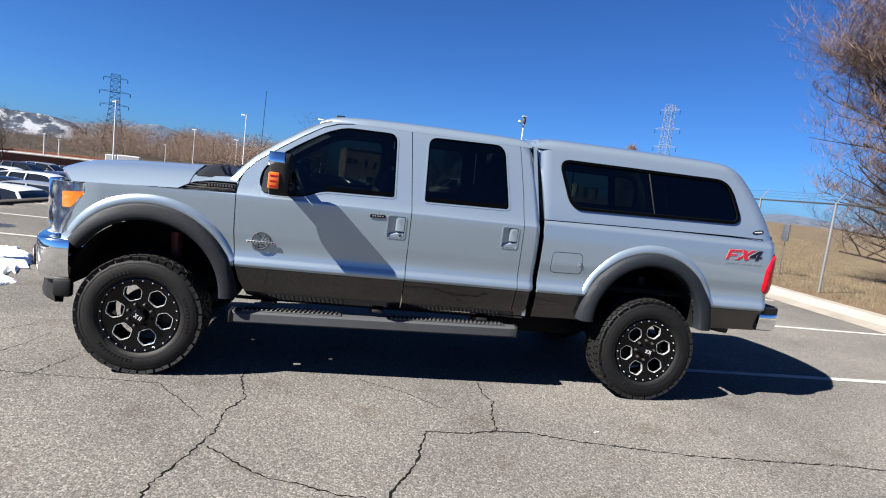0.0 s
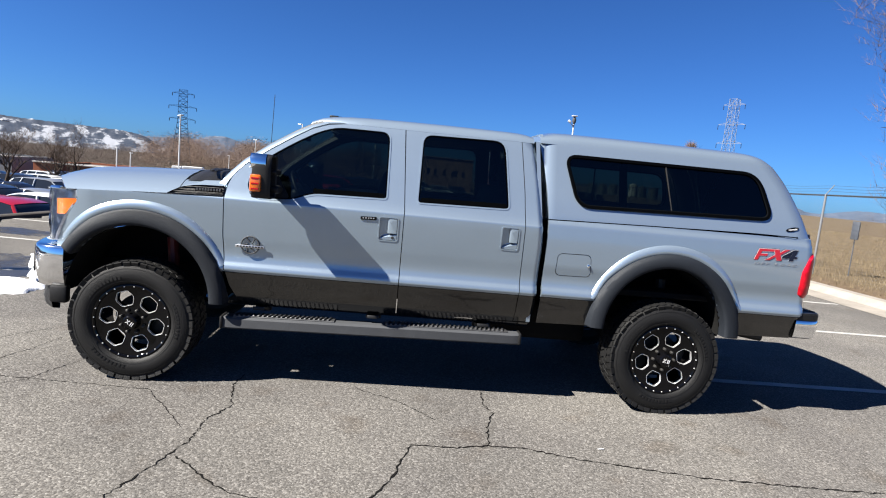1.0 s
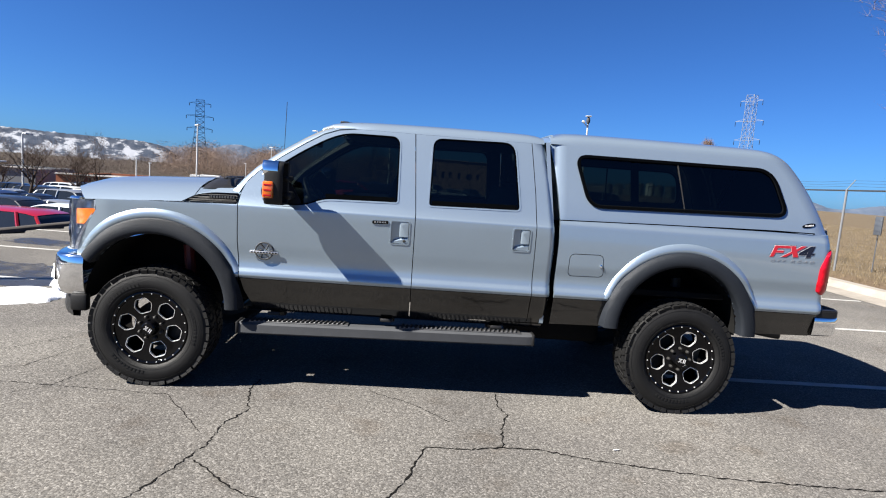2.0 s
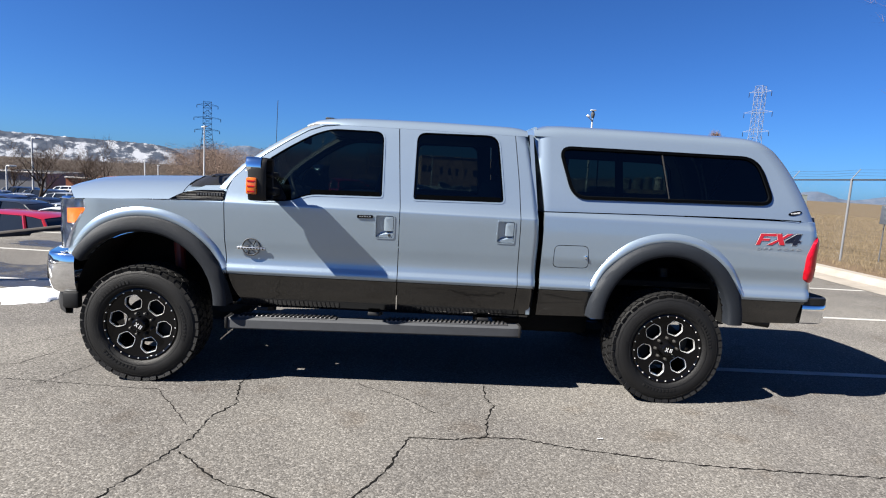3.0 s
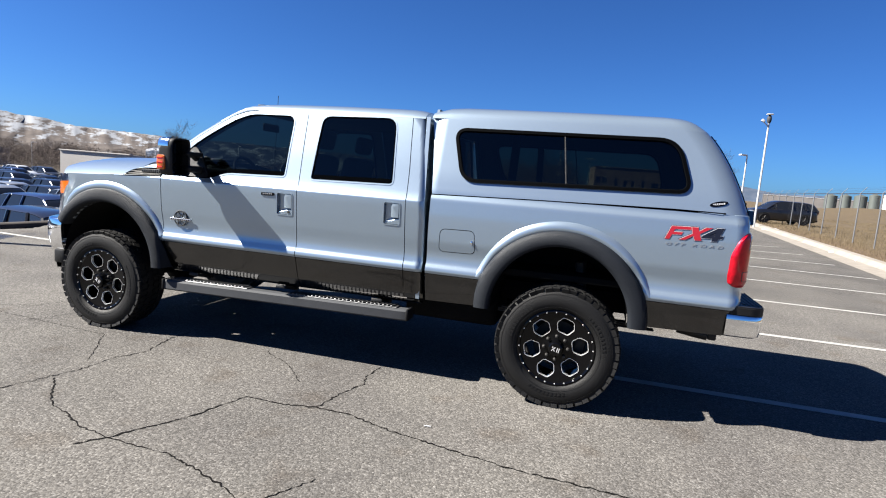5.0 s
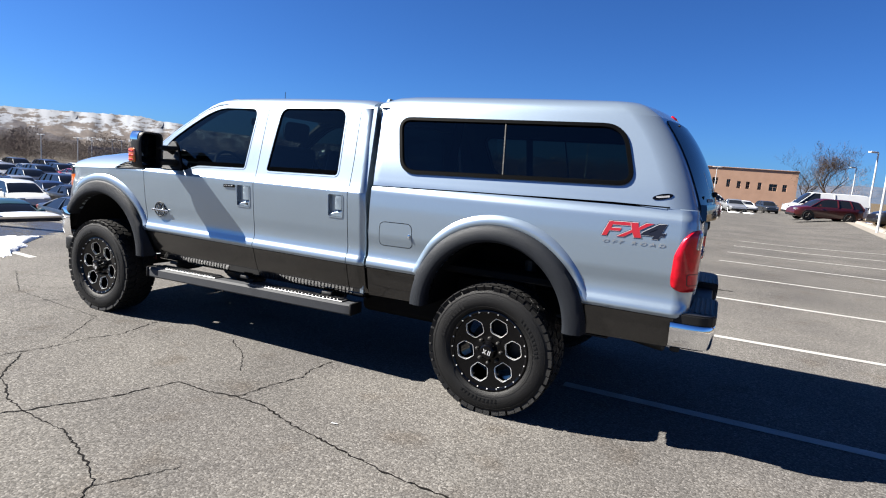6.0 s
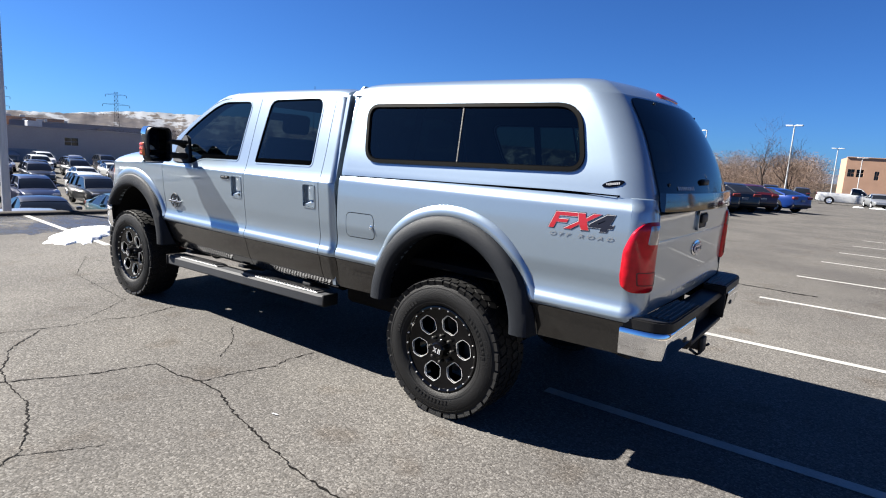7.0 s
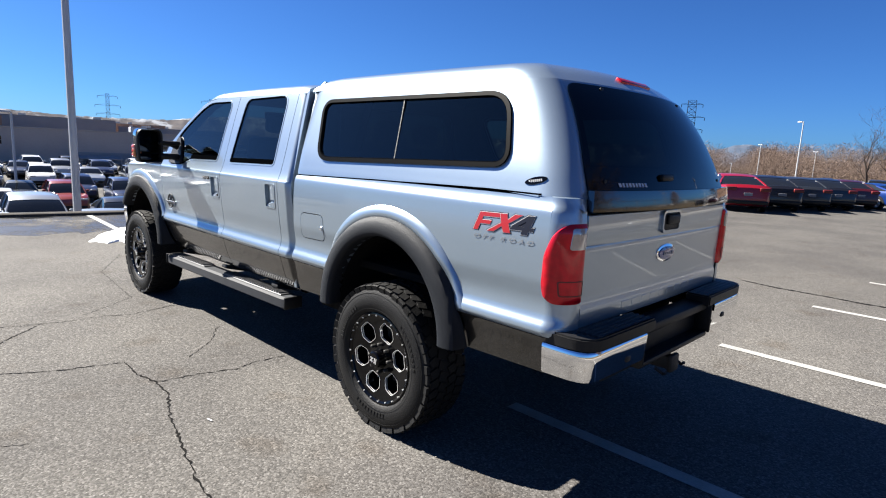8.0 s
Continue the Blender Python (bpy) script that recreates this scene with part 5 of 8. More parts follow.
seat(1.42, -0.42, 0.52, 0.62)
seat(1.42, 0.42, 0.52, 0.62)
seat(2.38, 0, 1.40, 0.58)
bm = bmesh.new()
rbox(bm, (0.72, 0, 1.34), (0.42, 1.62, 0.26), 0.08, 3)
rbox(bm, (1.0, 0, 1.10), (0.7, 0.30, 0.36), 0.05, 3)
part("dashboard", bm, BLACK, truck)
bm = bmesh.new()
ring = [Matrix.Rotation(radians(62), 3, "Y") @ Vector((0.19 * math.cos(2 * math.pi * k / 28), 0.19 * math.sin(2 * math.pi * k / 28), 0)) + Vector((1.04, -0.42, 1.42)) for k in range(29)]
sweep(bm, ring, 0.014, 8, False)
rbox(bm, (1.0, -0.42, 1.40), (0.10, 0.16, 0.12), 0.04, 3)
sweep(bm, [(1.02, -0.60, 1.42), (1.02, -0.24, 1.42)], 0.012, 6)
part("steering_wheel", bm, BLACK, truck)
bm = bmesh.new()
rbox(bm, (0.98, 0, 1.90), (0.03, 0.26, 0.075), 0.02, 3)
part("rear_view_mirror", bm, BLACK, truck)
bm = bmesh.new()
rbox(bm, (2.0, 0, 1.985), (1.55, 1.40, 0.03), 0.01)
part("headliner", bm, LEATHER, truck)

# fuel tank slung under the front of the bed
bm = bmesh.new()
rbox(bm, (3.08, -0.38, 0.56), (0.78, 0.50, 0.32), 0.06, 3)
part("fuel_tank", bm, UNDER, truck, "black fuel tank under the bed")

# ---- canopy over the bed ----
canopy = empty("canopy", "", "")
for k in ("label", "category"):
    if k in canopy:
        del canopy[k]
canopy.parent = truck
canopy["label"] = "silver fibreglass bed canopy with dark side windows"
rear_x = curve_of([(1.40, 5.150), (1.452, 5.125), (1.58, 5.065), (1.73, 4.978), (1.876, 4.870), (1.977, 4.775), (2.02, 4.725), (2.06, 4.655), (2.09, 4.56)])


def tail_x(y, z):
    k = max(0.0, min(1.0, (z - 1.45) / 0.55))
    return rear_x(z) + (0.075 + 0.075 * k) * (1 - (y / 0.82) ** 2) - 0.012 + 0.030 * k


CORNER_X, CORNER_Y = 0.17, 0.105


def rear_half(z):
    return shell_w(z) - CORNER_Y


def rear_edge(z):
    return tail_x(rear_half(z), z)


def canopy_y(x, z):
    f = max(0.0, 0.10 - (x - 2.9)) / 0.10
    return shell_w(z) - 0.02 * min(1, f) ** 2


def shell_y(x, z):
    q = max(0.0, min(1.0, (x - rear_edge(z) + CORNER_X) / CORNER_X))
    return canopy_y(x, z) if q <= 0 else rear_half(z) + CORNER_Y * math.sqrt(max(0.0, 1 - q * q))


REAR_Z = [1.452, 1.47, 1.5, 1.54, 1.58, 1.62, 1.66, 1.70, 1.73, 1.765, 1.80, 1.84, 1.876, 1.905, 1.93, 1.955, 1.977, 1.996]
SWIN = rounded([(3.175, 1.548), (4.728, 1.585), (4.628, 1.925), (3.07, 1.918)], [0.10, 0.09, 0.13, 0.09], 7)
for s in (-1, 1):
    out = [(2.955, 1.430), (3.77, 1.451), (4.63, 1.466)] + [(rear_edge(z) - CORNER_X, z) for z in REAR_Z] + [(2.866, 1.996), (2.906, 1.82), (2.935, 1.628)]
    bm = bmesh.new()
    panel(bm, out, [SWIN], side(canopy_y, s), [2.93, 2.96, 3.0], [1.44, 1.46, 1.48, 1.5, 1.55, 1.6, 1.7, 1.8, 1.85, 1.9, 1.94, 1.96, 1.98, 1.99], (0, -s * 0.02, 0))
    part("canopy_side", bm, SILVER, canopy, sharp=40)
    bm = bmesh.new()
    def wrap(u, z):
        if u < 0:
            return Vector((rear_edge(z) - CORNER_X + CORNER_X * u, s * shell_w(z), z))
        return Vector((rear_edge(z) - CORNER_X * (1 - math.sin(u)), s * (rear_half(z) + CORNER_Y * math.cos(u)), z))

    q = math.pi / 2
    panel(bm, [(0, 1.458), (q * 0.3, 1.452), (q * 0.55, 1.438), (q * 0.78, 1.412), (q, 1.388), (q, 1.996), (0, 1.996)], [], wrap, [q * k / 12 for k in range(1, 12)], REAR_Z[1:-1])
    part("canopy_corner", bm, SILVER, canopy, sharp=60)
    bm = bmesh.new()
    panel(bm, inset(SWIN, -0.015), [inset(SWIN, 0.007)], side(lambda x, z: canopy_y(x, z) + 0.012, s), steps(3.1, 4.7, 0.1), [1.6, 1.7, 1.8, 1.9], (0, -s * 0.03, 0))
    sw = part("side_window", bm, FRAMEBLACK, canopy, "black framed sliding side window")
    bm = bmesh.new()
    panel(bm, inset(SWIN, 0.0065), [inset(SWIN, 0.0115)], side(lambda x, z: canopy_y(x, z) + 0.008, s), steps(3.1, 4.7, 0.1), [1.6, 1.7, 1.8, 1.9], (0, -s * 0.02, 0))
    part("window_bead", bm, BEAD, sw)
    bm = bmesh.new()
    panel(bm, inset(SWIN, 0.005), [], side(lambda x, z: canopy_y(x, z) - 0.002, s), steps(3.1, 4.7, 0.2), [1.6, 1.7, 1.8, 1.9])
    part("window_glass", bm, TINT, sw)
    for x0, x1 in ((3.915, 3.868),):
        bm = bmesh.new()
        extrude_poly(bm, [(x0 - 0.004, s * (canopy_y(x0, 1.585) + 0.005), 1.567), (x0 + 0.004, s * (canopy_y(x0, 1.585) + 0.005), 1.567), (x1 + 0.004, s * (canopy_y(x1, 1.91) + 0.005), 1.915), (x1 - 0.004, s * (canopy_y(x1, 1.91) + 0.005), 1.915)], (0, -s * 0.02, 0))
        part("window_mullion", bm, STEEL, sw)
    bm = bmesh.new()
    extrude_poly(bm, [(3.50, s * canopy_y(3.5, 1.58) - s * 0.008, 1.56), (3.56, s * canopy_y(3.5, 1.58) - s * 0.008, 1.56), (3.56, s * canopy_y(3.5, 1.9) - s * 0.008, 1.91), (3.50, s * canopy_y(3.5, 1.9) - s * 0.008, 1.91)], (0, -s * 0.01, 0))
    part("sliding_sash", bm, SEAL, sw)
    # maker's oval
    bm = bmesh.new()
    ov = [(4.905 + 0.055 * math.cos(a), 1.522 + 0.0165 * math.sin(a) + 0.012 * math.cos(a)) for a in (2 * math.pi * k / 24 for k in range(24))]
    panel(bm, ov, [], side(lambda x, z: shell_y(x, z) + 0.004, s), steps(4.86, 4.95, 0.015), [], (0, -s * 0.006, 0))
    ob = part("oval_badge", bm, GLOSSBLACK, canopy, "small black oval badge")
    bm = bmesh.new()
    for k in range(7):
        x = 4.874 + k * 0.0105
        rbox(bm, (x, s * (shell_y(x, 1.522) + 0.0048), 1.5165 + k * 0.0017), (0.0065, 0.003, 0.011), 0, m=pose(0, 0, 0, 0, -8, 0))
    part("badge_mark", bm, WHITEDECAL, ob)
# canopy roof, drawn in from the top of the walls
loop = [(x, -0.783) for x in steps(2.866, rear_edge(1.996) - CORNER_X, 0.12)]
loop += [(rear_edge(1.996) - CORNER_X * (1 - math.sin(a)), -(rear_half(1.996) + CORNER_Y * math.cos(a))) for a in (math.pi / 2 * k / 10 for k in range(1, 11))]
loop += [(tail_x(y, 1.996), y) for y in steps(-rear_half(1.996), 0, 0.08)[1:]]
loop += [(x, -y) for x, y in loop[-2::-1]]
bm = bmesh.new()
rows = []
for y_, z, back in ((0.783, 1.996, 0), (0.778, 2.010, 0.017), (0.768, 2.035, 0.049), (0.752, 2.056, 0.076), (0.725, 2.076, 0.108), (0.68, 2.093, 0.142), (0.60, 2.109, 0.19), (0.45, 2.123, 0.27), (0.25, 2.132, 0.40), (0.0, 2.135, 0.55)):
    row = []
    for x, y in loop:
        q = max(0.0, min(1.0, (x - 4.0) / 0.7))
        q = q * q * (3 - 2 * q)
        row.append((x - back * q + 0.012 * ((z - 1.996) / 0.136) ** 3 * max(0, (3.1 - x) / 0.22), y * y_ / 0.783, 1.996 + (z - 1.996) * (0.92 - 0.36 * max(0.0, (3.06 - x) / 0.194) ** 2) + 0.006 * math.sin(math.pi * min(1, (x - 2.86) / 1.97)) * (z - 1.996) / 0.136))
    rows.append(row)
grid(bm, rows)
front_rim = [row[0] for row in rows] + [row[-1] for row in rows[::-1]]
bmesh.ops.recalc_face_normals(bm, faces=list(bm.faces))
part("canopy_roof", bm, SILVER, canopy, sharp=60)
bm = bmesh.new()
extrude_poly(bm, [(x + 0.004, y, z) for x, y, z in front_rim], (0.02, 0, 0))
part("canopy_front_lip", bm, SILVER, canopy)
# dark gasket between the bed rails and the canopy
for s in (-1, 1):
    bm = bmesh.new()
    sweep(bm, [(x, s * (bed_w(1.44) - 0.010), z) for x, z in ((2.965, 1.426), (3.37, 1.437), (3.77, 1.447), (4.2, 1.456), (4.63, 1.462), (4.95, 1.461))], 0.011, 6)
    part("canopy_gasket", bm, SEAL, canopy)
# front wall of the canopy
bm = bmesh.new()
panel(bm, [(-0.93, 1.43), (0.93, 1.43), (0.865, 1.7), (0.77, 2.0), (0.70, 2.07), (-0.70, 2.07), (-0.77, 2.0), (-0.865, 1.7)], [rounded([(-0.62, 1.52), (0.62, 1.52), (0.58, 1.92), (-0.58, 1.92)], 0.05)], lambda u, v: Vector((2.96 - 0.13 * (v - 1.43), u, v)), [], [], (0.02, 0, 0))
part("canopy_front", bm, SILVER, canopy)


# canopy rear frame and lifting glass
GO = rounded([(-0.838, 1.398), (0.838, 1.398), (rear_half(1.6) - 0.006, 1.60), (rear_half(1.8) - 0.006, 1.80), (rear_half(1.985) - 0.008, 1.985), (-rear_half(1.985) + 0.008, 1.985), (-rear_half(1.8) + 0.006, 1.80), (-rear_half(1.6) + 0.006, 1.60)], [0.02, 0.02, 0.05, 0.08, 0.07, 0.07, 0.08, 0.05], 6)
FR = [(-rear_half(z), z) for z in REAR_Z[::-1]] + [(rear_half(z), z) for z in REAR_Z]
ZC = [1.45, 1.5, 1.55, 1.6, 1.65, 1.7, 1.75, 1.8, 1.85, 1.9, 1.93, 1.96, 1.985]
YC = steps(-0.8, 0.8, 0.1)
bm = bmesh.new()
panel(bm, FR, [rounded([(-0.79, 1.47), (0.79, 1.47), (0.70, 1.80), (0.61, 1.96), (-0.61, 1.96), (-0.70, 1.80)], 0.05)], lambda u, v: Vector((tail_x(u, v), u, v)), YC, ZC, (-0.02, 0, 0))
part("canopy_rear_frame", bm, SILVER, canopy, sharp=50)
bm = bmesh.new()
panel(bm, GO, [], lambda u, v: Vector((tail_x(u, v) + 0.009, u, v)), YC, ZC, (-0.008, 0, 0))
lg = part("lift_glass", bm, DARKTINT, canopy, "dark tinted frameless rear lift glass")
bm = bmesh.new()
panel(bm, [(-0.842, 1.400), (0.842, 1.400), (0.828, 1.492), (-0.828, 1.492)], [], lambda u, v: Vector((tail_x(u, 1.40) + 0.013 - 0.045 * (v - 1.40) - 0.80 * (v - 1.40) ** 2, u, v)), YC, steps(1.41, 1.48, 0.01), (-0.03, 0, 0))
part("glass_rail", bm, RAILGLOSS, lg, "glossy dark strip along the foot of the glass")
bm = bmesh.new()
rbox(bm, (tail_x(-0.18, 1.552) + 0.012, -0.18, 1.552), (0.03, 0.13, 0.034), 0.01)
part("glass_handle", bm, BLACK, lg)
bm = bmesh.new()
for y in (-0.70, 0.70):
    sweep(bm, [(tail_x(y, 1.53) + 0.0, y, 1.53), (tail_x(y, 1.53) + 0.012, y, 1.53)], 0.011, 8)
for y in (-0.45, 0.45):
    rbox(bm, (tail_x(y, 1.965) + 0.006, y, 1.965), (0.01, 0.03, 0.02), 0.004)
part("glass_stud", bm, BLACK, lg)
bm = bmesh.new()
for k in range(9):
    y = -0.60 + k * 0.026
    rbox(bm, (tail_x(y, 1.515) + 0.0105, y, 1.515), (0.003, 0.018 if k % 3 else 0.022, 0.02), 0, m=pose(0, 0, 0, 0, -24, 0))
part("glass_mark", bm, WHITEDECAL, lg)
bm = bmesh.new()
rbox(bm, (tail_x(0, 1.996) - 0.074, 0.0, 2.047), (0.045, 0.34, 0.018), 0.007, m=pose(0, 0, 0, 0, 36, 0))
part("high_brake_lamp", bm, REDLENS, canopy, "slim red brake lamp")

# ---- tailgate, tail lamps, rear bumper ----
bm = bmesh.new()
rows = []
prof = [(1.372, 0.02), (1.385, 0.010), (1.38, 0.002), (1.35, 0.000), (1.30, 0.001), (1.250, 0.002), (1.243, 0.006), (1.236, 0.004), (1.20, 0.006), (1.02, 0.009), (0.965, 0.008), (0.955, 0.004), (0.93, 0.003), (0.885, 0.004), (0.868, 0.008), (0.86, 0.03)]
for y in [-0.836, -0.832, -0.815, -0.6, -0.3, 0, 0.3, 0.6, 0.815, 0.832, 0.836]:
    e = 0.012 if abs(y) > 0.835 else 0
    rows.append([(5.128 - d + 0.012 * (1 - (y / 0.8) ** 2) - e, y, z) for z, d in prof])
grid(bm, rows)
bmesh.ops.recalc_face_normals(bm, faces=list(bm.faces))
tg = part("tailgate", bm, SILVER, truck, "silver tailgate with a black handle and chrome oval", sharp=40)
bm = bmesh.new()
panel(bm, rounded([(-0.112, 1.258), (0.112, 1.258), (0.112, 1.378), (-0.112, 1.378)], 0.03), [rounded([(-0.097, 1.273), (0.097, 1.273), (0.097, 1.366), (-0.097, 1.366)], 0.025)], lambda u, v: Vector((5.1520, u, v)), [], [], (-0.02, 0, 0))
hb = part("tailgate_handle", bm, SILVER, tg, "black pull handle in a silver bezel")
bm = bmesh.new()
rbox(bm, (5.1420, 0, 1.32), (0.012, 0.194, 0.094), 0.004)
rbox(bm, (5.1530, 0.01, 1.33), (0.022, 0.15, 0.055), 0.012)
part("handle_grip", bm, BLACK, hb)
bm = bmesh.new()
ov = [(0.115 * math.cos(a), 1.145 + 0.048 * math.sin(a)) for a in (2 * math.pi * k2 / 36 for k2 in range(36))]
panel(bm, ov, [], lambda u, v: Vector((5.1460 - 0.010 * ((u / 0.115) ** 2 + ((v - 1.145) / 0.048) ** 2), u, v)), steps(-0.1, 0.1, 0.02), steps(1.10, 1.19, 0.01), (-0.012, 0, 0))
ovb = part("oval_badge", bm, CHROME, tg, "chrome oval badge with a blue field")
BLUE = mat("blue_badge", (0.012, 0.04, 0.20), 0.2, 0.2, 0.05, 20, coat=1.0)
bm = bmesh.new()
ov = [(0.096 * math.cos(a), 1.145 + 0.036 * math.sin(a)) for a in (2 * math.pi * k2 / 36 for k2 in range(36))]
panel(bm, ov, [], lambda u, v: Vector((5.1505 - 0.010 * ((u / 0.115) ** 2 + ((v - 1.145) / 0.048) ** 2), u, v)), steps(-0.08, 0.08, 0.02), steps(1.115, 1.175, 0.01), (-0.004, 0, 0))
part("badge_field", bm, BLUE, ovb)
bm = bmesh.new()
for k in range(5):
    rbox(bm, (5.1500, -0.05 + k * 0.025, 1.145), (0.003, 0.014, 0.018 if k in (0, 4) else 0.010), 0)
part("badge_mark", bm, GREYDECAL, ovb)
# pressed marks low on the tailgate
for k in range(9):
    y = -0.42 + k * 0.105
    bm = bmesh.new()
    rbox(bm, (5.1345 - 0.010 * (y / 0.8) ** 2, y, 0.922), (0.006, 0.075, 0.036), 0.002, 1)
    part("pressed_mark", bm, SILVER, tg)
CORNER_A = 0.10


def corner_point(u, z, lift=0.0):
    """A point on the rear body corner: u runs from the tailgate gap round to the flank."""
    xr = 5.126 - 0.16 * max(0.0, z - 1.352)
    b_ = bed_w(z) - 0.862
    q = u - 0.02
    if q <= 0:
        return Vector((xr + lift, 0.862 + q, z))
    f = min(1.0, q / 0.173) * math.pi / 2
    nx, ny = math.cos(f) * b_, math.sin(f) * CORNER_A
    k = lift / math.hypot(nx, ny)
    return Vector((xr - CORNER_A * (1 - math.cos(f)) + nx * k - max(0.0, q - 0.173), 0.862 + b_ * math.sin(f) + ny * k, z))


LAMP = rounded([(0.004, 0.990), (0.170, 0.990), (0.214, 1.045), (0.200, 1.20), (0.162, 1.300), (0.112, 1.349), (0.004, 1.349)], [0.03, 0.05, 0.07, 0.08, 0.06, 0.05, 0.014], 6)


def lamp_lift(u, v):
    e = min(u - 0.004, 0.21 - u - 0.35 * max(0.0, v - 1.20), (v - 0.990) * 0.8, (1.349 - v) * 0.8)
    return 0.004 + 0.014 * (1 - (1 - min(1.0, max(0.0, e) / 0.035)) ** 2)


for s in (-1, 1):
    # body corner behind the lamp, closed over its top
    bm = bmesh.new()
    panel(bm, [(0.0, 0.66), (0.193, 0.66), (0.193, 1.456), (0.0, 1.456)], [], lambda u, v: Matrix.Diagonal((1, s, 1)) @ corner_point(u, v), [0.02 + 0.173 * k / 12 for k in range(12)], [z for z in LEVELS if 0.66 < z < 1.456], None, two_tone)
    rim = [corner_point(u, 1.456) for u in [0.0, 0.02] + [0.02 + 0.173 * k / 10 for k in range(1, 11)]]
    rows = [rim, [p + Vector((-0.006, -0.006, 0.004)) for p in rim], [p + Vector((-0.106, -0.096, 0.005)) for p in rim]]
    grid(bm, [[(p.x, s * p.y, p.z) for p in row] for row in rows])
    bmesh.ops.recalc_face_normals(bm, faces=list(bm.faces))
    part("rear_corner", bm, PAINTS, truck, sharp=50)
    bm = bmesh.new()
    panel(bm, LAMP, [], lambda u, v: Matrix.Diagonal((1, s, 1)) @ corner_point(u, v, lamp_lift(u, v)), steps(0.012, 0.196, 0.008), steps(1.0, 1.34, 0.012), (-0.02, -s * 0.02, 0))
    tl = part("tail_lamp", bm, REDLENS, truck, "red tail lamp with a clear reversing lens", sharp=50)
    bm = bmesh.new()
    panel(bm, rounded([(0.014, 1.238), (0.096, 1.238), (0.088, 1.332), (0.014, 1.332)], 0.012), [], lambda u, v: Matrix.Diagonal((1, s, 1)) @ corner_point(u, v, lamp_lift(u, v) + 0.002), steps(0.022, 0.09, 0.010), [1.26, 1.28, 1.30, 1.32], (-0.004, 0, 0))
    part("reversing_lens", bm, CLEARLENS, tl, "clear reversing lens")
    bm = bmesh.new()
    panel(bm, rounded([(0.018, 1.03), (0.13, 1.03), (0.135, 1.10), (0.018, 1.10)], 0.012), [rounded([(0.023, 1.035), (0.125, 1.035), (0.13, 1.095), (0.023, 1.095)], 0.010)], lambda u, v: Matrix.Diagonal((1, s, 1)) @ corner_point(u, v, lamp_lift(u, v) + 0.0015), steps(0.026, 0.13, 0.012), [1.05, 1.075], (-0.004, 0, 0))
    part("lens_rib", bm, DARKRED, tl)
    # bumper end: chrome shell, black step on top
    line = [Vector(p) for p in ((5.035, 0.975), (5.10, 0.975), (5.165, 0.972), (5.21, 0.962), (5.24, 0.944), (5.258, 0.915), (5.266, 0.87), (5.27, 0.65), (5.272, 0.45))]
    bm = bmesh.new()
    rows = []
    for i, p in enumerate(line):
        d_ = (line[min(i + 1, len(line) - 1)] - line[max(i - 1, 0)]).normalized()
        nn = Vector((-d_.y, d_.x))
        if nn.x + nn.y < 0:
            nn = -nn
        rows.append([(p.x + nn.x * o, s * (p.y + nn.y * o), z) for o, z in ((-0.05, 0.812), (0.004, 0.811), (0.009, 0.804), (0.006, 0.76), (0.000, 0.70), (-0.006, 0.672), (-0.03, 0.660), (-0.07, 0.658))])
    grid(bm, rows)
    bmesh.ops.recalc_face_normals(bm, faces=list(bm.faces))
    if s < 0:
        bumper = part("rear_bumper", bm, CHROME, truck, "chrome rear step bumper with a black pad", sharp=50)
    else:
        part("bumper_end", bm, CHROME, bumper, sharp=50)
    bm = bmesh.new()
    extrude_poly(bm, [(5.04, s * 0.978, 0.808), (5.165, s * 0.976, 0.808), (5.215, s * 0.964, 0.808), (5.246, s * 0.944, 0.808), (5.264, s * 0.915, 0.808), (5.273, s * 0.87, 0.808), (5.279, s * 0.36, 0.808), (5.135, s * 0.36, 0.808), (5.13, s * 0.84, 0.808), (5.05, s * 0.95, 0.808)], (0, 0, 0.062))
    bmesh.ops.bevel(bm, geom=list(bm.edges), offset=0.008, segments=2, affect="EDGES")
    part("step_pad_base", bm, BLACK, bumper)
    bm = bmesh.new()
    grid(bm, [[(5.145 + k * 0.007, s * y, 0.868 + (0.006 if k % 4 in (1, 2) else 0)) for k in range(18)] for y in (0.37, 0.88)])
    part("step_pad", bm, BLACK, bumper, "ribbed black step pad")
    bm = bmesh.new()
    rbox(bm, (5.273, s * 0.62, 0.72), (0.012, 0.04, 0.03), 0.006)
    part("bumper_sensor", bm, STEEL, bumper)
bm = bmesh.new()
rbox(bm, (5.18, 0, 0.80), (0.13, 0.88, 0.05), 0.012)
rbox(bm, (5.155, 0, 0.70), (0.05, 0.88, 0.20), 0.012)
rbox(bm, (5.205, 0, 0.628), (0.10, 0.88, 0.03), 0.01)
for y in (-0.44, 0.44):
    rbox(bm, (5.22, y, 0.74), (0.10, 0.02, 0.21), 0.008)
part("plate_recess", bm, BLACK, bumper, "black centre recess without a plate")
bm = bmesh.new()
rbox(bm, (5.13, 0, 0.545), (0.24, 0.075, 0.075), 0.008)
rbox(bm, (5.245, 0, 0.545), (0.03, 0.10, 0.10), 0.012)
rbox(bm, (5.06, 0, 0.545), (0.06, 1.0, 0.07), 0.01)
for y in (-0.12, 0.12):
    sweep(bm, [(5.20, y, 0.53), (5.24, y + 0.02, 0.50), (5.26, y, 0.52)], 0.010, 6)
part("tow_hitch", bm, STEEL, truck)


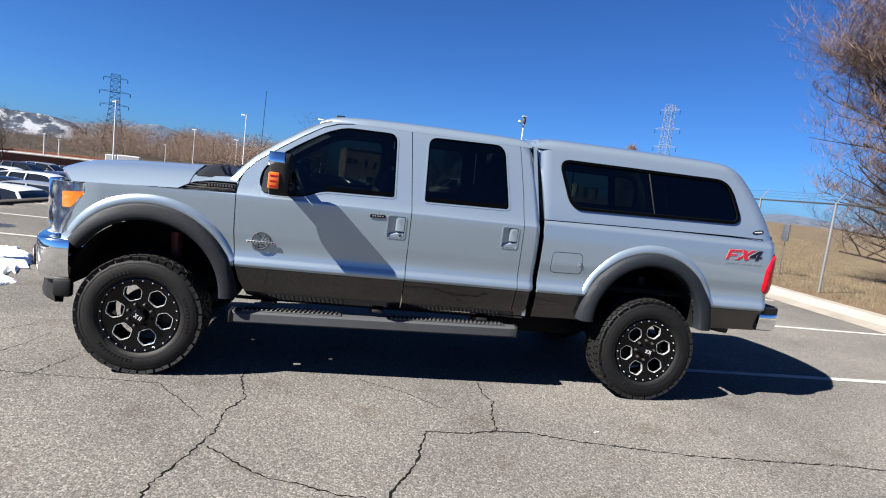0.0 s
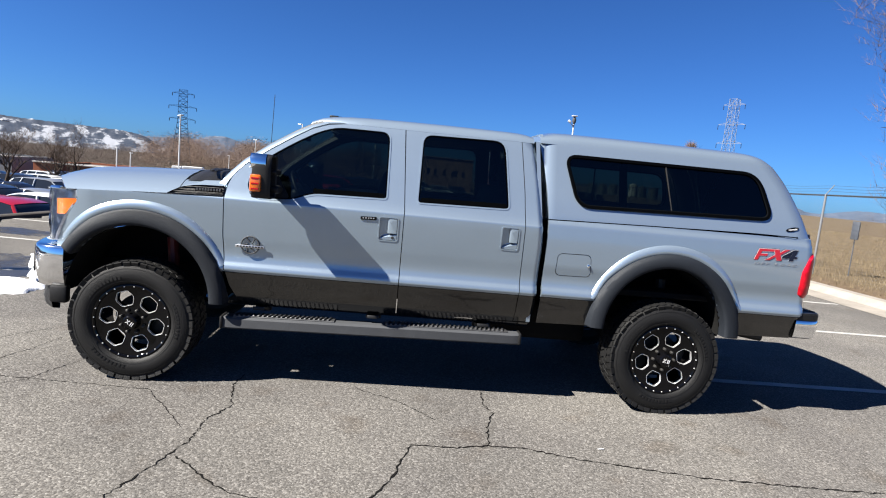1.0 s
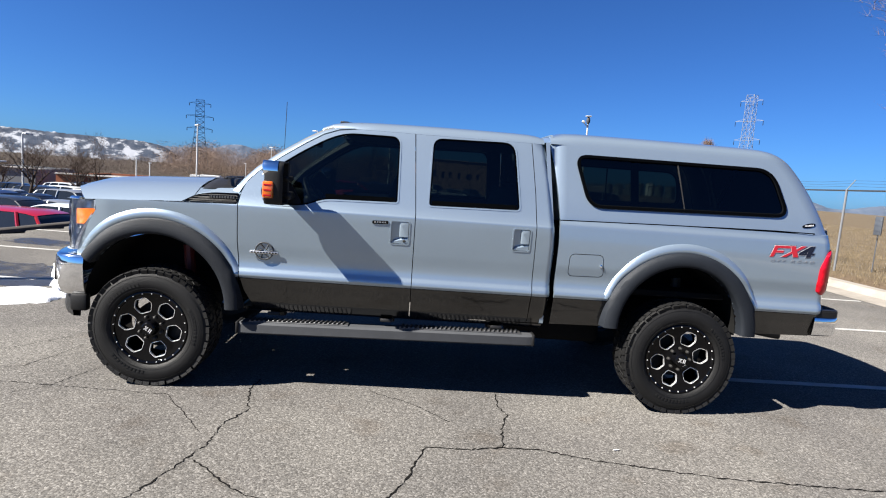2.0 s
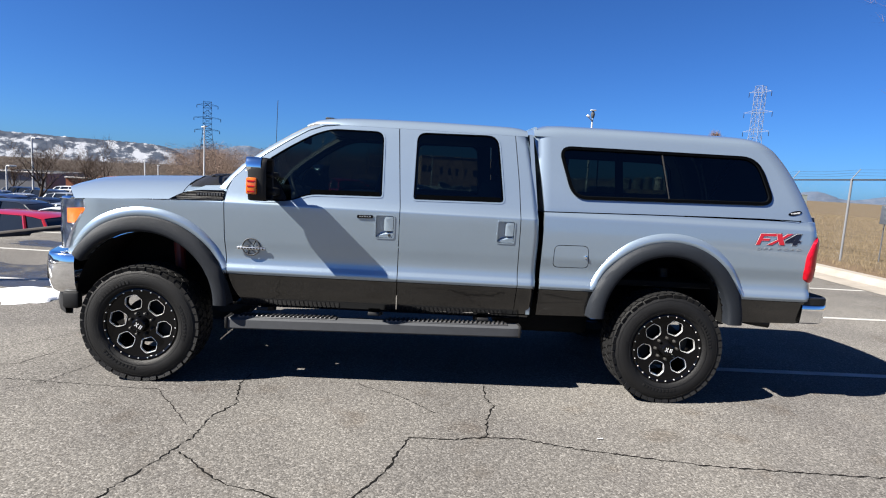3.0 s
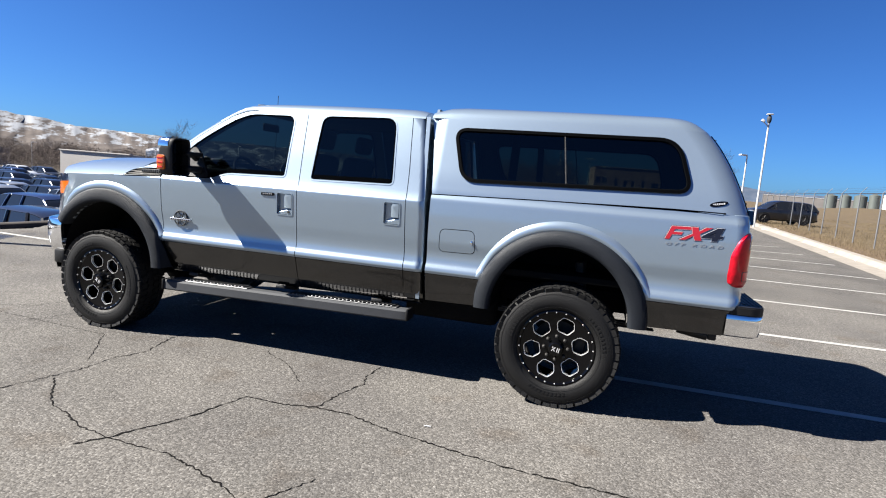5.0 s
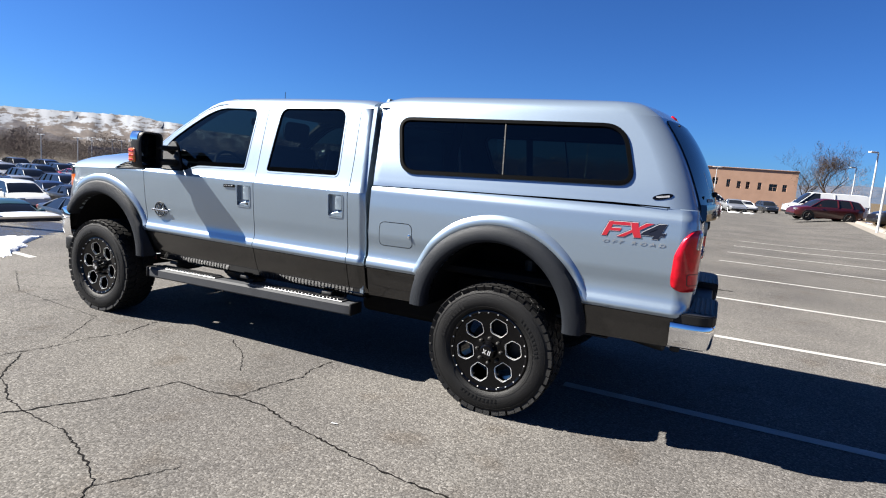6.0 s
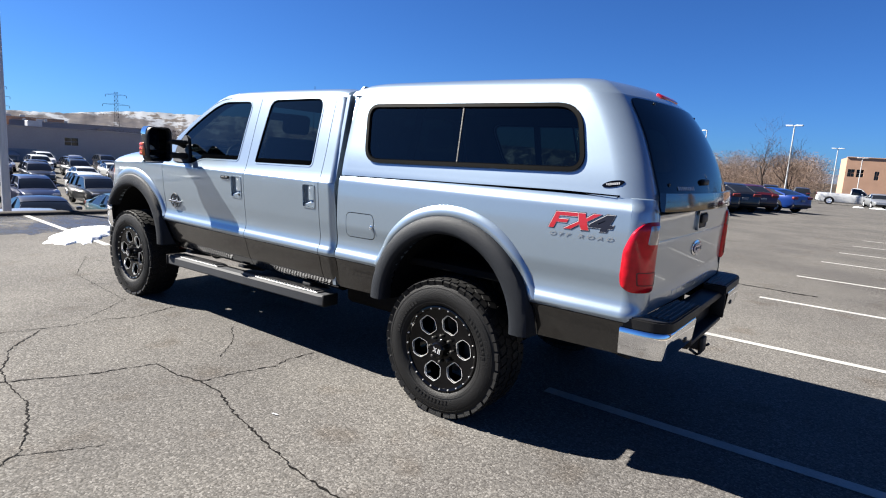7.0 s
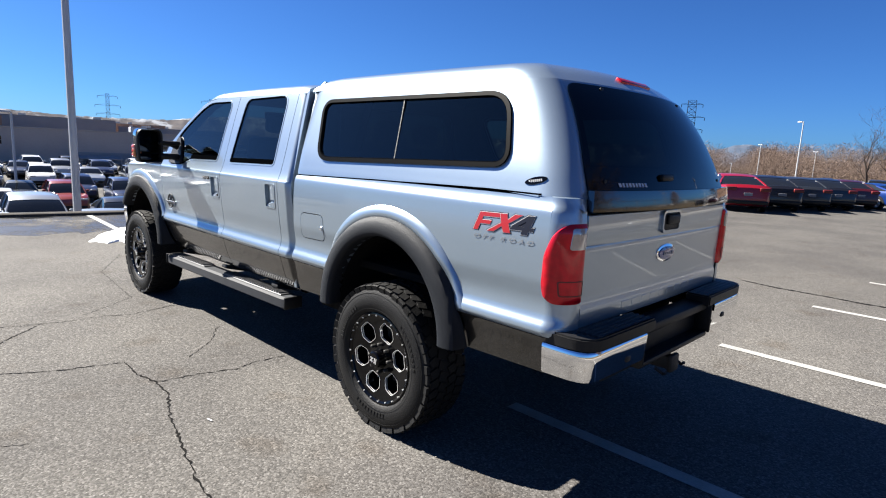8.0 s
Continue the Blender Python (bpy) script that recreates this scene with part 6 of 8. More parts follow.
# ---- parked cars ----
CARGLASS = mat("car_glass", (0.008, 0.009, 0.010), 0.06, 0, 0.1, 3, spec=0.6)
CARPAINT = {}
for name_, c_, metal_ in (("red", (0.19, 0.004, 0.010), 0.1), ("dark_red", (0.042, 0.004, 0.005), 0.15), ("black", (0.006, 0.006, 0.0075), 0.0), ("charcoal", (0.016, 0.018, 0.021), 0.2), ("blue", (0.006, 0.028, 0.15), 0.3),
                         ("navy", (0.015, 0.022, 0.055), 0.3), ("white", (0.38, 0.39, 0.40), 0.0), ("silver", (0.26, 0.27, 0.28), 0.6), ("orange_red", (0.15, 0.017, 0.007), 0.2), ("teal", (0.03, 0.07, 0.075), 0.4)):
    CARPAINT[name_] = mat(name_ + "_car_paint", c_, 0.3, metal_, 0.04, 2, coat=0.55)
# side outline: (along, height) of the lower body and of the cabin; front at 0
CARS = {
    "sedan": dict(L=4.75, W=1.83, low=[(0, 0.55), (0.05, 0.68), (0.6, 0.80), (1.25, 0.92), (1.5, 0.97), (3.9, 1.02), (4.45, 1.06), (4.62, 1.04), (4.70, 0.92), (4.75, 0.62)], top=[(1.35, 0.93), (2.1, 1.36), (2.5, 1.43), (2.9, 1.43), (3.3, 1.35), (3.92, 1.05)], wb=(0.9, 3.75), r=0.33),
    "coupe": dict(L=4.75, W=1.88, low=[(0, 0.5), (0.05, 0.65), (0.7, 0.82), (1.5, 0.94), (4.0, 1.00), (4.5, 1.02), (4.7, 0.95), (4.75, 0.6)], top=[(1.6, 0.93), (2.3, 1.28), (2.7, 1.34), (3.1, 1.33), (3.7, 1.20), (4.25, 1.01)], wb=(0.9, 3.75), r=0.35),
    "suv": dict(L=4.6, W=1.86, low=[(0, 0.6), (0.04, 0.8), (0.5, 0.98), (1.2, 1.06), (4.0, 1.10), (4.5, 1.10), (4.58, 1.0), (4.6, 0.6)], top=[(1.05, 1.05), (1.75, 1.55), (2.2, 1.65), (3.6, 1.64), (4.2, 1.55), (4.55, 1.08)], wb=(0.9, 3.62), r=0.36),
    "van": dict(L=5.9, W=2.0, low=[(0, 0.6), (0.04, 0.85), (0.4, 1.02), (0.95, 1.12), (5.8, 1.2), (5.9, 0.6)], top=[(0.75, 1.1), (1.45, 1.85), (1.8, 2.05), (5.4, 2.08), (5.8, 2.0), (5.88, 1.2)], wb=(1.0, 4.6), r=0.38),
    "pickup": dict(L=5.9, W=2.0, low=[(0, 0.6), (0.04, 0.95), (0.3, 1.10), (1.4, 1.18), (2.6, 1.18), (2.72, 1.22), (5.8, 1.22), (5.88, 1.1), (5.9, 0.65)], top=[(1.25, 1.15), (1.85, 1.78), (2.1, 1.86), (2.6, 1.86), (2.72, 1.80), (2.76, 1.2)], wb=(1.0, 4.6), r=0.4),
}


def car_at(kind, paint, x, y, heading, label, group, up=0.0):
    """A parked car with its middle at (x, y); heading: degrees from +x, the way its nose points."""
    d = CARS[kind]
    L, W, r = d["L"], d["W"], d["r"]
    names = {"van": "delivery_van", "pickup": "parked_pickup", "suv": "parked_suv", "coupe": "parked_coupe", "sedan": "parked_sedan"}
    car = empty(names[kind], label, {"van": "van", "pickup": "pickup truck"}.get(kind, "car"), group)
    pm = CARPAINT[paint]
    low = curve_of(d["low"])
    hw = W / 2
    tuck = 0.29 if kind in ("sedan", "coupe") else 0.19

    def X(u):
        return L / 2 - u

    bm = bmesh.new()
    rows = []
    for u in [0, 0.04, 0.15, 0.35, 0.6, 0.9, 1.2, 1.6, 2.1, 2.6, 2.75, 3.2, 3.75, 4.2, L - 0.45, L - 0.2, L - 0.06, L]:
        if u > L:
            continue
        e = min(u, L - u)
        q = max(0.0, 1 - e / 0.7)
        pinch = 1 - 0.30 * (1 - math.sqrt(1 - q * q * 0.96))
        zt = low(u)
        zb = 0.24 + 0.12 * max(0, 1 - e / 0.25)
        zb = min(zb, zt - 0.2)
        sec = [(0.0, zb), (0.84, zb), (0.96, zb + 0.08), (1.0, zb + 0.3 * (zt - zb)), (0.985, zb + 0.62 * (zt - zb)), (1.0, zb + 0.75 * (zt - zb)), (0.94, zt - 0.03), (0.85, zt), (0.4, zt + 0.02), (0.0, zt + 0.03)]
        rows.append([(X(u), -q * hw * pinch, z) for q, z in sec] + [(X(u), q * hw * pinch, z) for q, z in sec[-2::-1]])
    vs = grid(bm, rows)
    bm.faces.new(vs[0][:-1])
    bm.faces.new(vs[-1][:-1])
    bmesh.ops.recalc_face_normals(bm, faces=list(bm.faces))
    part("body", bm, pm, car, sharp=35)
    # cabin: glass shell with painted roof and pillars
    tp = curve_of(d["top"])
    u0, u1 = d["top"][0][0], d["top"][-1][0]
    us = sorted({*[p[0] for p in d["top"]], *steps(u0, u1, 0.22)})
    bm = bmesh.new()
    rf = bmesh.new()
    rows, roof = [], []
    for u in us:
        zb, zt = low(u) - 0.03, tp(u)
        h = max(0.0, (zt - zb) / 0.62)
        wb, wt = hw * 0.92, hw * (0.92 - tuck * min(1, h))
        row = [(-wb, zb), (-wb * 0.5 - wt * 0.5, (zb + zt) / 2), (-wt, zt - 0.05 * min(1, h)), (-wt * 0.86, zt - 0.006)]
        row = row + [(0, zt + 0.012)] + [(-a, b) for a, b in row[::-1]]
        rows.append([(X(u), a, b) for a, b in row])
        if tp(u) > max(p[1] for p in d["top"]) - 0.13:
            roof.append([(X(u), a, b + 0.012) for a, b in row[2:-2]])
    grid(bm, rows)
    if kind == "van":
        for f in bm.faces:
            if f.calc_center_median().x < X(2.2):
                f.material_index = 1
    bmesh.ops.recalc_face_normals(bm, faces=list(bm.faces))
    part("cabin_glass", bm, (CARGLASS, pm), car, "dark glass", sharp=40)
    grid(rf, roof)
    part("roof", rf, pm, car)
    # pillars
    zmax = max(p[1] for p in d["top"])
    mid = [p[0] for p in d["top"] if p[1] > zmax - 0.12]
    lines = [(d["top"][0][0], mid[0]), (d["top"][-1][0], mid[-1])] + ([((u0 + u1) / 2 + 0.05, (u0 + u1) / 2)] if kind != "pickup" else [])
    if kind == "suv":
        lines.append((u1 - 0.75, u1 - 0.95))
    for s in (-1, 1):
        for ub, ut in lines:
            bm = bmesh.new()
            zb, zt = low(ub), tp(ut)
            wide = 0.10 if ub > u0 + 0.1 else 0.06
            a, b = (X(ub), s * (hw * 0.925), zb), (X(ut), s * hw * (0.935 - tuck), zt - 0.035)
            sweep(bm, [a, ((a[0] + b[0]) / 2, s * hw * (0.935 - tuck * 0.47), (zb + zt) / 2 - 0.01), b], wide / 2, 6)
            part("pillar", bm, pm, car)
    for s in (-1, 1):
        for u in d["wb"]:
            w = new("wheel")
            w.parent = car
            bm = bmesh.new()
            revolve(bm, [(r * 0.66, -0.10), (r * 0.9, -0.11), (r, -0.08), (r, 0.08), (r * 0.9, 0.11), (r * 0.66, 0.10)], 24)
            part("tyre", bm, RUBBER, w)
            bm = bmesh.new()
            revolve(bm, [(0.03, -0.095), (r * 0.2, -0.09), (r * 0.5, -0.075), (r * 0.62, -0.095), (r * 0.68, -0.09), (r * 0.68, 0.09)], 24)
            for k in range(5):
                a = 2 * math.pi * k / 5
                sweep(bm, [(0, -0.10, 0), (r * 0.62 * math.cos(a), -0.098, r * 0.62 * math.sin(a))], r * 0.075, 5)
            part("rim", bm, MILLED if paint in ("blue", "white", "silver") else STEEL, w)
            w.matrix_parent_inverse = Matrix()
            w.matrix_basis = pose(X(u), s * (hw - 0.09), r, 0, 0, 0 if s < 0 else 180)
            bm = bmesh.new()
            ring = []
            for k in range(15):
                a = math.pi * (k / 14 * 1.24 - 0.12)
                ring.append([(X(u) + q * math.cos(a), s * (hw + 0.004), r + q * math.sin(a)) for q in (r * 0.86, r * 1.17)])
            grid(bm, ring)
            for e in bmesh.ops.extrude_edge_only(bm, edges=[e for e in bm.edges if len(e.link_faces) == 1])["geom"]:
                if isinstance(e, bmesh.types.BMVert):
                    e.co.y -= s * 0.09
            part("wheel_arch", bm, BLACK, car)
        bm = bmesh.new()
        rbox(bm, (X(L) + 0.07, s * hw * 0.66, low(L - 0.15) - 0.13), (0.16, hw * 0.42, 0.15), 0.04, 2)
        part("tail_lamp", bm, DARKRED, car, "red tail lamp")
        bm = bmesh.new()
        rbox(bm, (X(0) - 0.16, s * hw * 0.66, low(0.2) - 0.08), (0.30, hw * 0.38, 0.11), 0.04, 2)
        part("headlamp", bm, CLEARLENS, car)
        bm = bmesh.new()
        rbox(bm, (X(u0 + 0.55), s * (hw + 0.08), low(u0 + 0.55) + 0.10), (0.14, 0.18, 0.12), 0.04, 2)
        part("door_mirror", bm, pm, car)
    bm = bmesh.new()
    rbox(bm, (X(L) + 0.03, 0, 0.42), (0.12, W * 0.82, 0.16), 0.05, 2)
    part("rear_bumper_trim", bm, BLACK, car)
    bm = bmesh.new()
    rbox(bm, (X(0) - 0.03, 0, 0.40), (0.12, W * 0.82, 0.18), 0.05, 2)
    part("front_bumper_trim", bm, BLACK, car)
    bm = bmesh.new()
    rbox(bm, (X(L) - 0.01, 0, 0.72), (0.02, 0.30, 0.11), 0.005, 1)
    part("blank_plate", bm, GREYDECAL, car)
    if kind == "pickup":
        bm = bmesh.new()
        rbox(bm, (X(4.3), 0, 1.20), (2.75, W * 0.80, 0.06), 0.01)
        part("bed_liner", bm, BLACK, car)
    z = land(x, y) + up
    car.matrix_world = pose(x, y, z, 0, 0, heading)
    return car


# row of cars whose tails face the aisle
for i, (kind, paint, label) in enumerate((("sedan", "red", "glossy red sedan parked in a row"), ("sedan", "black", "black sedan parked beside a red sedan"), ("sedan", "charcoal", "charcoal grey sedan parked in a row"), ("sedan", "black", "black sedan parked in a row"),
                                          ("sedan", "dark_red", "dark red sedan parked in a row"), ("coupe", "blue", "bright blue coupe with silver wheels"))):
    rx, ry = -0.72 + 0.49 * i, 21.0 + 2.75 * i
    h = 122
    if kind == "coupe":
        rx, h = rx + 1.0, 150
    car_at(kind, paint, rx + math.cos(radians(h)) * 2.0, ry + math.sin(radians(h)) * 2.0, h, label, "cars in the aisle row")
car_at("pickup", "white", 4.27, 71.9, 2, "white single-cab pickup truck parked on asphalt", "")
car_at("sedan", "silver", 6.9, 67.9, -78, "silver sedan parked by patches of snow", "")
car_at("suv", "charcoal", 11.5, 87.7, -75, "dark grey wagon parked near the tan building", "")
car_at("sedan", "white", 8.4, 79.9, -70, "white sedan parked near the tan building", "")
car_at("suv", "dark_red", 12.3, 45.5, 196, "dark red crossover parked beside a white van", "")
car_at("van", "white", 13.2, 52.0, 190, "white cargo van parked behind a red crossover", "")
car_at("suv", "black", 16.6, 41.5, 190, "black wagon parked by the fence", "")
for i, (x, y, k, p) in enumerate(((-3.5, 74, "suv", "black"), (-1.0, 82.5, "suv", "charcoal"), (-6.5, 85.5, "sedan", "white"), (-10.8, 88, "suv", "navy"))):
    car_at(k, p, x, y, 100, {"black": "black wagon parked far down the lot", "charcoal": "grey wagon parked far down the lot", "white": "white sedan parked far down the lot", "navy": "navy wagon parked far down the lot"}[p], "cars far down the lot")

# lower lot: rows of cars along the ledge
LOWER = [
    (4.7, -9.0, 2.68, ["silver", "charcoal", "white", "white", "silver", "white", "black", "navy", "red", "white", "silver", "charcoal", "white", "black", "silver"], "swsssswswwwssws"),
    (10.0, -7.0, 2.7, ["black", "charcoal", "black", "silver", "black", "teal", "charcoal", "navy", "black", "white", "charcoal", "silver", "black", "white", "navy"], "swswssswwswsswws"),
    (24.3, -16.0, 3.0, ["white", "black", "silver", "navy", "charcoal", "navy", "white", "orange_red", "navy", "charcoal", "white", "black", "silver", "black", "white", "charcoal", "navy"], "wwwswwswwwwswwwsw"),
    (30.5, -14.0, 3.0, ["charcoal", "white", "navy", "black", "silver", "navy", "charcoal", "navy", "black", "white", "charcoal", "navy", "white", "silver", "black", "white"], "wswwswswswwswwsw"),
    (50.0, 4.0, 3.1, ["white", "black", "silver", "navy", "black", "charcoal", "white", "silver", "black", "red", "white", "charcoal", "silver"], "wswwswswwswws"),
    (56.0, 6.0, 3.1, ["black", "white", "charcoal", "silver", "white", "navy", "black", "white", "silver", "charcoal", "white", "black", "navy"], "swwswwswswwsw"),
    (66.0, 22.0, 3.2, ["white", "silver", "black", "white", "charcoal", "navy", "white", "black", "silver", "white", "charcoal"], "wswswwswsww"),
    (36.0, 20.0, 3.0, ["silver", "black", "white", "charcoal", "black", "silver", "white", "navy", "black", "white"], "swswwswsws"),
    (16.5, 16.0, 2.8, ["black", "silver", "charcoal", "white", "navy", "black", "silver", "white", "charcoal"], "swwswswws"),
    (24.3, 35.0, 3.0, ["charcoal", "silver", "black", "white", "navy", "black", "silver", "charcoal"], "wswwswws"),
    (30.5, 34.5, 3.0, ["black", "white", "navy", "silver", "black", "charcoal", "white", "black"], "swwswsww"),
    (46.0, 33.0, 3.1, ["white", "charcoal", "black", "silver", "navy", "white", "black", "silver"], "wwswswws"),
    (42.0, -6.0, 3.3, ["white", "navy", "black", "charcoal", "white", "silver", "black", "white", "navy", "charcoal", "silver", "black"], "swswwswswwsw"),
]
WORDS = {"white": "white", "charcoal": "dark grey", "silver": "silver", "black": "black", "teal": "dark teal", "navy": "navy blue", "orange_red": "orange-red", "red": "red"}
lean = math.degrees(math.atan2(1, 0.12))
for dist, y0, gap, paints, kinds in LOWER:
    for i, (p, k) in enumerate(zip(paints, kinds)):
        k = "suv" if k == "w" else "sedan"
        y = y0 + gap * i
        x = -7.3 + 0.12 * y - dist
        if land(x, y) > -0.8:
            continue
        w = {"suv": "wagon", "sedan": "sedan"}[k]
        car_at(k, p, x, y, (lean + 90 if dist < 8 else lean - 90) + (0.7 if i % 2 else -0.9), f"{WORDS[p]} {w} parked in the lower lot", "cars in the lower lot")

# ---- lamp posts ----
POLE = mat("white_pole_paint", (0.398, 0.405, 0.41), 0.45, 0.2, 0.08, 3)


def lamp_post(x, y, h, r=0.07, heads=2, turn=0, base=True):
    lp = empty("lamp_post", "tall white lot lamp post with a flat head" if heads == 1 else "tall white lot lamp post with flat twin heads", "lamp post", "lot lamp posts")
    bm = bmesh.new()
    sweep(bm, [(0, 0, 0), (0, 0, h)], [r, r * 0.75], 10)
    part("pole", bm, POLE, lp)
    if base:
        bm = bmesh.new()
        sweep(bm, [(0, 0, 0), (0, 0, 0.7), (0, 0, 0.75)], [0.26, 0.26, 0.22], 14)
        part("pole_base", bm, CONCRETE, lp)
    for s in (-1, 1)[:heads]:
        bm = bmesh.new()
        rbox(bm, (s * 0.48, 0, h + 0.04), (0.72, 0.34, 0.13), 0.03)
        rbox(bm, (s * 0.10, 0, h + 0.02), (0.2, 0.07, 0.07), 0.01)
        part("lamp_head", bm, POLE, lp)
    lp.matrix_world = pose(x, y, land(x, y), 0, 0, turn)
    return lp


def polar(x0, y0, az, d):
    return x0 + d * math.sin(radians(az)), y0 + d * math.cos(radians(az))


lamp_post(-8.4, 0.35, 10.0, 0.085, 2, 0)
post = empty("camera_post", "pale post with a dome camera and a small floodlight", "post")
bm = bmesh.new()
sweep(bm, [(0, 0, 0), (0, 0, 6.0)], [0.06, 0.05], 10)
part("pole", bm, POLE, post)
bm = bmesh.new()
sweep(bm, [(0, 0, 5.95), (0, 0, 6.06), (0, 0, 6.2), (0, 0, 6.34), (0, 0, 6.42)], [0.06, 0.11, 0.13, 0.10, 0.04], 14)
part("dome_camera", bm, STEPMETAL, post)
bm = bmesh.new()
rbox(bm, (0, 0, 6.46), (0.34, 0.30, 0.06), 0.02)
part("dome_hood", bm, POLE, post)
bm = bmesh.new()
sweep(bm, [(0, 0, 5.75), (-0.28, -0.06, 6.02)], 0.025, 6)
rbox(bm, (-0.32, -0.08, 6.08), (0.20, 0.16, 0.14), 0.03, 2, pose(0, 0, 0, 0, 35, 0))
part("floodlight", bm, POLE, post)
post.matrix_world = pose(12.8, 31.8, land(12.8, 31.8))
for x0, y0, az, d, h, heads in ((6.4, -3.1, -12.9, 84, 8.2, 1), (6.4, -3.1, -15.8, 138, 8.0, 2), (6.4, -3.1, -11.7, 172, 8.0, 2), (6.4, -3.1, -17.9, 150, 4.0, 1), (5.6, -4.1, -5.5, 73, 8.0, 2), (5.6, -4.1, -2.3, 107, 8.0, 2), (5.6, -4.1, -0.6, 125, 7.7, 2), (5.0, -4.6, 11.2, 60, 5.6, 1), (5.0, -4.6, 9.9, 90, 5.8, 1), (1.3, -5.3, -24.7, 75, 4.4, 1), (1.3, -5.3, -23.7, 85, 4.0, 1), (1.3, -5.3, -19.8, 70, 8.3, 2), (2.0, -5.2, -33.3, 55, 5.6, 1), (2.0, -5.2, -35.0, 62, 3.4, 1), (6.4, -3.1, -81.0, 45, 5.6, 1), (5.0, -4.6, -58.0, 120, 4.8, 2), (5.0, -4.6, -57.0, 130, 5.2, 2), (5.0, -4.6, -55.5, 140, 5.3, 2), (5.0, -4.6, -54.8, 145, 5.3, 2), (5.0, -4.6, -54.0, 140, 5.3, 2), (5.0, -4.6, -60.5, 110, 4.7, 2), (5.0, -4.6, -51.5, 150, 5.3, 1)):
    x, y = polar(x0, y0, az, d)
    lamp_post(x, y, h, 0.085, heads, az * 3, False)

# ---- power pylons ----
PYLON = mat("galvanised_steel", (0.055, 0.056, 0.06), 0.55, 0.4, 0.1, 1)


def pylon(x, y, h, turn, slim=1.0, steel=None, body=1.0, reach=1.2):
    py = empty("power_pylon", "grey steel lattice power pylon", "pylon", "pylons")
    bm = bmesh.new()

    def half(z):
        k = z / h
        return body * h * (0.128 - 0.072 * min(1, k / 0.62) - 0.012 * max(0, k - 0.62))

    zs = [0, 0.12, 0.23, 0.33, 0.42, 0.5, 0.57, 0.64, 0.71, 0.78, 0.85, 0.92, 1.0]
    t = h * 0.0030 * slim
    for a, b in zip(zs, zs[1:]):
        wa, wb = half(a * h), half(b * h)
        q = [(-1, -1), (1, -1), (1, 1), (-1, 1)]
        for i in range(4):
            p, n2 = q[i], q[(i + 1) % 4]
            sweep(bm, [(p[0] * wa, p[1] * wa, a * h), (p[0] * wb, p[1] * wb, b * h)], t, 4)
            sweep(bm, [(p[0] * wa, p[1] * wa, a * h), (n2[0] * wb, n2[1] * wb, b * h)], t * 0.6, 4)
            sweep(bm, [(n2[0] * wa, n2[1] * wa, a * h), (p[0] * wb, p[1] * wb, b * h)], t * 0.6, 4)
            sweep(bm, [(p[0] * wb, p[1] * wb, b * h), (n2[0] * wb, n2[1] * wb, b * h)], t * 0.6, 4)
    part("lattice_mast", bm, steel or PYLON, py)
    for z, w in ((0.62, 0.13), (0.78, 0.14), (0.95, 0.11)):
        w *= reach
        bm = bmesh.new()
        for s in (-1, 1):
            sweep(bm, [(0, 0, z * h), (s * w * h, 0, z * h + 0.004 * h)], t, 4)
            sweep(bm, [(0, 0, z * h + 0.03 * h), (s * w * h, 0, z * h + 0.004 * h)], t * 0.8, 4)
        arm = part("cross_arm", bm, steel or PYLON, py)
        for s in (-1, 1):
            bm = bmesh.new()
            sweep(bm, [(s * w * h, 0, z * h), (s * w * h, 0, z * h - 0.038 * h)], t * 1.5, 5)
            part("insulator", bm, BLACK, arm)
    py.matrix_world = pose(x, y, land(x, y), 0, 0, turn)


PALESTEEL = mat("pale_galvanised_steel", (0.13, 0.135, 0.145), 0.5, 0.4, 0.1, 1)
for x0, y0, az, d, el, tr, slim, steel, body, reach in ((1.3, -5.3, -19.9, 180, 5.5, 20, 1.0, PYLON, 1.0, 1.2), (2.4, -5.3, 30.1, 150, 9.3, -58, 0.55, PALESTEEL, 0.62, 0.85), (5.6, -4.1, -66.0, 300, 3.6, 66, 0.9, PYLON, 0.55, 1.5), (6.4, -3.1, -74.4, 330, 3.4, 74, 0.9, PYLON, 0.55, 1.5)):
    x, y = polar(x0, y0, az, d)
    pylon(x, y, 1.7 + d * math.tan(radians(el)) - land(x, y), tr, slim, steel, body, reach)

# ---- buildings ----
TAN = mat("tan_stucco", (0.325, 0.205, 0.145), 0.9, 0, 0.12, 0.6, bump=0.2, bump_scale=30)
BEIGE = mat("beige_wall", (0.40, 0.345, 0.305), 0.9, 0, 0.08, 0.3, bump=0.15, bump_scale=20)
PALE = mat("pale_wall", (0.328, 0.315, 0.301), 0.9, 0, 0.1, 0.3)
BRICK = mat("brick_wall", (0.22, 0.085, 0.050), 0.9, 0, 0.2, 1.5, bump=0.3, bump_scale=30)
GREYWALL = mat("grey_wall", (0.158, 0.164, 0.174), 0.85, 0, 0.1, 0.4)
ROOFING = mat("roofing", (0.113, 0.105, 0.102), 0.9, 0, 0.15, 0.5)
ROLLDOOR = mat("roll_door_paint", (0.207, 0.218, 0.234), 0.6, 0, 0.06, 1)


